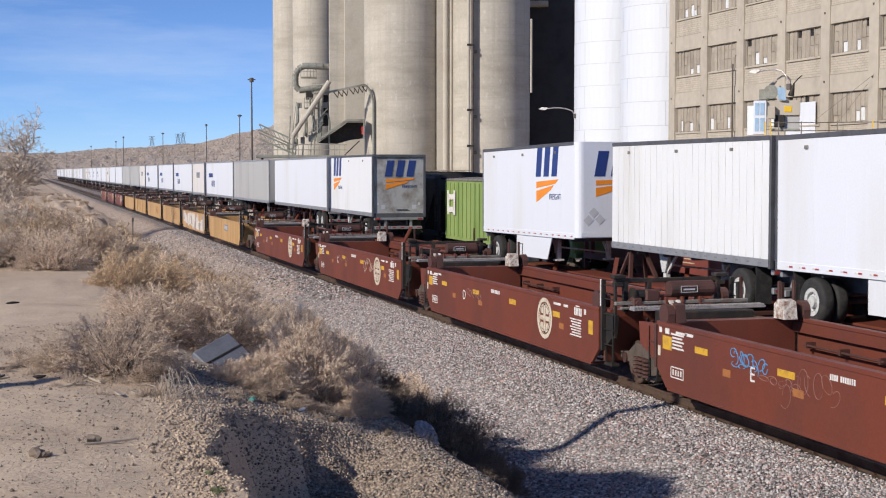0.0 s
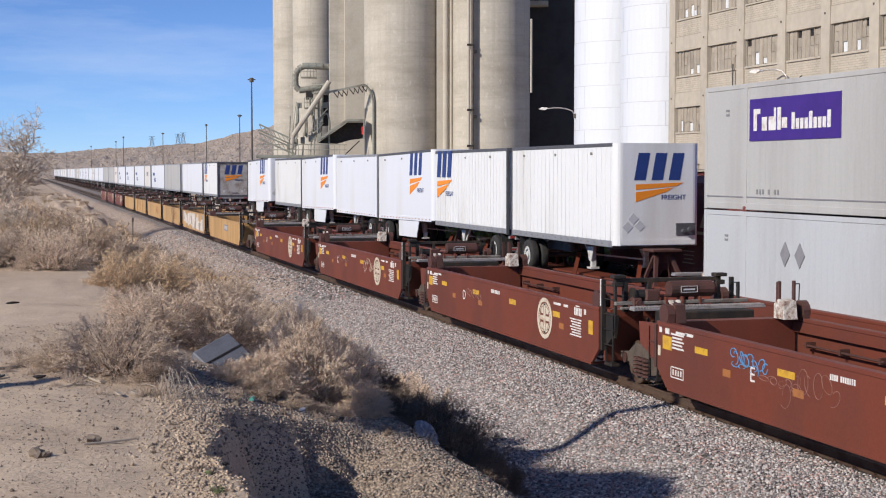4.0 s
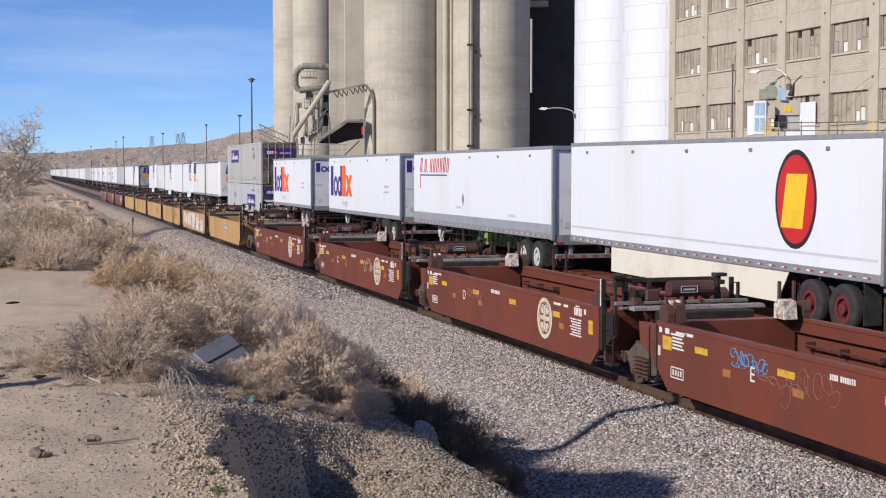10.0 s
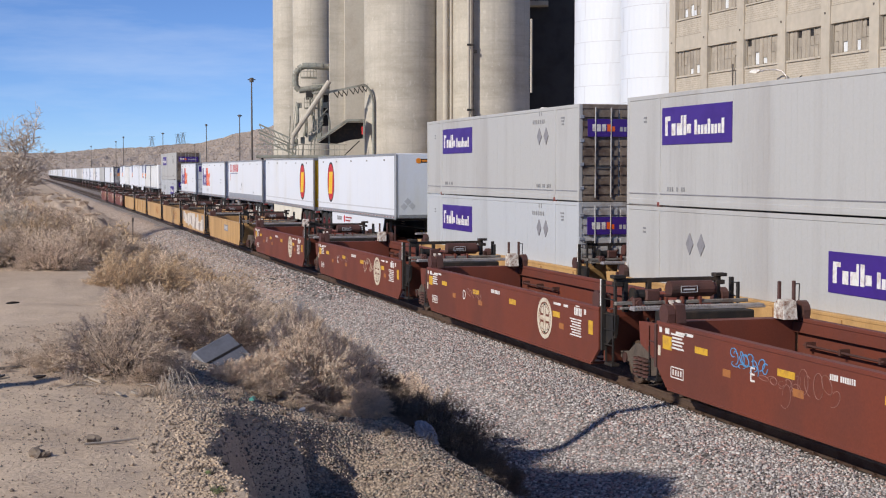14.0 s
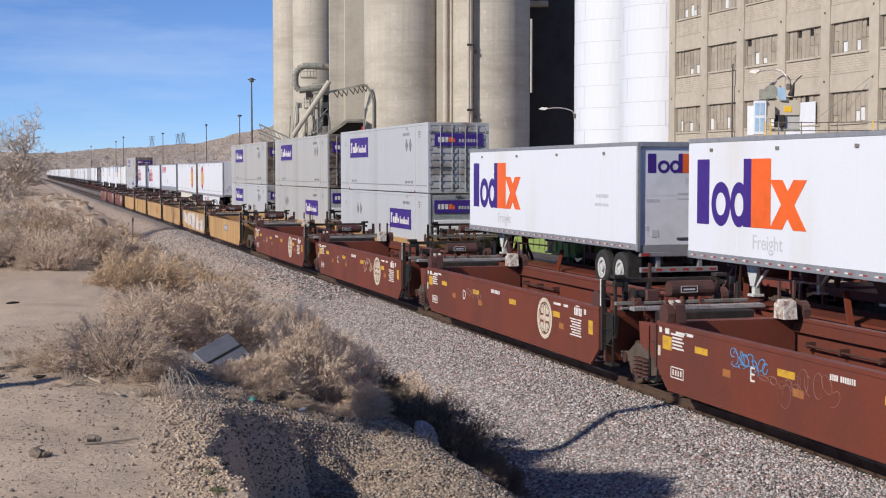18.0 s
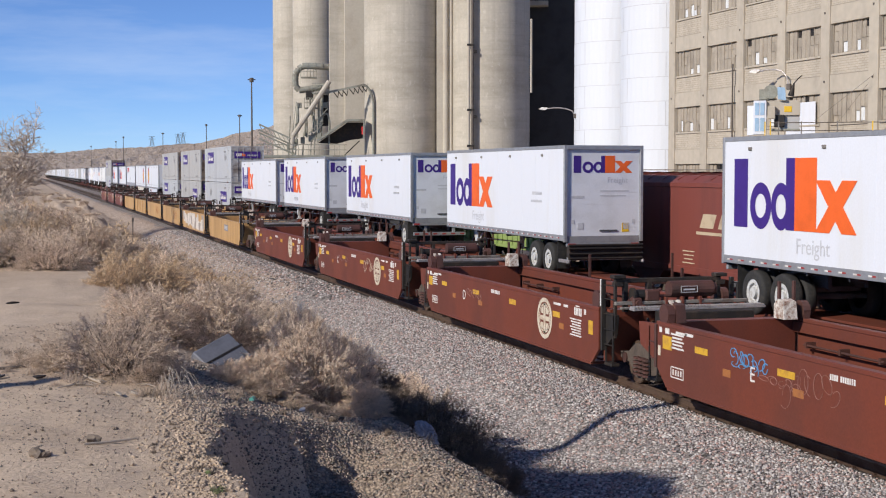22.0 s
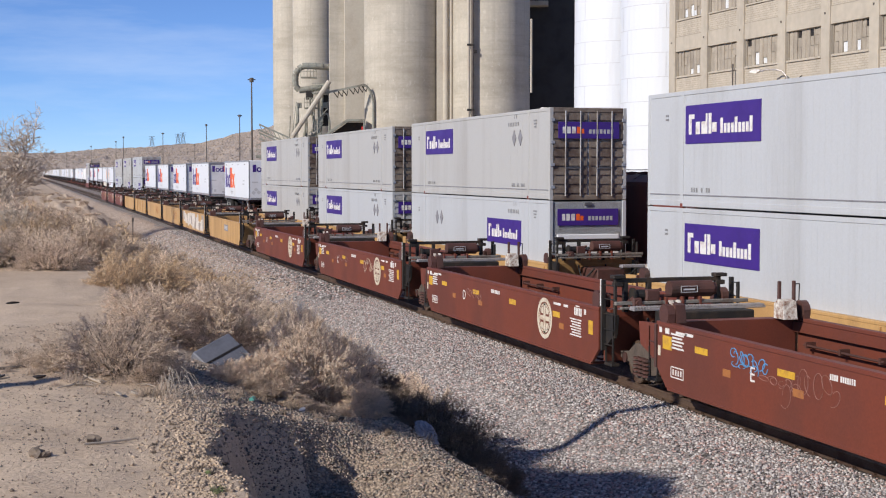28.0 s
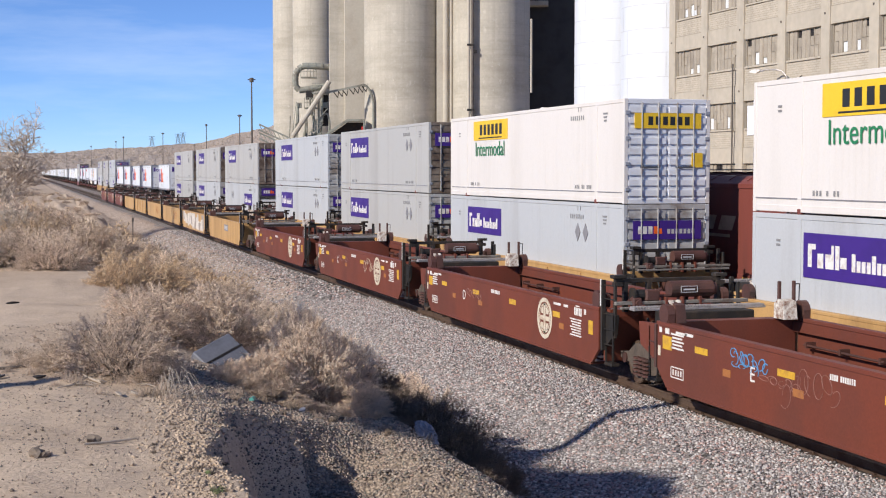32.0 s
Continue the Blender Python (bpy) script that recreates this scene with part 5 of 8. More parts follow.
def end_sign(co, z, w, hgt, y, kind="purple"):
    p = part("end_sign", Geo().box(-w / 2, w / 2, y - 0.004, y + 0.02, z - hgt / 2, z + hgt / 2), "purple" if kind == "purple" else "sign_yellow", co)
    g = Geo()
    if kind == "purple":
        for a, b in ((0.07, 0.12), (0.14, 0.20), (0.22, 0.28)):
            g.box(-w / 2 + a * w, -w / 2 + b * w, y - 0.008, y, z - 0.2 * hgt, z + 0.2 * hgt)
        part("pale_print_mark", g, "sign_white", p)
        g = Geo().box(-w / 2 + 0.30 * w, -w / 2 + 0.36 * w, y - 0.008, y, z - 0.2 * hgt, z + 0.2 * hgt).box(-w / 2 + 0.37 * w, -w / 2 + 0.42 * w, y - 0.008, y, z - 0.2 * hgt, z + 0.08 * hgt)
        part("orange_bars", g, "orange", p)
        g = Geo()
        for k in range(7):
            g.box(-w / 2 + (0.5 + 0.06 * k) * w, -w / 2 + (0.54 + 0.06 * k) * w, y - 0.008, y, z - 0.2 * hgt, z + 0.05 * hgt)
        part("wording", g, "grey_panel", p)
    else:
        for k in range(6):
            g.box(-w * 0.3 + 0.11 * w * k, -w * 0.3 + 0.11 * w * k + 0.07 * w, y - 0.008, y, z - 0.28 * hgt, z + 0.28 * hgt)
        part("black_print", g, "sign_black", p)


def container_marks(co, placards=True, along=0.0):
    x = -1.295
    rows = [(-5.15 + 0.16 * k, 2.46, 0.07, 0.13) for k in range(7)] + [(-6.75, 2.52 - 0.1 * k, 0.3 - 0.06 * k, 0.05) for k in range(3)] + [(6.95, 2.3 - 0.1 * k, 0.16, 0.05) for k in range(2)]
    rows += [(5.55 - 0.13 * k, 0.44, 0.07, 0.11) for k in range(8) if k not in (3, 5)] + [(-4.55 - 0.13 * k, 0.44, 0.07, 0.11) for k in range(10) if k not in (3, 6)]
    rows += [(-4.75, 2.75, 0.03, 0.22), (-4.95, 2.75, 0.03, 0.22)]
    bars(rows, x + 0.008, "dark_print", co, "stencil_print")
    g = Geo()
    if not placards:
        return
    for y in (-4.75 + along, -5.35 + along):
        g.prism([(y - 0.20, 2.0), (y, 1.73), (y + 0.20, 2.0), (y, 2.27)], "x", x - 0.006, x + 0.01)
    part("placard_holder", g, "grey_print", co)


def hitch_stand(car, y, s=1):
    g = Geo()
    for sx in (-1, 1):
        g.beam((sx * 0.45, y - s * 0.5, 0.95), (sx * 0.18, y, 1.95), 0.10)
        g.beam((sx * 0.45, y + s * 0.35, 0.95), (sx * 0.18, y, 1.95), 0.08)
    g.box(-0.45, 0.45, y - 0.35, y + 0.35, 1.92, 2.0, 0.02)
    part("hitch", g, "brown_dark", car, "fifth-wheel hitch stand")


def spine_car(length, hitches, wheels_at):
    car = thing("spine_car", pose(0, 0, 0), "red-brown steel spine car carrying road trailers", "spine car", "spine cars of the train")
    hl = length / 2
    g = Geo().box(-0.33, 0.33, -hl + 0.2, hl - 0.2, 0.50, 0.98, 0.02)
    g.box(-0.48, 0.48, -hl + 0.2, hl - 0.2, 0.94, 1.0, 0.01)
    part("centre_beam", g, "brown_paint", car)
    for y in wheels_at:
        for sx in (-1, 1):
            g = Geo().box(sx * 0.62, sx * 1.42, y - 1.9, y + 1.9, 0.72, 0.82, 0.02)
            g.box(sx * 1.38, sx * 1.43, y - 1.9, y + 1.9, 0.82, 0.95)
            for k in range(5):
                g.box(sx * 0.34, sx * 1.40, y - 1.8 + k * 0.9 - 0.05, y - 1.8 + k * 0.9 + 0.05, 0.58, 0.72)
            part("wheel_platform", g, "brown_paint", car)
    for y, s in hitches:
        hitch_stand(car, y, s)
    for sy in (-1, 1):
        g = Geo().box(-1.35, 1.35, sy * (hl - 0.55), sy * (hl - 0.25), 0.86, 0.96, 0.01)
        for sx in (-1, 1):
            g.box(sx * 1.28, sx * 1.34, sy * (hl - 0.5), sy * (hl - 0.44), 0.5, 1.75)
        part("end_step", g, "brown_dark", car)
    for k in range(3):
        y = -hl * 0.5 + k * hl * 0.5
        g = Geo()
        g.beam((0.3, y, 0.8), (1.3, y + 0.7, 0.78), 0.09)
        g.beam((-0.3, y, 0.8), (-1.3, y + 0.7, 0.78), 0.09)
        g.beam((-0.9, y - 0.5, 0.95), (-0.2, y + 0.8, 1.55), 0.12)
        part("brace", g, "brown_paint", car)
    add_truck(car, -hl)
    return car


def build_train():
    # proto trailers, one of each look, then copies
    white28 = "white box trailer with navy and orange emblem, on spine car"
    # navy-and-orange freight pups: (front, rear)
    def pup(front, rear, kind):
        L, c = front - rear, (front + rear) / 2
        key = kind
        if key not in protos:
            if kind == "nose":
                t = trailer(8.75, True, "white_panel", rounded=True, axles=1, dashes="red", rail="white_panel", skirt="white_panel", label=white28, trim="dark_trim")
                mark_freight(t, -1.95, 2.95, 1.12, -1.297)
                mark_freight(t, 0, 2.95, 0.85, 0.05, end=-4.377)
            elif kind == "plain":
                t = trailer(8.6, False, "old_white_panel", axles=1, dashes="dark", label="plain weathered white box trailer on a spine car", dots=True, trim="dark_trim", fluted=True)
            elif kind == "smooth":
                t = trailer(8.6, False, "white_panel", axles=1, dashes="red", rail="white_panel", label="plain white box trailer on a spine car", trim="steel_trim")
            elif kind == "mark":
                t = trailer(8.5, False, "old_white_panel", axles=1, dashes="dark", label="ribbed white box trailer with navy and orange emblem", trim="dark_trim", fluted=True)
                mark_freight(t, 2.95, 2.95, 1.12, -1.317)
            elif kind == "ribnose":
                t = trailer(8.5, True, "old_white_panel", rounded=True, axles=1, dashes="dark", label="ribbed white box trailer with emblem on its nose", trim="dark_trim", fluted=True)
                mark_freight(t, 0, 2.95, 0.85, 0.05, end=-4.252)
            else:
                t = trailer(9.0, False, "old_white_panel", "grey_door", axles=1, dashes="dark", label="weathered white box trailer with grey rear doors", trim="dark_trim")
                mark_freight(t, 2.9, 2.95, 1.05, -1.297)
                mark_freight(t, 0, 2.95, 0.85, 0.1, end=-4.535)
            protos[key] = t
            ob = t
        else:
            ob = copy_thing(protos[key], pose(0, 0, 0))
        rolls(ob, c, 0.95 if kind == "nose" else 0.91, -0.7 if kind == "nose" else 0.0)
    protos = {}
    pup(73.3, 64.26, "grey")
    pup(47.6, 38.85, "nose")
    pup(36.25, 27.7, "plain")
    pup(27.28, 18.5, "nose")
    pup(17.85, 9.27, "smooth")
    pup(8.83, 0.05, "nose")
    pup(-0.39, -8.8, "mark")
    pup(-9.5, -18.0, "ribnose")

    # courier trailers
    def courier(front, rear, nose=False, lift=False):
        L = round((front - rear) / 0.1) * 0.1
        key = ("c", 14.6 if L > 13.5 else 12.2, nose, lift)
        if key not in protos:
            t = trailer(key[1], nose, "white_panel", lift=lift, axles=1 if key[1] < 13 and not lift and not nose else 2, setback=1.35 if lift or nose else 1.15, label="clean white box trailer with purple and orange emblem", trim="steel_trim")
            hl = key[1] / 2
            mark_courier(t, hl - 0.50, 1.98, 5.15, 1.55, -1.299)
            part("word", lettering("Freight", 0.33, "pale_print"), None, t, at=pose(-1.30, hl - 3.2, 1.50) @ SIDE)
            yy = -hl - (0.012 if nose else 0.026)
            mark_courier_end(t, -0.98, 3.20, 2.0, 0.52, yy)
            part("end_word", lettering("Freight", 0.17, "pale_print"), None, t, at=pose(0.12, yy - 0.004, 2.90) @ END)
            rows = [(-hl + 1.9 + 0.1 * i, 2.55, 0.06, 0.1) for i in range(9)] + [(-hl + 1.9 + 0.1 * i, 2.3, 0.06, 0.08) for i in range(10)]
            bars(rows, -1.299, "pale_print", t, "small_print")
            g = Geo().box(-0.1, 0.85, yy - 0.004, yy, 2.62, 2.67).box(-0.1, 0.75, yy - 0.004, yy, 2.48, 2.52).box(-1.05, -0.62, yy - 0.004, yy, 2.42, 2.50)
            part("end_print", g, "pale_print", t)
            protos[key] = ob = t
        else:
            ob = copy_thing(protos[key], pose(0, 0, 0))
        rolls(ob, (front + rear) / 2, z=0.91)
    for a, b, nose, lift in ((-44.4, -56.6, False, True), (-61.6, -76.2, False, False), (-195.94, -210.55, False, False), (-213.6, -225.8, False, False), (-231.1, -243.3, False, False), (-248.6, -260.8, False, True), (-271.0, -283.2, True, False)):
        courier(a, b, nose, lift)

    # plain long trailer with red lettering bars
    t = trailer(15.95, False, "white_panel", label="long white box trailer with red bars and grey lower band", low_band="band_grey", trim="steel_trim")
    g = Geo()
    y = 7.97 - 0.95
    for k, w in enumerate((0.30, 0.07, 0.30, 0.07, 0.0, 0.33, 0.33, 0.33, 0.33, 0.33, 0.33)):
        if w > 0.1:
            # two plain leaning strokes each
            for a0 in (0.0, 0.19):
                g.prism([(y - a0, 3.2), (y - a0 - 0.09, 3.2), (y - a0 - 0.23, 3.75), (y - a0 - 0.14, 3.75)], "x", -1.303, -1.295)
        elif w:
            g.prism([(y, 3.2), (y - w, 3.2), (y - w, 3.28), (y, 3.28)], "x", -1.303, -1.295)
        y -= (w + 0.13) if w else 0.16
    part("red_bars", g, "sign_red", t, "leaning red bars")
    g = Geo().box(-1.302, -1.295, 7.97 - 4.75, 7.97 - 0.95, 3.07, 3.12)
    part("blue_line", g, "navy", t)
    part("red_stroke", Geo().box(-1.302, -1.295, 7.97 - 1.06, 7.97 - 0.98, 2.55, 3.05), "sign_red", t)
    bars([(2.0 - 0.12 * k, 1.9, 0.07, 0.1) for k in range(6)] + [(-4.0 - 0.1 * k, 1.75, 0.06, 0.1) for k in range(7)], -1.297, "pale_print", t, "small_print")
    g = Geo().prism([(1.0, 2.2), (1.15, 1.95), (1.3, 2.2), (1.15, 2.45)], "x", -1.301, -1.295)
    part("placard_holder", g, "grey_print", t)
    rolls(t, -86.5, z=0.91)

    # two long trailers with a round emblem
    for a, b, nose in ((-96.07, -112.0, False), (-113.54, -130.2, True)):
        t = trailer(a - b, nose, "white_panel", door="sign_yellow", label="long white box trailer with red and yellow oval emblem", trim="steel_trim", skirt="cream_skirt" if not nose else "white_panel", rims="rim_red", legs="dark_trim")
        hl = (a - b) / 2
        yc = (-hl + 3.15) if not nose else (hl - 3.2)
        for rx, rz, m_, dx in ((0.84, 1.06, "sign_black", 0.004), (0.75, 0.95, "sign_red", 0.008)):
            g = Geo()
            k = 32
            g.prism([(yc + rx * math.cos(2 * math.pi * i / k), 2.68 + rz * math.sin(2 * math.pi * i / k)) for i in range(k)], "x", -1.295 - dx, -1.29)
            part("oval_field", g, m_, t)
        g = Geo().prism([(yc + 0.58, 2.06), (yc - 0.30, 2.06), (yc - 0.48, 3.22), (yc + 0.36, 3.22)], "x", -1.306, -1.30)
        part("yellow_block", g, "sign_yellow", t, "leaning yellow block")
        if nose:
            for q in range(5):
                part("dark_bar", Geo().box(-1.272, -1.264, 3.55 - 0.22 * q, 3.70 - 0.22 * q, 0.74, 0.95), "dark_print", t)
            part("red_disc", Geo().cyl((-1.272, 2.0, 0.84), (-1.264, 2.0, 0.84), 0.17, 16), "sign_red", t)
            bars([(1.05, 0.92, 1.3, 0.07), (1.2, 0.76, 1.0, 0.07)], -1.265, "dull_red", t, "red_print")
            for sx in (-1, 1):
                part("corner_strip", Geo().box(sx * 1.20, sx * 1.305, -hl - 0.008, -hl + 0.22, LOW + 0.02, HIGH - 0.02, 0.02), "steel_trim", t)
        part("side_stripe", Geo().box(-1.299, -1.295, -hl + 0.1, hl - 0.1, LOW + 0.36, LOW + 0.42), "pale_print", t)
        if nose:
            part("end_badge", Geo().box(-0.35, 0.2, -hl - 0.006, -hl, 3.62, 3.80), "sign_black", t)
            part("badge_disc", Geo().cyl((-0.25, -hl, 3.71), (-0.25, -hl - 0.012, 3.71), 0.12, 12), "amber", t)
            part("badge_bar", Geo().box(-0.1, 0.15, -hl - 0.012, -hl - 0.004, 3.67, 3.75), "amber", t)
            part("end_plate", Geo().box(0.95, 1.2, -hl - 0.02, -hl, 1.9, 2.3, 0.01), "grey_door", t)
        else:
            g = Geo()
            for px, pz in ((0.0, 2.2), (-0.1, 1.7)):
                g.prism([(px - 0.5, pz), (px, pz - 0.25), (px + 0.5, pz), (px, pz + 0.25)], "y", -hl - 0.03, -hl - 0.024)
            part("end_chevrons", g, "sign_black", t)
        rolls(t, (a + b) / 2, 0.91, 0.0 if nose else 0.35)

    # stacks: (front, rear, upper skin, lower skin, lower doors, upper panel kind)
    stacks = [(-23.3, -39.45, "grey_panel", "cool_grey_panel", False, "purple", 0), (-135.2, -151.4, "grey_panel", "cool_grey_panel", True, "purple", 1), (-154.8, -171.0, "grey_panel", "grey_panel", False, "purple", 0), (-174.3, -190.4, "cool_grey_panel", "cool_grey_panel", False, "purple", 0),
              (-289.0, -305.1, "grey_panel", "grey_panel", True, "purple", 1), (-308.1, -324.3, "grey_panel", "cool_grey_panel", True, "purple", 1), (-327.5, -343.65, "grey_panel", "cool_grey_panel", False, "purple", 0), (-350.8, -366.97, "cool_grey_panel", "cool_grey_panel", True, "purple", 1),
              (-370.2, -386.4, "grey_panel", "grey_panel", True, "purple", 1), (-389.45, -405.6, "cream_panel", "cool_grey_panel", True, "yellow", 1), (-412.68, -428.83, "cream_panel", "cool_grey_panel", True, "yellow", 1)]
    boxes = {}
    def a_box(skin, doors, kind, left, door):
        key = (skin, doors, kind, left, door)
        if key in boxes:
            return copy_thing(boxes[key], pose(0, 0, 0))
        if kind == "purple":
            lab = "grey 53-foot shipping container with purple sign panels"
        else:
            lab = "cream 53-foot shipping container with yellow sign panels"
        co = box_container(skin, door, doors, lab)
        container_marks(co, kind == "purple", 0.0 if left else 9.05)
        if kind == "purple":
            side_panel_sign(co, 4.05 if left else -3.7, 2.04 if left else 1.75, 3.7 if left else 3.5, 0.94 if left else 0.84)
            end_sign(co, 2.18 if doors else 2.36, 2.05, 0.52, -8.11 if doors else -8.08)
        else:
            side_panel_sign(co, 3.4, 2.34, 3.7, 0.68, kind="yellow")
            part("word", lettering("Intermodal", 0.51, "sign_green"), None, co, at=pose(-1.303, 5.05, 1.44) @ SIDE)
            end_sign(co, 2.28, 2.0, 0.42, -8.11, "yellow")
            part("door_notice", Geo().box(0.72, 1.05, -8.12, -8.1, 1.0, 1.4), "sign_yellow", co)
        boxes[key] = co
        return co
    for i, (a, b, up, lo, lo_doors, kind, left) in enumerate(stacks):
        c = (a + b) / 2
        door = "dirty_door" if i in (1, 4, 5) or up == "grey_panel" else "grey_door"
        rolls(a_box(lo, lo_doors, "purple", left, "grey_door"), c, z=0.36)
        rolls(a_box(up, True, kind, 1, door if kind == "purple" else "trailer_door"), c, z=0.36 + 2.9)

    # well cars under the stacks
    brown_well = well_car(pose(0, 0, 0), "brown_paint", "brown_dark", 16.6, marks=False, tall=1.25, label="red-brown steel well car loaded with two containers", pitch=19.6)
    rolls(brown_well, -31.4)
    yel = None
    for a, b, *_ in stacks[1:]:
        c = (a + b) / 2
        if yel is None:
            yel = ob = well_car(pose(0, 0, 0), "yellow_paint", "brown_dark", 16.6, marks=False, ribs=True, tall=1.25, label="ochre-yellow steel well car loaded with two containers", pitch=19.6)
        else:
            ob = copy_thing(yel, pose(0, 0, 0))
        rolls(ob, c)

    # spine cars under the trailers
    pair = spine_car(18.4, [(8.4, -1), (-0.2, 1)], [2.5, -6.6])
    rolls(pair, 37.6)
    for c in (18.3, 0.1, -18.1):
        rolls(copy_thing(pair, pose(0, 0, 0)), c)
    single = spine_car(17.4, [(5.6, -1)], [-3.6, 3.4])
    rolls(single, -50.6)
    for c in (-68.9, -86.5, -104.0, -121.9, -203.2, -219.7, -237.2, -254.7, -277.1, 65.0, 82.5, 100.0, 117.4):
        rolls(copy_thing(single, pose(0, 0, 0)), c)

    # the head of the train, far down the line
    plainw = trailer(16.1, False, "white_panel", label="white box trailer on a distant spine car", detail=False)
    rolls(plainw, 82.5, z=0.91)
    grey = trailer(15.6, True, "grey_panel", label="pale grey box trailer on a distant spine car", detail=False)
    rolls(grey, 100.8, z=0.91)
    blue = trailer(16.1, False, "white_panel", label="white box trailer with small blue marks, on a distant spine car", detail=False)
    bars([(5.0, 2.9, 2.6, 0.35), (4.2, 2.2, 0.7, 0.5), (3.0, 2.2, 0.7, 0.5)], -1.297, "navy", blue, "blue_marks")
    rolls(blue, 117.4, z=0.91)
    short = trailer(8.7, False, "cream_panel", label="off-white short box trailer on a distant spine car", detail=False)
    bars([(0.0, 2.9, 2.4, 0.5)], -1.297, "grey_print", short, "grey_marks")
    rolls(short, 131.5, z=0.91)
    rnd = random.Random(5)
    y = 136.5
    while y < 640:
        pick = rnd.random()
        proto, L = (short, 8.7) if pick < 0.25 else (plainw, 16.1) if pick < 0.6 else (blue, 16.1) if pick < 0.8 else (grey, 15.6)
        rolls(copy_thing(proto, pose(0, 0, 0)), y + L / 2, z=0.91)
        y += L + rnd.uniform(0.8, 1.7)
    far = thing("spine_car", pose(0, 0, 0), "red-brown spine car far down the line", "spine car", "spine cars of the train")
    part("centre_beam", Geo().box(-0.4, 0.4, -8.5, 8.5, 0.5, 1.0, 0.02), "brown_paint", far)
    g = Geo().box(-1.4, 1.4, -6, -2.4, 0.72, 0.86).box(-1.4, 1.4, 2.4, 6, 0.72, 0.86)
    part("wheel_platform", g, "brown_dark", far)
    hitch_stand(far, 5.0, -1)
    add_truck(far, -8.6, small=False)
    rolls(far, 134.8)
    y = 152.2
    while y < 640:
        rolls(copy_thing(far, pose(0, 0, 0)), y)
        y += 17.4


build_train()


def motions():
    for ob, y, z, lean in MOVING:
        walk(ob, [(4.0 * k, pose(TRACK_2, y + travel(4.0 * k), z, lean)) for k in range(9)])

# ---- the cement works ----
def cylinder_silo(name, x, y, r, h, material, label, category, group, n=120, pours=2.3):
    ob = thing(name, pose(x, y, -0.5), label, category, group)
    ring = [(math.cos(2 * math.pi * i / n), math.sin(2 * math.pi * i / n)) for i in range(n)]
    rows = int(h / pours) + 1
    vs = [(c * r, s * r, h * j / (rows - 1)) for j in range(rows) for c, s in ring]
    fs = [(j * n + i, j * n + (i + 1) % n, (j + 1) * n + (i + 1) % n, (j + 1) * n + i) for j in range(rows - 1) for i in range(n)]
    shell = part("shell", Geo().add(vs, fs), material, ob, smooth=True)
    part("roof", Geo().cyl((0, 0, h), (0, 0, h + 0.3), r + 0.15, n), material, ob)
    return ob


def by_ray(px, dist):
    """Ground place at a bearing (degrees right of the tracks) and a range."""
    return dist * math.sin(radians(px)), dist * math.cos(radians(px))


CONCRETE = "tall weathered tan concrete storage silo"
# bearing, range, radius
for bearing, rng, r in ((15.09, 154.0, 4.22), (18.64, 152.0, 4.16), (11.57, 188.0, 3.0), (10.74, 204.0, 3.1), (10.42, 216.0, 2.1)):
    x, y = by_ray(bearing, rng)
    cylinder_silo("concrete_silo", x, y, r, 42.0, "concrete", CONCRETE, "silo", "concrete silos")


def works_walls():
    x, y = by_ray(16.90, 151.0)
    w = thing("stair_tower", pose(x, y, -0.5, 0, 0, -16.8), "narrow tan concrete tower between two silos", "tower")
    part("wall", Geo().box(-1.2, 1.2, 0.0, 4.0, 0, 42, 0.05), "concrete_warm", w)
    part("round_pilaster", Geo().cyl((-0.22, 0.0, 0), (-0.22, 0.0, 42), 0.30, 16), "concrete_warm", w)
    part("slim_pilaster", Geo().cyl((0.34, 0.05, 0), (0.34, 0.05, 42), 0.18, 12), "concrete_warm", w)
    x, y = by_ray(17.86, 147.6)
    p = thing("vertical_pipe", pose(x, y, -0.5, 0, 0, -17.9), "tall dark conveying pipe strapped to a silo", "pipe")
    part("pipe", Geo().cyl((0.10, 0, 0), (0.10, 0, 42), 0.16, 12), "pole_steel", p)
    part("pale_pipe", Geo().cyl((-0.30, 0.05, 0), (-0.30, 0.05, 42), 0.17, 12), "concrete_warm", p)
    for z in (7.2, 10.95, 17.7, 24.0, 31.0):
        part("clamp", Geo().box(-0.48, 0.28, -0.18, 0.6, z, z + 0.22, 0.02), "black_steel", p)
        part("bracket", Geo().box(0.26, 0.52, -0.1, 0.3, z - 0.75, z - 0.45, 0.02), "black_steel", p)
    # square piers between the far cylinders and the large one
    x, y = by_ray(12.82, 166.0)
    w = thing("concrete_pier", pose(x, y, -0.5, 0, 0, -12.8), "square tan concrete pier beside a silo", "pier")
    part("wall", Geo().box(-2.08, 2.1, 0.5, 6, 0, 42, 0.06), "concrete", w)
    part("pilaster", Geo().box(-0.28, 2.1, 0.0, 0.5, 0, 42, 0.06), "concrete_warm", w)
    # wall between the silos and the white bins, its shade put in as near-black
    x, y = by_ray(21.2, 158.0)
    w = thing("dark_shed", pose(x, y, -0.5, 0, 0, -21), "tall wall in the gap between silos, its shade put into near-black colour", "building")
    part("wall", Geo().box(-4.2, 5.0, 0, 6, 0, 44, 0.05), "dark_paint_and_shade", w)
    part("edge_pipe", Geo().cyl((-2.45, -9.0, 12.9), (-2.45, -9.0, 20.6), 0.11, 8), "concrete", w)
    part("pipe_stay", Geo().cyl((-2.45, -9.0, 13.8), (-2.45, 0.1, 13.8), 0.05, 6), "pole_steel", w)
    part("roof_ledge", Geo().box(-2.9, -0.7, -1.6, 0.0, 22.85, 23.4, 0.05), "concrete", w)


works_walls()

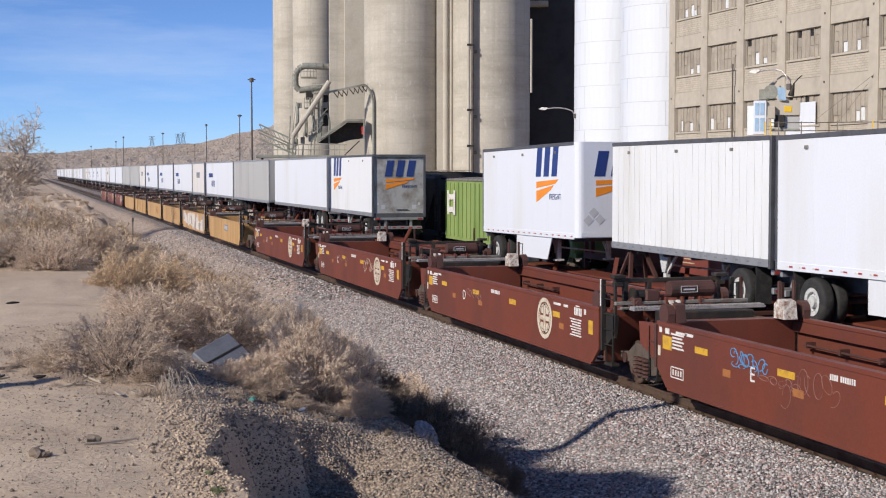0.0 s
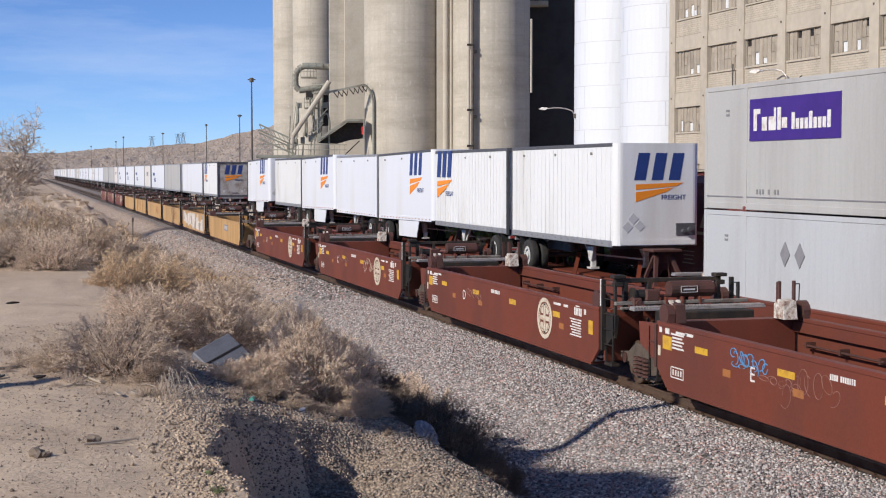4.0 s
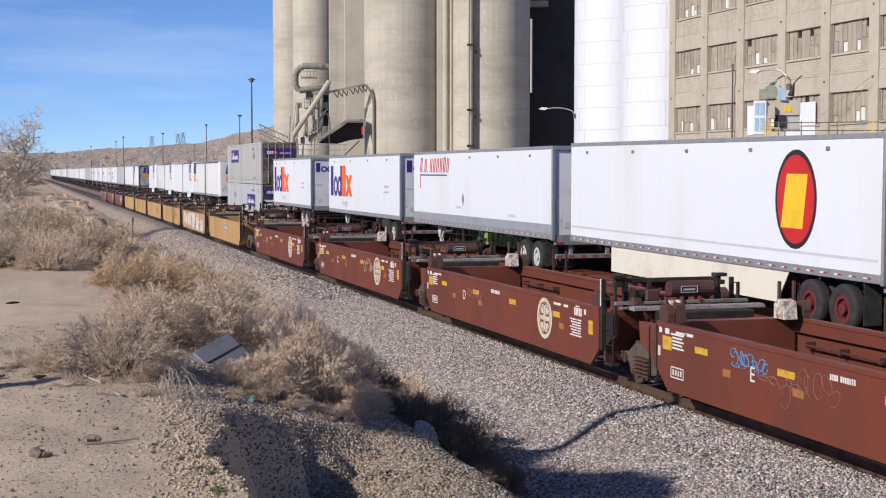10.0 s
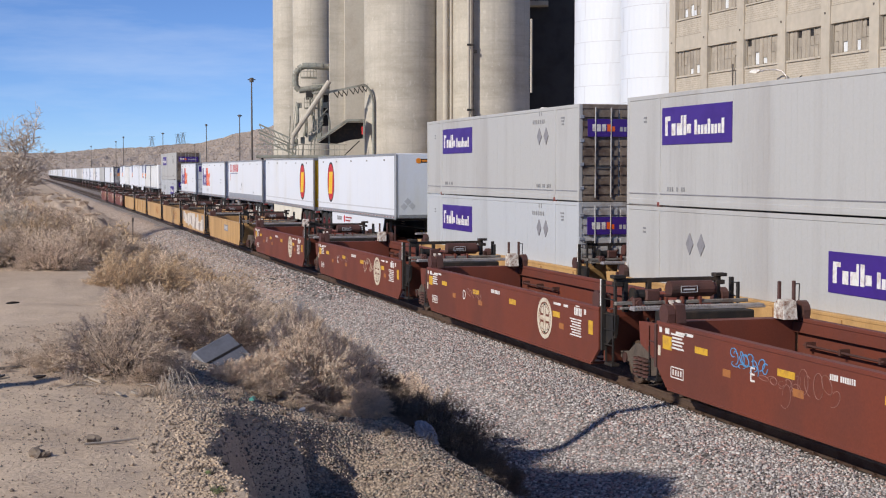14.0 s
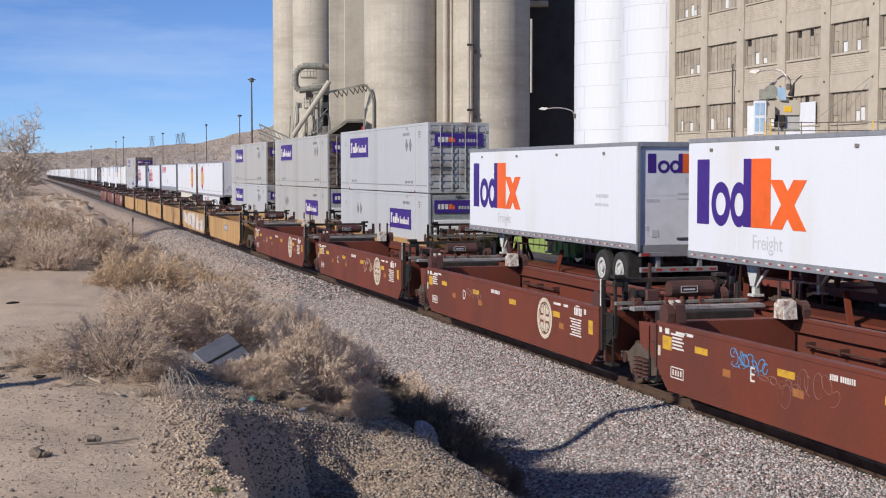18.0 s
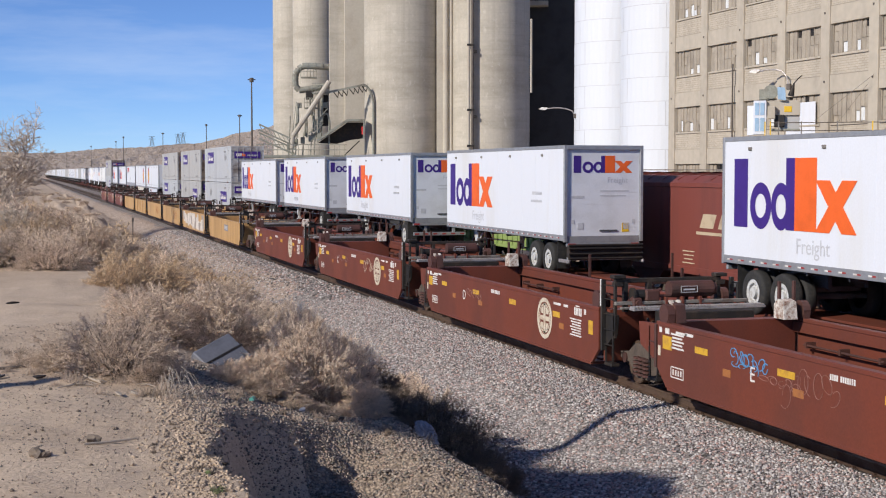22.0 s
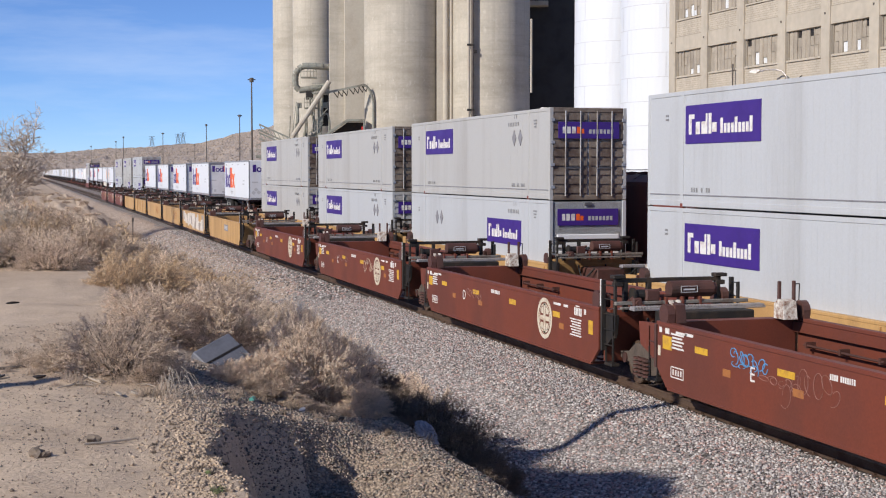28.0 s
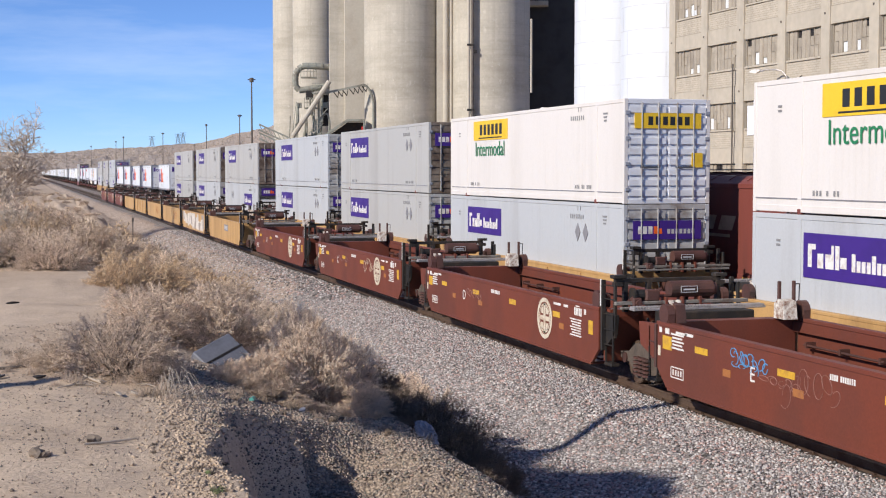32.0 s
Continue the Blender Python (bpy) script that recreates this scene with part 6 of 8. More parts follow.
# white bolted steel bins
def white_bin(bearing, rng, r, turn):
    x, y = by_ray(bearing, rng)
    ob = thing("white_steel_bin", pose(x, y, -0.4), "tall white bolted steel storage bin", "storage bin", "white bins")
    n = 36
    course = 1.68
    for k in range(19):
        z = 4.4 + k * course
        cells = 6
        off = (k % 2) * 0.18 + turn
        for c in range(cells):
            a0, a1 = (c + off) / cells * 2 * math.pi, (c + off + 1) / cells * 2 * math.pi - 0.012
            if not 2.2 < (a0 + a1) / 2 % 6.283 < 6.1:
                continue
            m_ = 9
            vs = []
            for i in range(m_):
                a = a0 + (a1 - a0) * i / (m_ - 1)
                vs += [(r * math.cos(a), r * math.sin(a), z), (r * math.cos(a), r * math.sin(a), z + course - 0.042)]
            part("plate", Geo().add(vs, [(2 * i, 2 * i + 2, 2 * i + 3, 2 * i + 1) for i in range(m_ - 1)]), "white_silo", ob)
    part("lining", Geo().cyl((0, 0, 4.4), (0, 0, 35.3), r - 0.012, 72), "pale_print", ob)
    g = Geo().cyl((0, 0, 4.1), (0, 0, 4.4), r + 0.12, 36)
    part("base_ring", g, "white_silo", ob)
    for i in range(8):
        a = 2 * math.pi * i / 8
        g = Geo().box(r * 0.92 * math.cos(a) - 0.1, r * 0.92 * math.cos(a) + 0.1, r * 0.92 * math.sin(a) - 0.1, r * 0.92 * math.sin(a) + 0.1, 0, 4.15)
        part("leg", g, "dark_paint_and_shade", ob)
    return ob


white_bin(23.92, 112.0, 3.75, 0.1)
white_bin(26.01, 103.0, 3.9, -0.08)


# ---- the works building with boarded windows ----
def works_building():
    X0, base = 42.0, -0.5
    bl = tagged(new("works_building"), "old tan concrete works building with boarded windows", "building")
    bl.matrix_basis = pose(X0, 0, base)
    cols = [86.4, 81.8, 77.1, 72.25, 67.65, 63.1, 58.6]
    floors = [8.35 - 3.75 - 3.75, 8.35 - 3.75, 8.35, 12.05, 15.8, 19.5, 23.2]
    top = 24.0
    part("core_wall", Geo().box(0.45, 14, cols[-1], cols[0] + 0.3, 0, top), "wall_tan", bl)
    for y in cols:
        part("column", Geo().box(-0.10, 0.5, y - 0.42, y + 0.42, 0, top, 0.03), "wall_tan", bl)
        g = Geo()
        for zt in floors[2:5]:
            g.cyl((-0.13, y, zt + 0.65 - base), (-0.09, y, zt + 0.65 - base), 0.065, 8)
        part("tie_plate", g, "pole_steel", bl)
    rnd = random.Random(3)
    part("parapet", Geo().box(-0.15, 0.5, cols[-1], cols[0], top - 1.2, top, 0.03), "wall_tan", bl)
    for zt in floors:
        z = zt - base
        for a, b in zip(cols[1:], cols):
            # beam above the window and brick apron under it
            y0, y1 = a + 0.42, b - 0.42
            part("beam", Geo().box(-0.02, 0.46, y0, y1, z + 0.02, z + 1.05, 0.02), "wall_tan", bl)
            hgt = 1.62
            part("cast_joint", Geo().box(-0.028, 0.0, y0, y1, z + 0.98, z + 1.02), "board_tan", bl)
            part("apron", Geo().box(0.03, 0.46, y0, y1, z + 1.05, z + 3.75 - hgt - 0.02, 0.01), "brick_tan", bl)
            part("sill", Geo().box(-0.05, 0.3, y0 + 0.1, y1 - 0.1, z - hgt - 0.10, z - hgt, 0.01), "wall_tan", bl)
            if zt < 3 or zt > 17:
                continue
            wd = part("window", Geo().box(0.20, 0.30, y0 + 0.02, y1 - 0.02, z - hgt, z + 0.03), "board_tan", bl)
            k = 8
            cell = (y1 - y0 - 0.3) / k
            def piece(name, material, *box_):
                part(name, Geo().box(*box_), material, wd)
            for i in range(k):
                ya = y0 + 0.15 + i * cell
                zs = z - hgt + 0.05
                tall = hgt - 0.08
                q = rnd.random()
                if q < 0.35:
                    piece("board", "board_tan", 0.13, 0.20, ya + 0.02, ya + cell - 0.02, zs, zs + tall)
                elif q < 0.75:
                    cut = rnd.choice((0.25, 0.38, 0.5))
                    piece("board", "board_tan", 0.13, 0.20, ya + 0.02, ya + cell - 0.02, zs + cut * tall, zs + tall)
                    pale = rnd.random() < 0.7
                    piece("pane" if pale else "board", "pane_white" if pale else "board_tan", 0.16, 0.203, ya + 0.04, ya + cell - 0.04, zs + 0.03, zs + cut * tall * 0.92)
                else:
                    piece("board", "board_tan", 0.13, 0.20, ya + 0.02, ya + cell - 0.02, zs, zs + tall * 0.4)
                    piece("board", "board_tan", 0.145, 0.20, ya + 0.02, ya + cell - 0.02, zs + tall * 0.42, zs + tall * 0.75)
                    gone = rnd.random() < 0.25
                    piece("broken_pane" if gone else "board", "black_steel" if gone else "board_tan", 0.16, 0.203, ya + 0.03, ya + cell - 0.03, zs + tall * 0.77, zs + tall)
            for i in range(5):
                yy = y0 + 0.08 + (y1 - y0 - 0.16) * i / 4
                part("mullion", Geo().box(0.10, 0.18, yy - 0.025, yy + 0.025, z - hgt, z + 0.02), "board_tan", wd)
    # rainwater pipes
    for y in (77.75,):
        part("drainpipe", Geo().cyl((-0.2, y, 0), (-0.2, y, 11.2), 0.05, 8), "pole_steel", bl)
    # pale patched bay at ground-storey level
    part("render_patch", Geo().box(-0.02, 0.03, cols[4] + 1.0, cols[3] - 0.5, 5.5, 8.5, 0.02), "white_panel", bl)


works_building()


# ---- street lamps, light masts, far pylons ----
def wall_lamp(x, y, z, reach, turn, drop):
    ob = thing("street_lamp", pose(x, y, z, 0, 0, turn), "grey street lamp on a curved arm fixed to a wall", "street lamp", "street lamps")
    pts = [(0, 0, -drop), (-reach * 0.08, 0, -drop * 0.4), (-reach * 0.25, 0, -0.06), (-reach * 0.5, 0, 0.05), (-reach * 0.8, 0, 0.06), (-reach, 0, 0)]
    part("arm", Geo().tube(pts, 0.045), "galvanised", ob)
    part("lamp_head", Geo().prism([(-reach - 0.75, -0.04), (-reach - 0.55, 0.10), (-reach - 0.1, 0.09), (-reach, 0.02), (-reach - 0.3, -0.12)], "y", -0.14, 0.14), "sign_white", ob)
    part("wall_plate", Geo().box(-0.1, 0.15, -0.1, 0.1, -drop - 0.25, -drop + 0.1, 0.02), "pole_steel", ob)


x, y = by_ray(22.02, 111.0)
wall_lamp(x, y, 9.05, 2.05, -22, 0.5)
wall_lamp(41.75, 71.1, 9.9, 1.75, -60, 0.9)


def light_mast(slope, y, h):
    ob = thing("light_mast", pose(slope * y, y, -0.4), "tall slim steel floodlight mast", "light mast", "light masts")
    part("pole", Geo().cyl((0, 0, 0), (0, 0, h), 0.14, 10, 0.08), "pole_steel", ob)
    part("lamp_ring", Geo().cyl((0, 0, h - 0.5), (0, 0, h), 0.24, 12).box(-0.45, 0.45, -0.08, 0.08, h - 0.26, h - 0.15), "pole_steel", ob)


for slope, rise, y in ((0.1584, 0.0661, 165), (0.1497, 0.0401, 268), (0.1262, 0.0331, 325), (0.096, 0.0269, 400), (0.069, 0.024, 448), (0.064, 0.0208, 510), (0.0473, 0.0176, 610), (0.118, 0.019, 560), (0.031, 0.0135, 760)):
    light_mast(slope, y, 4.55 + rise * y)


def pylon(slope, y, h, base):
    ob = thing("power_pylon", pose(slope * y, y, base), "distant steel lattice power pylon", "pylon", "power pylons")
    g = Geo()
    for sx in (-1, 1):
        for sy in (-1, 1):
            g.cyl((sx * 4, sy * 4, 0), (sx * 0.8, sy * 0.8, h), 0.22, 5)
    for k in range(5):
        z0, z1 = h * k / 5, h * (k + 1) / 5
        w0, w1 = 4 - 3.2 * k / 5, 4 - 3.2 * (k + 1) / 5
        for sy in (-1, 1):
            g.cyl((-w0, sy * w0, z0), (w1, sy * w1, z1), 0.15, 4)
            g.cyl((w0, sy * w0, z0), (-w1, sy * w1, z1), 0.15, 4)
    part("lattice", g, "pole_steel", ob)
    g = Geo()
    for z in (0.72, 0.86, 1.0):
        g.box(-5.5, 5.5, -0.2, 0.2, h * z - 0.2, h * z + 0.2)
    part("cross_arms", g, "pole_steel", ob)




# ---- rocky ridge ----
def ridge_height(s):
    """Rise of the skyline at the bearing slope s = x / y, as a slope."""
    return 0.0128 + 0.0062 * smooth(0.02, 0.12, s) + 0.0085 * smooth(0.115, 0.155, s) + 0.008 * smooth(0.15, 0.19, s) + 0.016 * smooth(0.19, 0.30, s)


def ridge_z(s, u):
    z = -3 + (4.1 + ridge_height(s) * 2500 + 3) * (u ** 0.8)
    return z + (3.5 * noise.noise((s * 30, u * 4, 1)) + 2.4 * noise.noise((s * 120, u * 14, 3)) + 1.3 * noise.noise((s * 330, u * 32, 5))) * min(1, u * 3)


def make_ridge():
    cols_, rows_ = 420, 40
    v, f = [], []
    for j in range(rows_):
        u = j / (rows_ - 1)
        y = 1250 + 1250 * u
        for i in range(cols_):
            s = -0.30 + 0.85 * i / (cols_ - 1)
            v.append((s * y, y, ridge_z(s, u)))
    for j in range(rows_ - 1):
        for i in range(cols_ - 1):
            k = j * cols_ + i
            f.append((k, k + 1, k + cols_ + 1, k + cols_))
    me = bpy.data.meshes.new("rocky_ridge")
    me.from_pydata(v, [], f)
    me.materials.append(MATS["rock_hill"])
    tagged(new("rocky_ridge", me), "low tan rocky desert ridge on the skyline", "hill", kind="structure")
    rnd = random.Random(11)
    for name, n, lo, hi, high, material, label in (("boulders", 13000, 0.5, 1.5, 0.7, "boulder", "scattered pale boulders on the ridge"), ("ridge_scrub", 5000, 0.6, 1.6, 0.55, "ridge_scrub", "dark desert scrub scattered over the ridge")):
        g = Geo()
        for k in range(n):
            u = rnd.random() ** 0.7 * 0.985
            s = rnd.uniform(-0.05, 0.24)
            y = 1250 + 1250 * u
            r = rnd.uniform(lo, hi)
            p = (s * y, y, ridge_z(s, u))
            a = rnd.random() * 6.28
            pts = [(p[0] + r * 1.3 * math.cos(a + q * 1.571) * rnd.uniform(0.7, 1.2), p[1] + r * math.sin(a + q * 1.571), p[2] - 0.8) for q in range(4)]
            tops = [(p[0] + r * 0.7 * math.cos(a + q * 1.571) * rnd.uniform(0.5, 1.1), p[1] + r * 0.6 * math.sin(a + q * 1.571), p[2] + r * high * rnd.uniform(0.5, 1.1)) for q in range(4)]
            g.add(pts + tops, [(0, 1, 5, 4), (1, 2, 6, 5), (2, 3, 7, 6), (3, 0, 4, 7), (4, 5, 6, 7)])
        tagged(new(name, g.mesh(name, material)), label, "scrub" if "scrub" in name else "boulders", kind="stuff")


make_ridge()
for slope, h in ((0.0885, 19), (0.110, 20), (0.1065, 19)):
    u = 0.96
    pylon(slope, 1250 + 1250 * u, h, ridge_z(slope, u) - 0.5)


# ---- cars standing on the third track ----
def covered_hopper(yc, length, paint, label):
    car = thing("covered_hopper", pose(TRACK_3, yc, 0), label, "hopper car", "standing freight cars")
    hl, hw = length / 2, 1.56
    for sx in (-1, 1):
        g = Geo().prism([(-hl + 1.0, 3.80), (hl - 1.0, 3.80), (hl - 1.0, 3.2), (hl - 2.9, 1.15), (-hl + 2.9, 1.15), (-hl + 1.0, 3.2)], "x", sx * hw, sx * (hw - 0.06))
        side = part("side_sheet", g, paint, car)
        part("top_chord", Geo().box(sx * (hw - 0.1), sx * (hw + 0.03), -hl + 1.0, hl - 1.0, 3.67, 3.81, 0.01), paint, side)
        part("side_sill", Geo().box(sx * (hw - 0.2), sx * (hw + 0.02), -hl + 0.3, hl - 0.3, 1.02, 1.24, 0.01), paint, side)
        part("reflective_strip", Geo().box(sx * (hw + 0.021), sx * (hw + 0.026), -hl + 3.0, -hl + 3.45, 1.06, 1.16), "sign_yellow", side)
    g = Geo().prism([(-hw, 3.81), (hw, 3.81), (hw - 0.35, 4.02), (0, 4.10), (-hw + 0.35, 4.02)], "y", -hl + 1.0, hl - 1.0)
    part("roof", g, paint, car)
    g = Geo()
    for k in range(int(length / 1.1)):
        y = -hl + 1.3 + k * 1.1
        g.prism([(-hw + 0.1, 3.90), (-hw + 0.38, 4.05), (0, 4.15), (hw - 0.38, 4.05), (hw - 0.1, 3.90)], "y", y - 0.05, y + 0.05)
    part("roof_ribs", g, paint, car)
    part("running_board", Geo().box(-0.5, 0.5, -hl + 0.8, hl - 0.8, 4.19, 4.22, 0.005), "worn_grey", car)
    for sy in (-1, 1):
        g = Geo().prism([(sy * (hl - 1.0), 3.75), (sy * (hl - 1.0), 3.2), (sy * (hl - 2.9), 1.2), (sy * (hl - 3.0), 1.2), (sy * (hl - 1.2), 3.2), (sy * (hl - 1.2), 3.75)], "x", -hw + 0.06, hw - 0.06)
        part("slope_sheet", g, paint, car)
        for sx in (-1, 1):
            g = Geo().box(sx * (hw - 0.14), sx * hw, sy * (hl - 0.42), sy * (hl - 0.30), 0.7, 3.9, 0.01)
            g.box(sx * (hw - 0.14), sx * hw, sy * (hl - 0.98), sy * (hl - 0.88), 0.9, 3.9, 0.01)
            for k in range(8):
                z = 0.9 + k * 0.42
                g.cyl((sx * (hw - 0.03), sy * (hl - 0.36), z), (sx * (hw - 0.03), sy * (hl - 0.92), z), 0.014, 6)
            part("end_ladder", g, paint, car)
        part("end_platform", Geo().box(-hw + 0.1, hw - 0.1, sy * (hl - 1.6), sy * (hl - 0.2), 1.0, 1.12, 0.01).box(-0.3, 0.3, sy * (hl - 0.3), sy * (hl + 0.35), 0.75, 1.05, 0.02), paint, car)
        add_truck(car, sy * (hl - 1.9))
    for k in range(3):
        y = (k - 1) * length * 0.22
        g = Geo()
        g.prism([(y - 1.6, 1.2), (y + 1.6, 1.2), (y + 0.5, 0.4), (y - 0.5, 0.4)], "x", -0.9, 0.9)
        part("hopper_bay", g, paint, car)
    # plain tan emblem blocks over a slim bar, and small stencil lines low on the sheet
    for k in range(2):
        y = -1.85 - 1.15 * k
        g = Geo().prism([(y, 2.88), (y - 0.85, 2.88), (y - 0.62, 2.46), (y + 0.23, 2.46)], "x", -hw - 0.006, -hw)
        part("tan_emblem", g, "worn_tan", car, "plain tan emblem block")
    bars([(-2.45, 2.30, 2.1, 0.09)], -hw, "worn_tan", car, "emblem_bar", "slim tan bar")
    bars([(-0.9, 1.72 - 0.12 * k, 0.8 - 0.12 * (k % 3), 0.035) for k in range(4)], -hw, "worn_tan", car, "stencil_lines")
    return car


def box_car(yc, length, paint, label):
    car = thing("box_car", pose(TRACK_3, yc, 0), label, "boxcar", "standing freight cars")
    hl, hw = length / 2, 1.5
    part("body", Geo().box(-hw, hw, -hl, hl, 1.0, 3.72, 0.03), paint, car)
    k = int(length / 0.62)
    for i in range(k + 1):
        y = -hl + 0.1 + (length - 0.2) * i / k
        part("side_rib", Geo().box(-hw - 0.06, -hw, y - 0.05, y + 0.05, 1.1, 3.62, 0.01), paint, car)
    part("roof", Geo().prism([(-hw - 0.05, 3.72), (hw + 0.05, 3.72), (hw, 3.80), (0, 3.88), (-hw, 3.80)], "y", -hl, hl), "worn_grey", car)
    part("sill", Geo().box(-hw - 0.02, hw + 0.02, -hl, hl, 0.95, 1.12, 0.01), paint, car)
    g = Geo()
    for y in (-hl + 0.15, -hl + 0.6):
        g.box(-hw - 0.1, -hw - 0.06, y, y + 0.05, 0.8, 3.75)
    for q in range(8):
        g.cyl((-hw - 0.08, -hl + 0.15, 1.0 + q * 0.4), (-hw - 0.08, -hl + 0.65, 1.0 + q * 0.4), 0.014, 6)
    part("ladder", g, paint, car)
    for sy in (-1, 1):
        add_truck(car, sy * (hl - 2.0))
    return car


HOPPER = "red-brown covered hopper car standing on the far track"
for yc in (8.2, 24.1, 39.9):
    covered_hopper(yc, 15.5, "hopper_red", HOPPER)
gc = box_car(56.5, 16.6, "green_paint", "bright green ribbed boxcar standing on the far track")
bars([(7.75, 2.68, 0.28, 1.15), (6.75, 2.68, 0.28, 1.15), (7.25, 2.95, 0.7, 0.26), (7.25, 2.35, 0.7, 0.26)], -1.565, "sign_white", gc, "white_emblem", "white block emblem")
covered_hopper(73.4, 15.6, "dark_paint_and_shade", "dark grey covered hopper car standing on the far track")
for yc in (89.5, 105.5, 121.5):
    covered_hopper(yc, 15.6, "hopper_red", HOPPER)


# ---- brush ----
def brush_mesh(seed, r, h, leaf, clumps=66, sprigs=14, bits=20, size=1.0, stem="twig", reach=1.0, upright=0.35, share=9):
    """Stems and the clumps of leafy sprigs on them, as two meshes: a lumpy shell round a shaded, open middle."""
    rnd = random.Random(seed)
    sets = {stem: ([], []), leaf: ([], [])}

    def quad(a, b, w, slot):
        v, f = sets[slot]
        s = (b - a).cross(Vector((rnd.uniform(-1, 1), rnd.uniform(-1, 1), rnd.uniform(-1, 1)))).normalized() * w
        k = len(v)
        v.extend([tuple(a - s), tuple(a + s), tuple(b + s * 0.5), tuple(b - s * 0.5)])
        f.append((k, k + 1, k + 2, k + 3))

    def ball():
        return Vector((rnd.gauss(0, 1), rnd.gauss(0, 1), rnd.gauss(0, 1)))

    for i in range(clumps):
        up = min(0.98, max(0.02, (i + 0.5) / clumps + rnd.uniform(-0.06, 0.06)))
        a = i * 2.39996 + rnd.uniform(-0.25, 0.25)
        flat = math.sqrt(1 - up * up)
        way = Vector((flat * math.cos(a), flat * math.sin(a), up))
        swell = 0.76 + 0.5 * noise.noise(way * 1.9 + Vector((seed * 3.1, 0, 0))) - (0.3 if i % 5 == 0 else 0.0)
        c = Vector((way.x * r * swell, way.y * r * swell, h * (0.10 + 0.82 * up * swell)))
        axis = (way + Vector((0, 0, upright))).normalized()
        q = rnd.uniform(0.15, 0.26) * r
        root = Vector((rnd.uniform(-0.15, 0.15) * r, rnd.uniform(-0.15, 0.15) * r, -0.06))
        fork = root.lerp(c, 0.55) + ball() * 0.05 * r
        base = c - axis * q * 0.7
        quad(root, fork, 0.012, stem)
        quad(fork, base, 0.009, stem)
        for k in range(sprigs):
            d = (axis + ball() * 0.5).normalized()
            start = base + ball() * q * 0.22
            tip = start + d * q * rnd.uniform(0.9, 1.7) * reach
            start.z, tip.z = max(0.02, start.z), max(0.03, tip.z)
            quad(base, start, 0.004, stem)
            quad(start, tip, 0.0035, leaf)
            for m_ in range(int(bits * rnd.uniform(0.6, 1.4))):
                p = start.lerp(tip, 0.1 + 0.9 * rnd.random() ** 0.8) + ball() * 0.012 * size
                p.z = max(0.02, p.z)
                e_ = (d * 0.55 + ball() * 0.6).normalized()
                quad(p, p + e_ * rnd.uniform(0.022, 0.055) * size, rnd.uniform(0.0026, 0.0054) * size, leaf if m_ % share else stem)
    out = []
    for nm, key in (("twig_mass", stem), ("foliage", leaf)):
        me = bpy.data.meshes.new(nm)
        me.from_pydata(sets[key][0], [], sets[key][1])
        me.materials.append(MATS[key])
        out.append(me)
    return out


def brush_joined(pair):
    """The same two meshes as one, for scrub far down the line."""
    bm = bmesh.new()
    for me in pair:
        bm.from_mesh(me)
    me = bpy.data.meshes.new("scrub")
    n0 = len(pair[0].polygons)
    bm.to_mesh(me)
    bm.free()
    me.materials.append(pair[0].materials[0])
    me.materials.append(pair[1].materials[0])
    me.polygons.foreach_set("material_index", [0] * n0 + [1] * (len(me.polygons) - n0))
    return me


BRUSH = [brush_mesh(1, 1.0, 1.45, "leaf_dry", 92, 17, 26), brush_mesh(2, 1.0, 0.85, "leaf_gold", 90, 14, 22, 1.05, "twig", 0.9, 0.35, 6), brush_mesh(3, 1.0, 1.45, "leaf_grey", 96, 14, 18, 0.9, "twig_brown", 1.1, 0.5, 8), brush_mesh(4, 1.0, 1.45, "leaf_dry", 70, 15, 24, 1.0, "twig", 1.2),
         brush_joined(brush_mesh(5, 1.0, 0.8, "leaf_dry", 48, 8, 16, 1.4, "twig", 0.9, 0.35, 3)), brush_joined(brush_mesh(6, 1.0, 0.8, "leaf_grey", 48, 8, 15, 1.4, "twig", 0.9, 0.35, 3)), brush_joined(brush_mesh(7, 1.0, 0.75, "leaf_gold", 48, 8, 16, 1.4, "twig", 0.9, 0.35, 3)),
         # ditch shrub: ordinary tan brush with its shade put into the colour
         brush_mesh(8, 1.0, 1.45, "leaf_weed_and_shade", 88, 17, 24, 1.0, "twig_weed_and_shade", 1.2)]
BRUSH_LABEL = ("dense dry tan desert shrub on sandy dirt", "dry golden-brown desert shrub on sandy dirt", "twiggy grey-tan desert shrub, nearly bare", "dry tan shrub with fine bare twigs", "low dry tan scrub beside the tracks", "low dry grey scrub beside the tracks", "low golden dry scrub beside the tracks", "bare twiggy shrub in the ditch, its shade put into a dark colour")


def shrub(x, y, size, kind, tall=1.0):
    rnd = random.Random(int(x * 97 + y * 31))
    tall = tall / 1.45 if kind in (0, 2, 3, 7) else tall
    m = Matrix.LocRotScale((x, y, ground_z(x, y) - 0.03), Euler((0, 0, rnd.uniform(0, 6.28))), (size * rnd.uniform(0.9, 1.1), size * rnd.uniform(0.9, 1.1), size * tall))
    if kind in (4, 5, 6):
        ob = new("desert_shrub", BRUSH[kind])
        ob.matrix_basis = m
        return tagged(ob, BRUSH_LABEL[kind], "shrub", "desert shrubs")
    ob = thing("desert_shrub", m, BRUSH_LABEL[kind], "shrub", "desert shrubs")
    for me, nm in zip(BRUSH[kind], ("twig_mass", "foliage")):
        bit = tagged(new(nm, me), kind="stuff")
        bit.parent = ob
    return ob


# ---- conveying plant in front of the silos ----
def plant_place(u, v, d=0.0):
    """Local place on the plant's upright plane from steps across and up, each 0.0602 m, and a depth."""
    return (u * 0.0602, d, v * 0.0602 + 4.65)


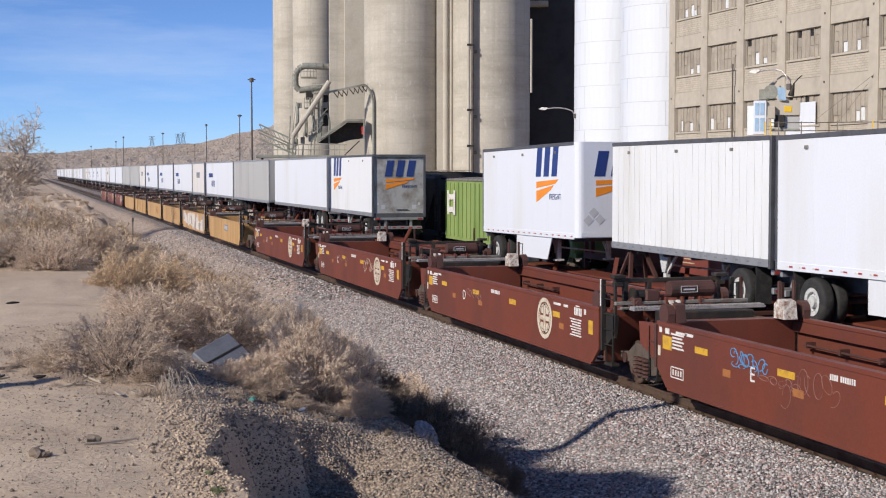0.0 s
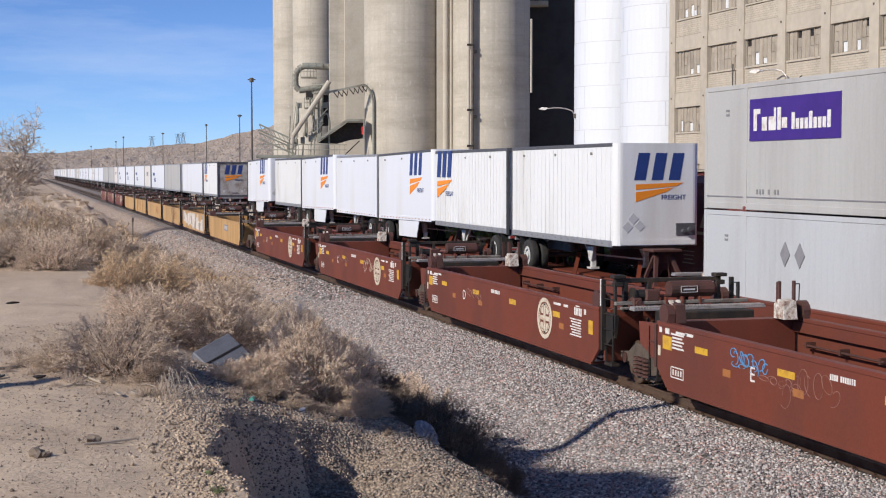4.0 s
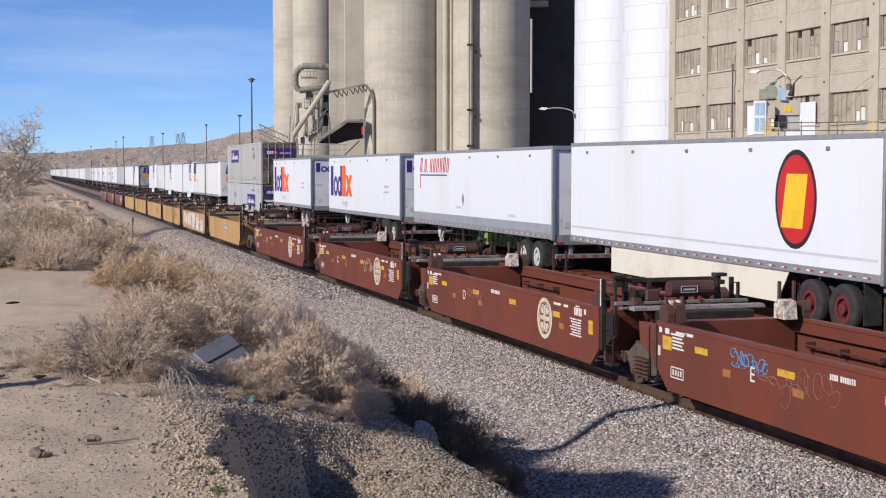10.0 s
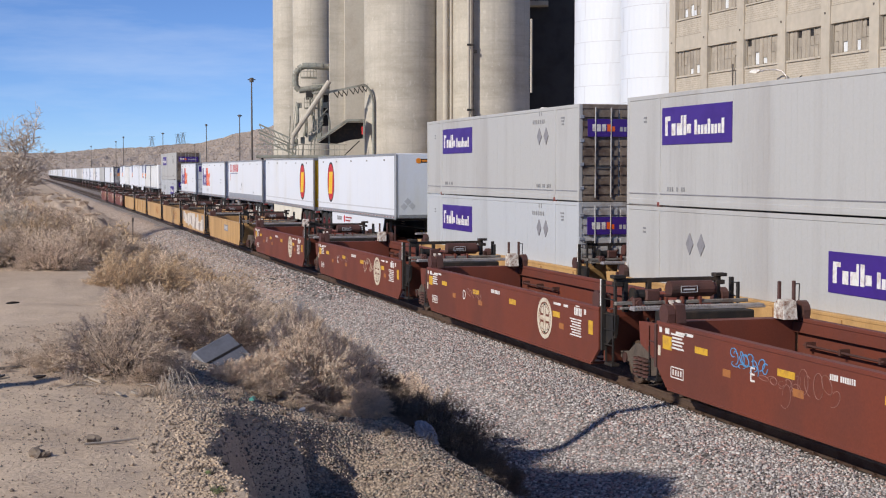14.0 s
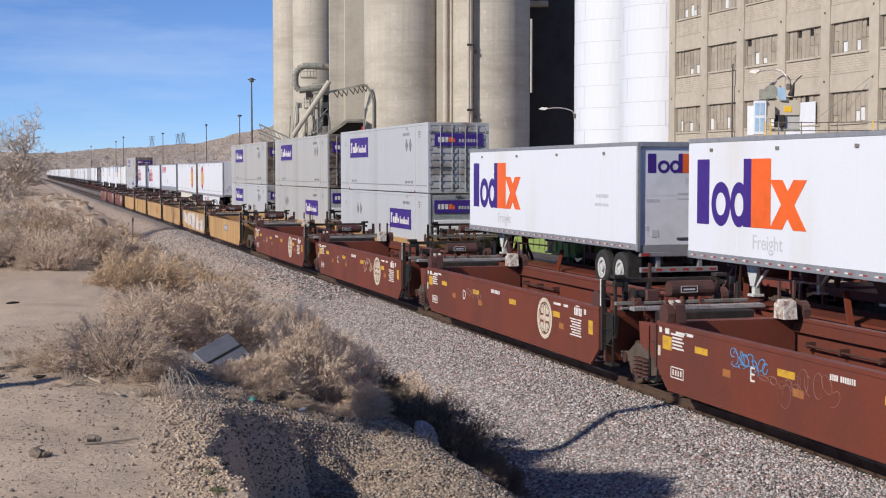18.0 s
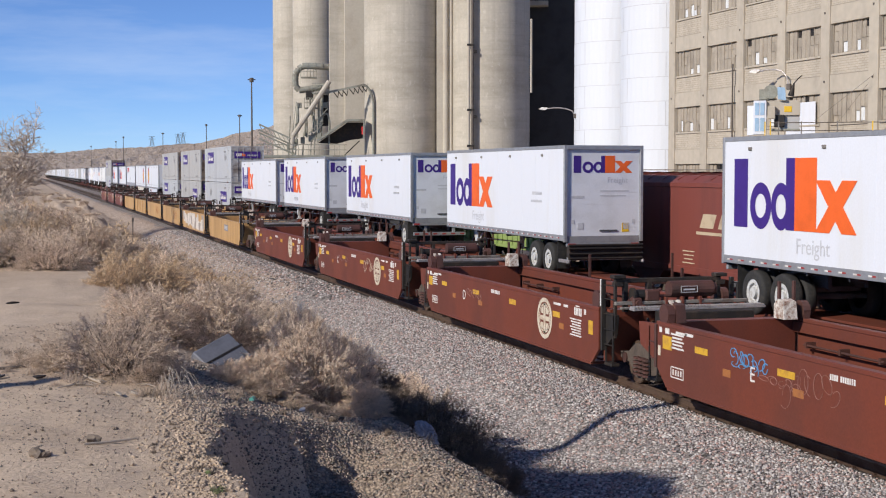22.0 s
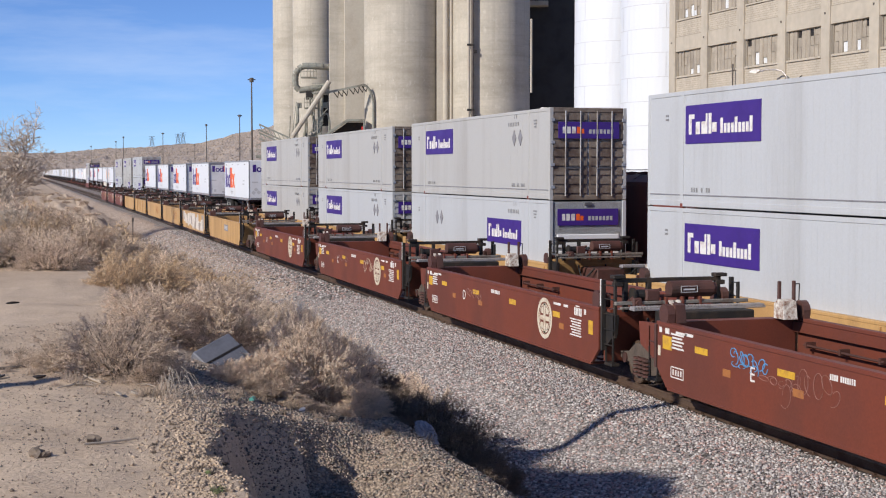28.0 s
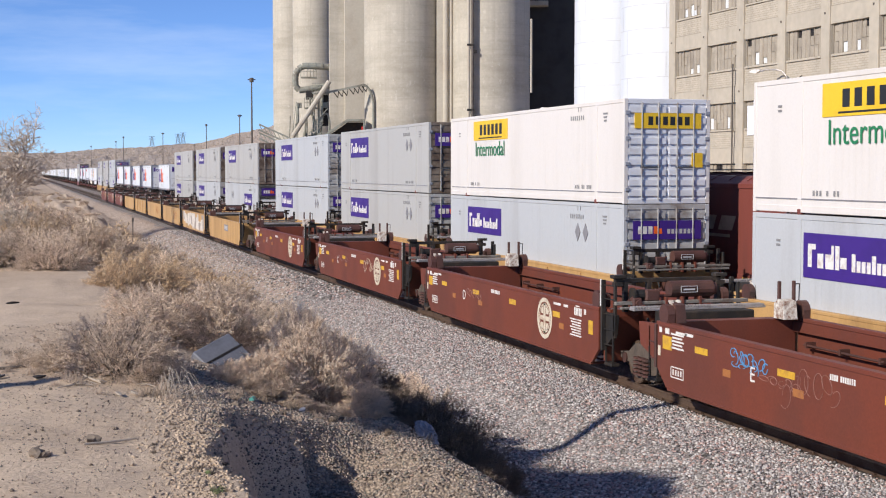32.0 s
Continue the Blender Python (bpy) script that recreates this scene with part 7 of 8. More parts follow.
def conveying_plant():
    x, y = by_ray(12.11, 151.2)
    ob = thing("conveying_plant", pose(x, y, -0.5, 0, 0, -12.1), "weathered grey-green ducts, chutes and conveyors of a cement plant", "plant equipment")
    P = plant_place
    part("suction_duct", Geo().tube([P(0, 184), P(-38, 186), P(-47, 185), P(-54, 180), P(-59, 172), P(-60, 160), P(-59, 150), P(-53, 143), P(-42, 144), P(-22, 147), P(0, 152)], 0.34, 14), "plant_green_grey", ob, smooth=False)
    for u in (-38, -25, -12):
        part("duct_flange", Geo().cyl(P(u, 185), P(u + 1.5, 185), 0.42, 14), "plant_green_grey", ob)
    part("diagonal_chute", Geo().tube([P(0, 158, -0.9), P(-64, 62, -0.9), P(-66, 40, -0.9)], 0.26, 10), "concrete_warm", ob, "sloping tan chute")
    part("filter_box", Geo().box(-2.5, -1.7, -0.3, 0.8, 12.3, 13.2, 0.05), "black_steel", ob)
    for u, z0, z1, r in ((-19, 55, 140, 0.11), (-13, 88, 140, 0.15), (-24, 60, 92, 0.09), (-40, 60, 92, 0.09)):
        part("standpipe", Geo().cyl(P(u, z0), P(u, z1), r, 10), "plant_green_grey", ob)
    part("dark_riser", Geo().box(-0.75, -0.1, 0.3, 1.2, 9.5, 12.8, 0.03), "black_steel", ob)
    for u in (-36, -8):
        pts = [P(u - 7, 62), P(u - 6, 88), P(u - 3, 99), P(u + 2, 103), P(u + 6, 99), P(u + 8, 88), P(u + 8, 70)]
        part("arched_pipe", Geo().tube(pts, 0.11, 8), "plant_green_grey", ob)
    # service platform, handrails and small pipework crowded before the silo foot
    for u0, u1, v in ((-50, -22, 166), (-30, 0, 138), (-44, -20, 112)):
        deck = part("service_deck", Geo().box(u0 * 0.0602, u1 * 0.0602, -0.5, 0.6, v * 0.0602 + 4.55, v * 0.0602 + 4.68, 0.01), "plant_green_grey", ob)
        for q in (9, 17):
            part("deck_rail", Geo().cyl(P(u0, v + q, -0.5), P(u1, v + q, -0.5), 0.03, 6), "plant_green_grey", deck)
        for k in range(6):
            u = u0 + (u1 - u0) * k / 5
            part("deck_post", Geo().cyl(P(u, v, -0.5), P(u, v + 17, -0.5), 0.03, 6), "plant_green_grey", deck)
    pr = random.Random(17)
    for k in range(17):
        u, v = pr.uniform(-58, 2), pr.uniform(55, 120)
        kind = k % 3
        if kind == 0:
            part("small_pipe", Geo().cyl(P(u, v - 20, pr.uniform(-0.6, 0.3)), P(u, v + 12, -0.2), pr.uniform(0.04, 0.1), 7), "plant_green_grey", ob)
        elif kind == 1:
            part("lattice_bar", Geo().beam(P(u - 9, v - 10, -0.5), P(u + 9, v + 10, -0.5), 0.07), "plant_green_grey", ob)
        else:
            part("valve_box", Geo().box(u * 0.0602 - 0.25, u * 0.0602 + 0.25, -0.4, 0.2, v * 0.0602 + 4.4, v * 0.0602 + 4.95, 0.03), "plant_green_grey", ob)
    part("tall_mast", Geo().beam(P(-66, 60, -0.6), P(-58, 122, -0.6), 0.06), "plant_green_grey", ob)
    # gantry with hanging brackets and its down pipe
    part("gantry_beam", Geo().beam(P(-8, 138, -0.4), P(62, 153, -0.4), 0.22), "plant_green_grey", ob)
    for u in (6, 14, 22, 34, 42, 50, 56):
        z = 139 + (u + 8) * 0.21
        g = Geo().beam(P(u, z, -0.4), P(u + 9, z - 12, -0.4), 0.10)
        g.beam(P(u + 9, z - 12, -0.4), P(u + 11, z + 2, -0.4), 0.08)
        part("bracket", g, "black_steel", ob)
    part("bend_pipe", Geo().tube([P(60, 153, -0.4), P(66, 150, -0.4), P(72, 142, -0.4), P(76, 130, -0.4), P(77.5, 122, -0.4)], 0.13, 10), "plant_green_grey", ob)
    part("down_pipe", Geo().cyl(P(77.5, 123, -0.4), P(77.5, -80, -0.4), 0.14, 10), "plant_green_grey", ob)
    # conveyor hood
    part("hood_roof", Geo().prism([(-1.3, 7.75), (1.95, 9.95), (3.75, 9.95), (3.75, 10.2), (1.85, 10.2), (-1.4, 8.0)], "y", -0.9, 1.2), "plant_green_grey", ob)
    part("hood_back", Geo().prism([(-1.2, 7.7), (1.95, 9.9), (3.7, 9.9), (3.7, 8.2), (2.2, 8.0), (0.8, 7.6)], "y", 0.9, 1.15), "black_steel", ob)
    part("hood_edge", Geo().box(3.55, 3.75, -0.9, -0.7, 8.1, 9.95, 0.02), "plant_green_grey", ob)
    part("red_motor", Geo().box(3.4, 3.75, -0.7, -0.3, 8.9, 9.4, 0.05).cyl((3.6, -0.5, 8.6), (3.6, -0.5, 8.9), 0.2, 10), "sign_red", ob)
    part("leg_strut", Geo().beam((1.2, 0, 6.0), (3.2, 0, 7.9), 0.10), "black_steel", ob)
    # platform and rails over the train
    part("platform", Geo().box(-7.7, 1.8, -2.5, 0.6, 6.05, 6.35, 0.03), "plant_green_grey", ob)
    for k in range(18):
        part("rail_post", Geo().box(-7.6 + k * 0.54, -7.55 + k * 0.54, -2.5, -2.45, 6.35, 7.45), "plant_green_grey", ob)
    for z in (6.9, 7.45):
        part("hand_rail", Geo().cyl((-7.7, -2.48, z), (1.8, -2.48, z), 0.04, 6), "plant_green_grey", ob)
    for k in range(4):
        part("platform_leg", Geo().box(-7.2 + k * 2.8, -6.95 + k * 2.8, -1.2, -0.95, 0.0, 6.05), "black_steel", ob)
    # sloping belt galleries coming in from behind
    for z0, z1 in ((9.6, 7.9), (8.7, 7.0)):
        g = Geo().beam((-7.4, -1.0, z0), (-3.6, -1.0, z1), 0.16).beam((-7.4, -1.0, z0 - 0.6), (-3.6, -1.0, z1 - 0.6), 0.16)
        for k in range(8):
            a = k / 8
            zz = z0 + (z1 - z0) * a
            g.beam((-7.4 + 3.8 * a, -1.0, zz), (-7.4 + 3.8 * (a + 0.1), -1.0, zz - 0.75), 0.07)
        part("belt_gallery", g, "plant_green_grey", ob)
    for k, (u, v0, v1) in enumerate(((-72, 70, 98), (-66, 55, 80), (-60, 50, 120), (-48, 40, 70), (-34, 55, 75), (-28, 40, 66))):
        part("mast", Geo().cyl(P(u, 25), P(u + 3, v1), 0.06, 6), "plant_green_grey", ob)
        part("small_box", Geo().box(u * 0.06 - 0.2, u * 0.06 + 0.25, -0.2, 0.3, 7.0 + 0.2 * k % 1.1, 7.7 + 0.2 * k % 1.1, 0.03), "plant_green_grey", ob)


conveying_plant()


# ---- loading machine and catwalk before the works building ----
def loading_machine():
    x, y = by_ray(30.52, 75.0)
    ob = thing("loading_machine", pose(x, y, -0.5, 0, 0, -30.5), "bulk loading machine with blue-white cabinet on a steel catwalk", "loading machine")
    k = 0.0296
    def at(px, py, d=0.0):
        return ((px - 1400) * k, d, (303 - py) * k + 4.65)
    def slab(name, a, b, c, d, mat_, y0=-0.4, y1=0.5, label=""):
        return part(name, Geo().box((a - 1400) * k, (b - 1400) * k, y0, y1, (303 - d) * k + 4.65, (303 - c) * k + 4.65, 0.02), mat_, ob, label)
    cab = slab("cabinet", 1337, 1359, 180, 239, "white_panel", label="white and blue cabinet")
    for c, d in ((184, 205), (210, 233)):
        for a in (1339.5, 1348.5):
            part("blue_door", Geo().box((a - 1400) * k, (a + 7 - 1400) * k, -0.425, -0.39, (303 - d) * k + 4.65, (303 - c) * k + 4.65), "blue_panel", cab)
    slab("tan_box", 1360, 1416, 180, 206, "wall_tan", -0.2)
    slab("notice", 1389, 1402, 190, 200, "sign_yellow", -0.225, -0.19)
    slab("grey_hopper", 1382, 1415, 206, 232, "grey_panel", -0.1)
    slab("motor", 1361, 1374, 190, 212, "wall_tan", -0.5, -0.2)
    slab("dark_drive", 1372, 1390, 205, 226, "black_steel", -0.3)
    slab("green_base", 1368, 1416, 229, 233, "plant_green_grey", -0.4)
    slab("top_box", 1346, 1372, 160, 178, "plant_green_grey", -0.2)
    part("fan", Geo().cyl(at(1366, 165, -0.35), at(1366, 165, 0.2), 0.36, 16), "plant_green_grey", ob)
    g = Geo().prism([((1377 - 1400) * k, (303 - 157) * k + 4.65), ((1390 - 1400) * k, (303 - 158) * k + 4.65), ((1392 - 1400) * k, (303 - 180) * k + 4.65), ((1378 - 1400) * k, (303 - 178) * k + 4.65)], "y", -0.4, -0.2)
    part("tilted_plate", g, "blue_panel", ob, "pale blue tilted plate")
    part("black_cone", Geo().cyl(at(1400, 172), at(1405, 150), 0.17, 10, 0.04), "black_steel", ob)
    part("hose", Geo().tube([at(1405, 150), at(1412, 142), at(1418, 137)], 0.03), "black_steel", ob)
    # deck, chute and rails
    slab("deck", 1374, 1640, 258, 262, "plant_green_grey", -0.6, 0.7)
    slab("lower_chord", 1374, 1640, 266, 269, "pole_steel", -0.6, -0.5)
    slab("upper_chord", 1400, 1640, 246, 248, "pole_steel", -0.6, -0.5)
    for i in range(12):
        a = 1402 + i * 20
        part("truss_bar", Geo().beam(at(a, 247, -0.55), at(a + 10, 260, -0.55), 0.05), "pole_steel", ob)
    for yv, m_ in ((219, "orange"), (233, "pole_steel")):
        part("guard_rail", Geo().cyl(at(1366, yv, -0.6), at(1640, yv, -0.6), 0.022, 6), "pole_steel", ob)
    for i, a in enumerate((1357, 1366, 1380, 1418, 1478, 1536, 1600)):
        part("rail_post", Geo().box((a - 1400) * k - 0.03, (a - 1400) * k + 0.03, -0.63, -0.57, (303 - 258) * k + 4.65, (303 - 217) * k + 4.65), "sign_yellow" if i in (0, 1, 5) else "worn_grey", ob)
    slab("step_plate", 1340, 1372, 259, 266, "wall_tan", -0.7, 0.4)
    g = Geo().prism([((1352 - 1400) * k, (303 - 268) * k + 4.65), ((1408 - 1400) * k, (303 - 270) * k + 4.65), ((1406 - 1400) * k, (303 - 282) * k + 4.65), ((1384 - 1400) * k, (303 - 290) * k + 4.65), ((1372 - 1400) * k, (303 - 290) * k + 4.65)], "y", -0.5, 0.4)
    part("chute", g, "yellow_paint", ob, "dirty yellow loading chute")
    slab("spout", 1376, 1384, 288, 300, "galvanised", -0.2, 0.2)
    slab("side_panel", 1326, 1337, 188, 240, "white_panel", 0.1)
    for a in (1340, 1470, 1600):
        part("leg", Geo().box((a - 1400) * k - 0.1, (a - 1400) * k + 0.1, 0.3, 0.5, 0.0, (303 - 262) * k + 4.65), "pole_steel", ob)
    # guy wires
    part("guy_wire", Geo().cyl(at(1440, 215, 0.5), at(1568, 112, 0.5), 0.012, 5), "worn_grey", ob)
    part("guy_wire", Geo().cyl(at(1475, 225, 0.5), at(1530, 150, 0.5), 0.012, 5), "worn_grey", ob)


loading_machine()


# ---- brush along the tracks ----
for x, y, size, kind, tall in (
        (1.25, 19.5, 0.95, 2, 1.12), (1.70, 19.6, 0.60, 2, 0.82), (1.66, 19.0, 0.46, 2, 0.85), (0.55, 20.4, 0.6, 3, 1.0), (0.1, 21.2, 0.4, 2, 0.7),
        (3.58, 20.4, 0.66, 0, 1.3), (4.15, 20.6, 0.92, 0, 1.72), (4.72, 21.0, 0.72, 3, 1.55), (3.4, 19.9, 0.40, 3, 0.75), (3.9, 21.5, 0.62, 0, 1.45), (4.85, 20.0, 0.50, 0, 1.05), (4.25, 19.75, 0.34, 3, 0.6), (3.85, 19.8, 0.34, 0, 0.7), (3.22, 20.1, 0.62, 0, 1.1), (2.90, 20.1, 0.46, 0, 0.95), (2.66, 19.9, 0.36, 3, 0.6), (3.15, 19.65, 0.36, 0, 0.65), (3.6, 19.5, 0.36, 0, 0.7), (4.75, 19.55, 0.36, 0, 0.75),
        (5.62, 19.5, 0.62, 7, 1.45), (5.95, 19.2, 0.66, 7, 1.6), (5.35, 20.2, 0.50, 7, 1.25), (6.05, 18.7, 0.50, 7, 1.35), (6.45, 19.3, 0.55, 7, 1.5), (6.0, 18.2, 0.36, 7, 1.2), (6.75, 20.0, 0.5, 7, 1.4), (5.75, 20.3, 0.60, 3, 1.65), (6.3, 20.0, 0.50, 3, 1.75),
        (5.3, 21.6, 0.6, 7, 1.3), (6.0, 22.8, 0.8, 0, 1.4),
        (2.1, 24.0, 1.0, 3, 0.95), (3.3, 24.8, 1.25, 0, 1.15), (4.5, 25.5, 1.2, 0, 1.15), (5.5, 26.8, 1.15, 2, 1.1), (3.9, 28.2, 1.25, 3, 1.0), (5.2, 30.0, 1.3, 0, 1.1), (6.3, 29.0, 1.0, 3, 1.1), (6.6, 33.5, 1.2, 3, 1.0),
        (2.2, 28.5, 0.85, 3, 0.8), (2.6, 36.3, 1.35, 1, 1.0), (4.4, 36.8, 1.4, 1, 0.9), (3.5, 40.0, 1.3, 1, 1.0), (5.6, 40.5, 1.4, 0, 0.9), (0.9, 41.5, 1.4, 2, 0.9), (-0.6, 43.0, 1.6, 2, 0.9), (2.0, 44.5, 1.5, 0, 0.9),
        (4.0, 46.0, 1.5, 3, 0.9), (6.2, 46.5, 1.5, 0, 0.8)):
    shrub(x, y, size, kind, tall)
for x, y, size, kind, tall in ((-0.9, 74.0, 2.6, 4, 1.5), (0.3, 79.0, 2.4, 6, 1.5), (1.0, 86.0, 2.6, 4, 1.4), (-1.6, 66.0, 2.2, 5, 1.5), (-0.2, 70.0, 2.0, 4, 1.3), (2.2, 92.0, 2.4, 5, 1.3), (3.0, 101.0, 2.4, 4, 1.2), (0.4, 60.0, 1.8, 6, 1.2)):
    shrub(x, y, size, kind, tall)
brush_rnd = random.Random(21)
for k in range(26):
    y = brush_rnd.uniform(52, 105)
    shrub(brush_rnd.uniform(3.5, 7.6), y, brush_rnd.uniform(0.6, 1.3), brush_rnd.choice((4, 5, 6)), brush_rnd.uniform(0.7, 1.0))
for k in range(130):
    y = 44 + 95 * brush_rnd.random() ** 1.2
    x = brush_rnd.uniform(-0.09 * y - 2, 6.6 if y < 70 else 4.0)
    shrub(x, y, brush_rnd.uniform(0.8, 1.9), brush_rnd.choice((4, 4, 5, 6)), brush_rnd.uniform(0.75, 1.15))
for k in range(44):
    y = brush_rnd.uniform(90, 330)
    shrub(brush_rnd.uniform(3.5, 8.6), y, brush_rnd.uniform(0.4, 1.1), brush_rnd.choice((4, 5, 5, 6)), brush_rnd.uniform(0.4, 0.8))
for k in range(60):
    y = brush_rnd.uniform(130, 420)
    x = brush_rnd.uniform(-0.05 * y - 4, 0.0 + 2.0)
    shrub(x, y, brush_rnd.uniform(1.2, 2.6), brush_rnd.choice((4, 5, 6)), brush_rnd.uniform(0.7, 1.0))


# ---- bare trees ----
def bare_tree(x, y, h, seed, material, label, spread=0.75, levels=5, low=0.0):
    rnd = random.Random(seed)
    trunk, crown = Geo(), Geo()

    def grow(p, d, length, r, level):
        q = p + d * length
        (trunk if level < 2 else crown).cyl(p, q, max(r, 0.010), 6 if level < 2 else 4 if level < 3 else 3, max(r * 0.66, 0.008))
        if level >= levels:
            return
        for i in range(rnd.choice((2, 3, 3)) if level else 7):
            nd = (d * 0.8 + Vector((rnd.gauss(0, 1), rnd.gauss(0, 1), rnd.gauss(0.15, 0.55))) * spread).normalized()
            grow(p.lerp(q, rnd.uniform(0.6, 1.0)), nd, length * rnd.uniform(0.55, 0.85), r * 0.67, level + 1)

    grow(Vector((0, 0, -0.1)), Vector((0.05, 0.02, 1)).normalized(), h * 0.26 + low, h * 0.019, 0)
    ob = thing("bare_tree", pose(x, y, ground_z(x, y)), label, "tree", "bare trees")
    part("trunk", trunk, material, ob)
    part("crown", crown, material, ob)
    return ob


bare_tree(-0.9, 104.0, 11.0, 4, "tree_twig", "leafless tan tree with a dense twiggy crown", levels=8, spread=0.62)
bare_tree(-1.9, 84.0, 7.4, 9, "tree_twig", "leafless tan tree with a dense twiggy crown", levels=7, spread=0.7)
bare_tree(-0.1, 62.0, 3.6, 12, "pale_branch", "pale fallen branches in dry scrub", levels=6, spread=1.1)
bare_tree(0.2, 68.0, 3.4, 15, "pale_branch", "pale fallen branches in dry scrub", levels=6, spread=1.1)


# ---- unseen tree added beside the dirt track, its crown shaped to shade the ditch ----
def add_shade_tree():
    rnd = random.Random(33)
    ob = thing("desert_tree", pose(-4.0, 8.6, ground_z(-4.0, 8.6)), "unseen tree added to shade the ditch with a low flat crown", "tree")
    lift = ground_z(-4.0, 8.6)
    part("trunk", Geo().tube([(0, 0, -0.2), (0.05, 0.0, 2.5), (0.0, 0.05, 4.6), (0, 0.6, 5.4), (0, 1.9, 6.2 - lift + 1.0)], 0.13, 8), "tree_twig", ob)
    part("limb", Geo().tube([(0, 1.7, 7.1 - lift), (0.1, 3.4, 7.5 - lift), (-0.1, 5.4, 7.2 - lift), (0.0, 6.9, 6.7 - lift)], 0.06, 7), "tree_twig", ob)
    v, f = [], []
    for k in range(15000):
        a, b = rnd.uniform(-1, 1), rnd.uniform(-1, 1)
        rim = 1 + 0.22 * noise.noise((a * 4.0, b * 4.0, 7.0))
        if a * a + b * b > rim * rim:
            continue
        p = Vector((rnd.gauss(0, 0.2), 6.42 + 1.6 * -0.92 * a + 0.70 * 0.39 * b, 6.80 + 1.6 * 0.39 * a + 0.70 * 0.92 * b - lift))
        d1, d2 = Vector((rnd.gauss(0, 1), rnd.gauss(0, 1), rnd.gauss(0, 1))).normalized(), Vector((rnd.gauss(0, 1), rnd.gauss(0, 1), rnd.gauss(0, 1))).normalized()
        n_ = len(v)
        v += [tuple(p - d1 * 0.06), tuple(p + d2 * 0.025), tuple(p + d1 * 0.06), tuple(p - d2 * 0.025)]
        f.append((n_, n_ + 1, n_ + 2, n_ + 3))
    me = bpy.data.meshes.new("crown")
    me.from_pydata(v, [], f)
    me.materials.append(MATS["weed_green"])
    part("crown", me, None, ob)


add_shade_tree()


# ---- small things on the ground ----
def rock(x, y, r, seed, label="rough grey-brown stone on the dirt"):
    rnd = random.Random(seed)
    bm = bmesh.new()
    bmesh.ops.create_icosphere(bm, subdivisions=2, radius=r)
    for v in bm.verts:
        n_ = noise.noise(v.co * (1.6 / r) + Vector((seed, 0, 0)))
        v.co *= 1 + 0.75 * n_
        v.co.z *= 0.72
    me = bpy.data.meshes.new("rock")
    bm.to_mesh(me)
    bm.free()
    me.materials.append(MATS["rock_grey"])
    ob = new("rock", me)
    ob.matrix_basis = pose(x, y, ground_z(x, y) + r * 0.35, 0, 0, rnd.uniform(0, 360))
    return tagged(ob, label, "rock", "loose stones")


for i, (x, y, r) in enumerate(((0.68, 14.75, 0.085), (0.12, 14.25, 0.075), (0.2, 14.2, 0.05), (1.6, 12.3, 0.05), (2.6, 17.9, 0.06), (0.95, 15.6, 0.03), (3.1, 18.0, 0.05))):
    rock(x, y, r, i + 3)


def stick(pts, r, material, label, name="stick"):
    g = Geo()
    for a, b in zip(pts, pts[1:]):
        za, zb = ground_z(a[0], a[1]) + a[2], ground_z(b[0], b[1]) + b[2]
        g.cyl((a[0], a[1], za), (b[0], b[1], zb), r, 7, r * 0.85)
    return tagged(new(name, g.mesh(name, material)), label, "stick", "dead sticks")


stick([(0.58, 14.62, 0.02), (0.85, 14.70, 0.025), (1.12, 14.80, 0.03)], 0.013, "pale_branch", "thin grey-green stick lying on dirt")
# dark bar laid in for the utility pole's shadow across the dirt
stick([(-0.7, 20.9, 0.03), (-0.3, 20.92, 0.03), (0.05, 20.95, 0.03)], 0.022, "pole_steel", "dark bar in place of the pole's shadow on dirt")
br = random.Random(8)
# a forked bleached branch and a few loose ones
stick([(0.62, 20.1, 0.03), (0.74, 19.6, 0.05), (0.82, 19.1, 0.04), (0.98, 18.9, 0.02)], 0.014, "pale_branch", "bleached forked branch lying on dirt", "dead_branch")
stick([(0.82, 19.1, 0.04), (0.62, 18.75, 0.03), (0.42, 18.6, 0.02)], 0.010, "pale_branch", "bleached forked branch lying on dirt", "dead_branch")
for k in range(7):
    x, y = 0.95 + br.uniform(-0.4, 0.5), 18.75 + br.uniform(-0.3, 0.3)
    a = br.uniform(-1.2, 1.4)
    L = br.uniform(0.12, 0.35)
    stick([(x, y, 0.02), (x + L * 0.5 * math.cos(a), y + L * 0.5 * math.sin(a) + br.uniform(-0.05, 0.05), 0.04), (x + L * math.cos(a), y + L * math.sin(a), 0.02)], br.uniform(0.004, 0.008), "pale_branch", "bleached dead branch lying on dirt", "dead_branch")
# drooping dead twigs at the edge of the wash
for k in range(34):
    a = br.gauss(0.0, 0.55)
    L = br.uniform(0.25, 0.7)
    x, y = 1.85 + br.uniform(-0.16, 0.2), 18.25 + br.uniform(-0.15, 0.15)
    dx, dy = math.sin(a) * L * 0.55, -math.cos(a) * L
    h = br.uniform(0.12, 0.34)
    stick([(x, y, h), (x + dx * 0.4, y + dy * 0.35, h * br.uniform(0.75, 1.0)), (x + dx * 0.8, y + dy * 0.75, h * br.uniform(0.35, 0.6)), (x + dx, y + dy, 0.01)], br.uniform(0.002, 0.0035), "pale_branch", "bleached dead twig drooping under a shrub", "dead_branch")


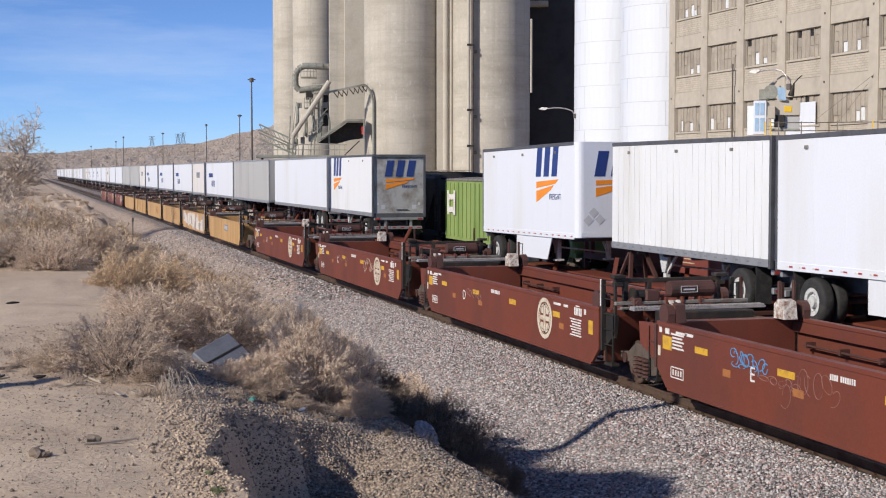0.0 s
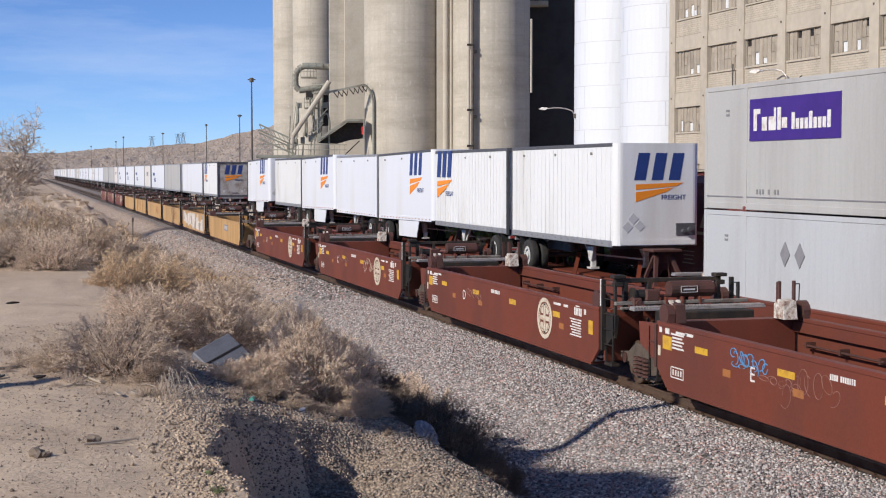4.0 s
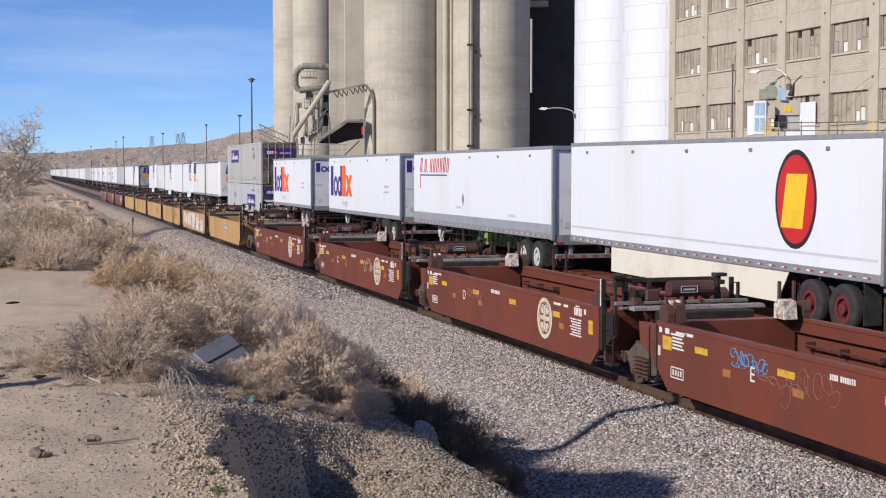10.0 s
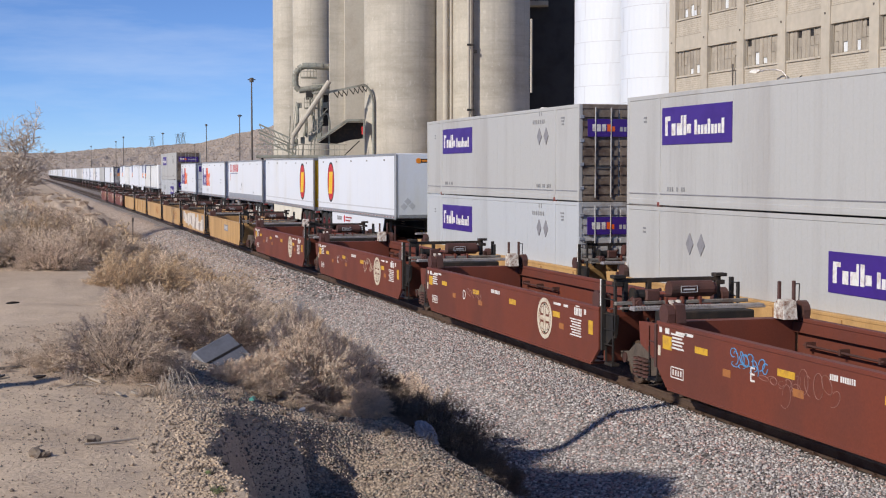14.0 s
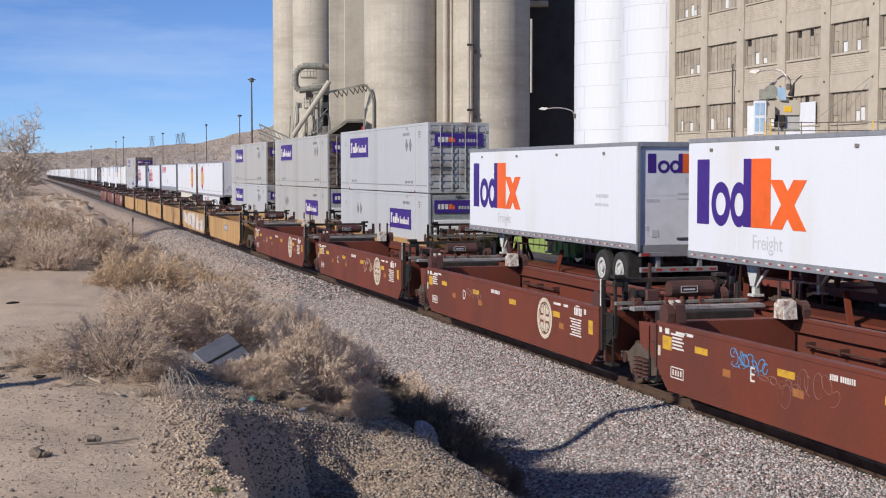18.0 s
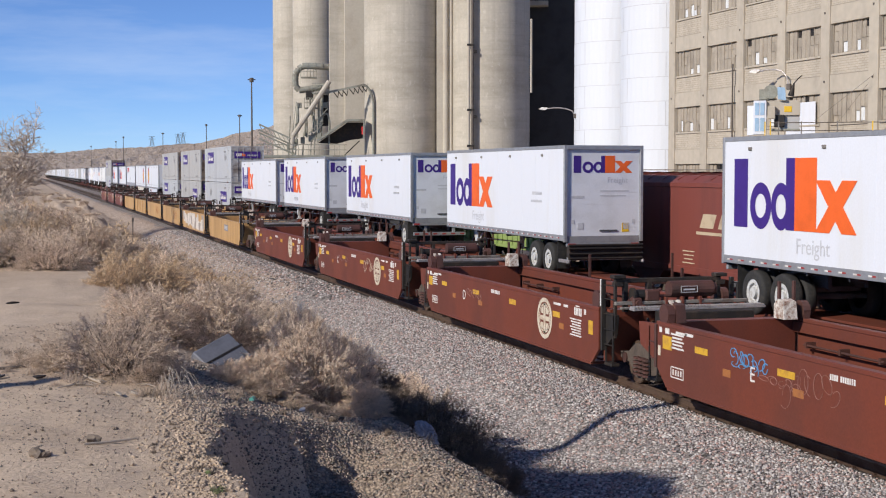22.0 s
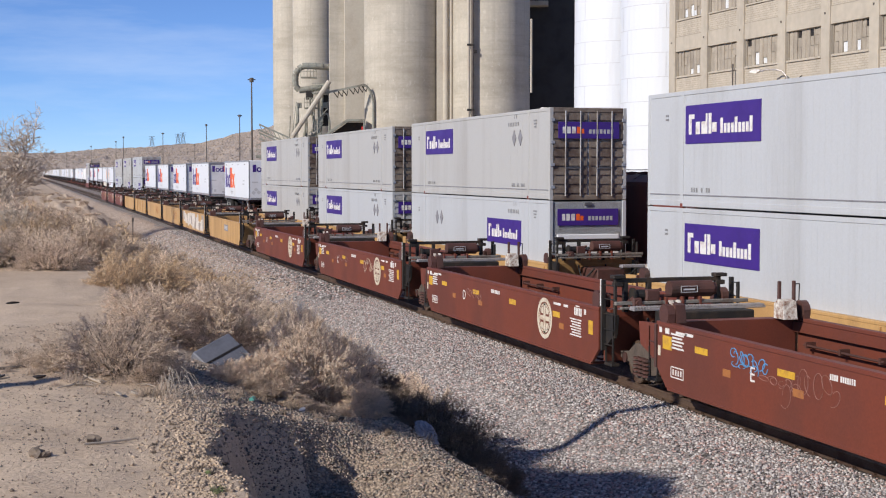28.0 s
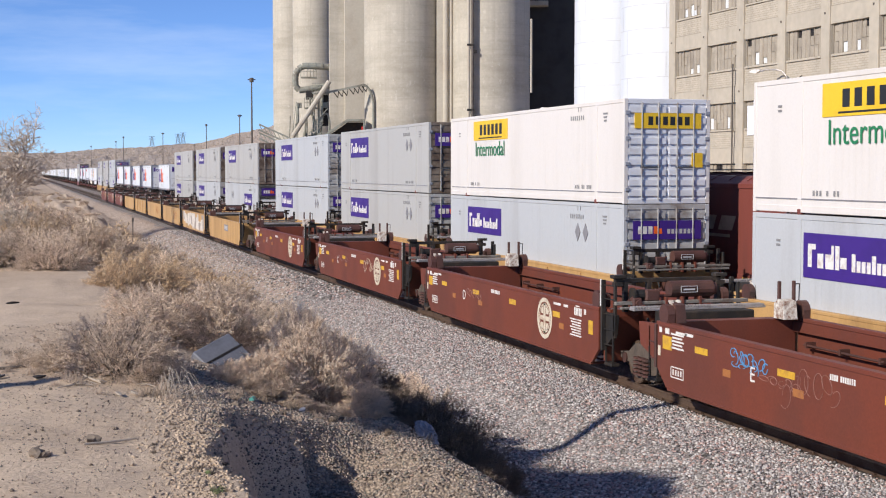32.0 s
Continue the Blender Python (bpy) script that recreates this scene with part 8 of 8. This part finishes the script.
# tufts of dry weed at the foot of the shrubs and on the bank of the wash
def weed(x, y, r, material, label, seed):
    rnd = random.Random(seed)
    g = Geo()
    for k in range(46):
        a = rnd.uniform(0, 6.283)
        p = Vector((rnd.gauss(0, 0.35) * r, rnd.gauss(0, 0.35) * r, 0))
        q = p + Vector((math.cos(a) * r * rnd.uniform(0.1, 0.7), math.sin(a) * r * rnd.uniform(0.1, 0.7), r * rnd.uniform(0.3, 1.0)))
        g.cyl(p, q, 0.004, 3, 0.002)
    ob = tagged(new("dry_weed", g.mesh("dry_weed", material)), kind="stuff")
    ob.matrix_basis = pose(x, y, ground_z(x, y) - 0.01)
    tagged(ob, label, "weed", "dry weeds")


for k in range(46):
    x, y = br.choice(((0.2, 20.6), (0.9, 18.9), (1.7, 18.2), (3.6, 18.9), (4.5, 18.8), (5.0, 18.3), (3.0, 18.6), (0.0, 22.5)))
    weed(x + br.gauss(0, 0.35), y + br.gauss(0, 0.25), br.uniform(0.05, 0.16), br.choice(("leaf_weed_and_shade", "twig", "twig")), "small tuft of dry weed on dirt", k)
for k in range(40):
    y = br.uniform(12.2, 15.8)
    weed(1.68 + 0.09 * (y - 14.0) + br.gauss(0, 0.22), y, br.uniform(0.02, 0.055), br.choice(("twig_weed_and_shade", "twig_weed_and_shade", "leaf_weed_and_shade")), "small dark tuft of dead weed on a dirt bank", 200 + k)
for k in range(5):
    weed(1.85 + br.gauss(0, 0.12), 13.2 + br.gauss(0, 0.5), br.uniform(0.04, 0.09), "weed_green", "small green weed on a dirt bank", 90 + k)


def dumped_box():
    x, y = 3.0, 22.3
    ob = thing("dumped_panel_box", pose(x, y, ground_z(x, y) + 0.10, 40, -16, 38), "grey flat panel box dumped among shrubs", "dumped box")
    part("body", Geo().box(-0.42, 0.42, -0.28, 0.28, 0, 0.14, 0.02), "cardboard_grey", ob)
    part("groove", Geo().box(-0.43, 0.43, -0.04, 0.0, 0.135, 0.145), "black_steel", ob)
    part("end_cap", Geo().box(-0.43, 0.43, -0.29, -0.24, -0.01, 0.15, 0.01), "cardboard_grey", ob)


dumped_box()


def plastic_bag():
    bm = bmesh.new()
    bmesh.ops.create_icosphere(bm, subdivisions=5, radius=0.17)
    for v in bm.verts:
        n1, n2, n3 = noise.noise(v.co * 5), abs(noise.noise(v.co * 13)), abs(noise.noise(v.co * 29 + Vector((3, 1, 2))))
        v.co *= 1 + 0.45 * n1 - 0.42 * n2 - 0.22 * n3
        v.co.x *= 1.35
        v.co.z = max(-0.07, v.co.z * 0.8)
        v.co.y *= 0.6
    me = bpy.data.meshes.new("plastic_bag")
    bm.to_mesh(me)
    bm.free()
    me.materials.append(MATS["shaded_white_plastic"])
    x, y = 5.2, 18.15
    ob = new("plastic_bag", me)
    ob.matrix_basis = pose(x, y, ground_z(x, y) + 0.09, 20, 40, -20)
    tagged(ob, "crumpled translucent white plastic bag on gravel, darkened for its shade", "plastic bag")


plastic_bag()


def litter():
    x, y = 2.95, 18.75
    ob = thing("plastic_bottle", pose(x, y, ground_z(x, y) + 0.03, 0, 0, 70), "small teal plastic bottle lying on dirt", "bottle", "litter")
    part("body", Geo().cyl((-0.08, 0, 0), (0.07, 0, 0), 0.033, 12), "teal_plastic", ob)
    part("cap", Geo().cyl((0.07, 0, 0), (0.11, 0, 0), 0.014, 10), "shaded_white_plastic", ob)
    r = random.Random(4)
    for k, (x, y, s, m_) in enumerate(((1.15, 18.0, 0.07, "pale_branch"), (1.35, 18.1, 0.08, "pale_branch"), (7.3, 22.6, 0.16, "shaded_white_plastic"), (3.7, 19.1, 0.08, "shaded_white_plastic"), (-0.2, 31.5, 0.16, "black_steel"), (-0.35, 19.6, 0.14, "black_steel"), (0.2, 19.5, 0.09, "black_steel"), (4.2, 19.0, 0.1, "black_steel"))):
        g = Geo()
        pts = [(s * math.cos(a) * r.uniform(0.6, 1.1), s * 0.7 * math.sin(a) * r.uniform(0.6, 1.1)) for a in [0.9 * i for i in range(7)]]
        g.prism(pts, "z", 0, 0.02)
        tagged(new("litter_scrap", g.mesh("litter_scrap", m_)), "crumpled scrap of litter on the dirt", "litter", "litter").matrix_basis = pose(x, y, ground_z(x, y) + 0.02, r.uniform(-15, 15), r.uniform(-15, 15), r.uniform(0, 360))


litter()


def mile_post():
    ob = thing("mile_post", pose(7.4, 99.0, ground_z(7.4, 99.0)), "thin dark metal marker post beside the ballast", "marker post")
    part("post", Geo().box(-0.035, 0.035, -0.03, 0.03, -0.2, 1.5, 0.005), "pole_steel", ob)
    part("plate", Geo().box(-0.07, 0.07, -0.05, -0.03, 1.2, 1.5, 0.005), "pole_steel", ob)


mile_post()


def utility_pole():
    ob = thing("utility_pole", pose(-7.0, 16.5, ground_z(-7.0, 16.5)), "slim round timber utility pole beside the dirt track", "utility pole")
    part("shaft", Geo().cyl((0, 0, -0.3), (0, 0, 10.3), 0.17, 12, 0.13), "tie_wood", ob)


utility_pole()


# ---- loose stones of the ballast and the dirt ----
def scatter(name, n, place, sizes, material, label, seed, flat=0.7):
    rs = np.random.RandomState(seed)
    base = np.array([(1, 0, 0), (-1, 0, 0), (0, 1, 0), (0, -1, 0), (0, 0, 1), (0, 0, -1)], float)
    tri = np.array([(0, 2, 4), (2, 1, 4), (1, 3, 4), (3, 0, 4), (2, 0, 5), (1, 2, 5), (3, 1, 5), (0, 3, 5)])
    xy = place(rs, n)
    n = len(xy)
    z = np.array([ground_z(a, b) for a, b in xy])
    r = sizes[0] + (sizes[1] - sizes[0]) * rs.rand(n) ** 1.7
    v = base[None] * rs.uniform(0.6, 1.2, (n, 6, 1)) + rs.uniform(-0.32, 0.32, (n, 6, 3))
    a, t = rs.uniform(0, 6.283, n), rs.uniform(-0.8, 0.8, n)
    ca, sa, ct, st = np.cos(a), np.sin(a), np.cos(t), np.sin(t)
    y2, z2 = v[..., 1] * ct[:, None] - v[..., 2] * st[:, None], v[..., 1] * st[:, None] + v[..., 2] * ct[:, None]
    x3, y3 = v[..., 0] * ca[:, None] - y2 * sa[:, None], v[..., 0] * sa[:, None] + y2 * ca[:, None]
    v = np.stack([x3, y3, z2 * flat], -1) * r[:, None, None]
    v += np.stack([xy[:, 0], xy[:, 1], z + r * 0.2], -1)[:, None]
    f = (tri[None] + 6 * np.arange(n)[:, None, None]).reshape(-1, 3)
    me = bpy.data.meshes.new(name)
    me.vertices.add(6 * n)
    me.vertices.foreach_set("co", v.ravel())
    me.loops.add(len(f) * 3)
    me.loops.foreach_set("vertex_index", f.ravel())
    me.polygons.add(len(f))
    me.polygons.foreach_set("loop_start", np.arange(len(f)) * 3)
    me.materials.append(MATS[material])
    me.update(calc_edges=True)
    tagged(new(name, me), label, "gravel", kind="stuff")


def ballast_near(rs, n):
    y = 12.5 + 34 * rs.rand(n) ** 1.15
    return np.stack([6.9 + 4.6 * rs.rand(n) ** 0.9, y], -1)


def ballast_far(rs, n):
    y = 44 + 60 * rs.rand(n)
    return np.stack([8.0 + 3.4 * rs.rand(n), y], -1)


def berm_gravel(rs, n):
    x, y = 1.85 + 4.35 * rs.rand(n), 12.5 + 9.0 * rs.rand(n) ** 0.8
    bare = 3.25 + 0.12 * rs.randn(n)
    # stones at x under 2.6 are added to darken the shaded bank
    keep = (x > bare) | (y > 16.6) | (x < 2.1 + 0.5 * rs.rand(n))
    return np.stack([x, y], -1)[keep]


def lip_clods(rs, n):
    y = 12 + 6.5 * rs.rand(n)
    x = 1.75 + 0.10 * (y - 14.0) - 0.30 * np.abs(rs.randn(n)) + 0.45 * rs.rand(n) ** 2
    return np.stack([x, y], -1)


def dirt_pebbles(rs, n):
    x, y = -3.5 + 7.0 * rs.rand(n), 11 + 16 * rs.rand(n)
    keep = (x < 1.72 + 0.08 * (y - 14.0)) | (y > 17.0)
    return np.stack([x, y], -1)[keep]


scatter("ballast_stones", 95000, ballast_near, (0.016, 0.042), "stone_ballast", "loose grey and pinkish ballast stones", 1)
scatter("ballast_stones", 9000, ballast_far, (0.03, 0.07), "stone_ballast", "loose grey ballast stones", 2)
scatter("berm_gravel", 56000, berm_gravel, (0.006, 0.030), "stone_dirt", "dark loose gravel on a dirt berm, also added to deepen the bank's shade", 3)
scatter("dirt_clods", 1000, dirt_pebbles, (0.012, 0.032), "rock_grey", "small dark clods scattered over dirt", 5)
scatter("bank_clods", 4200, lip_clods, (0.006, 0.034), "clod_dirt", "crumbling dirt clods along the bank of a wash", 6)
scatter("dirt_pebbles", 26000, dirt_pebbles, (0.003, 0.016), "stone_dirt", "small pebbles scattered over dirt", 4)

motions()
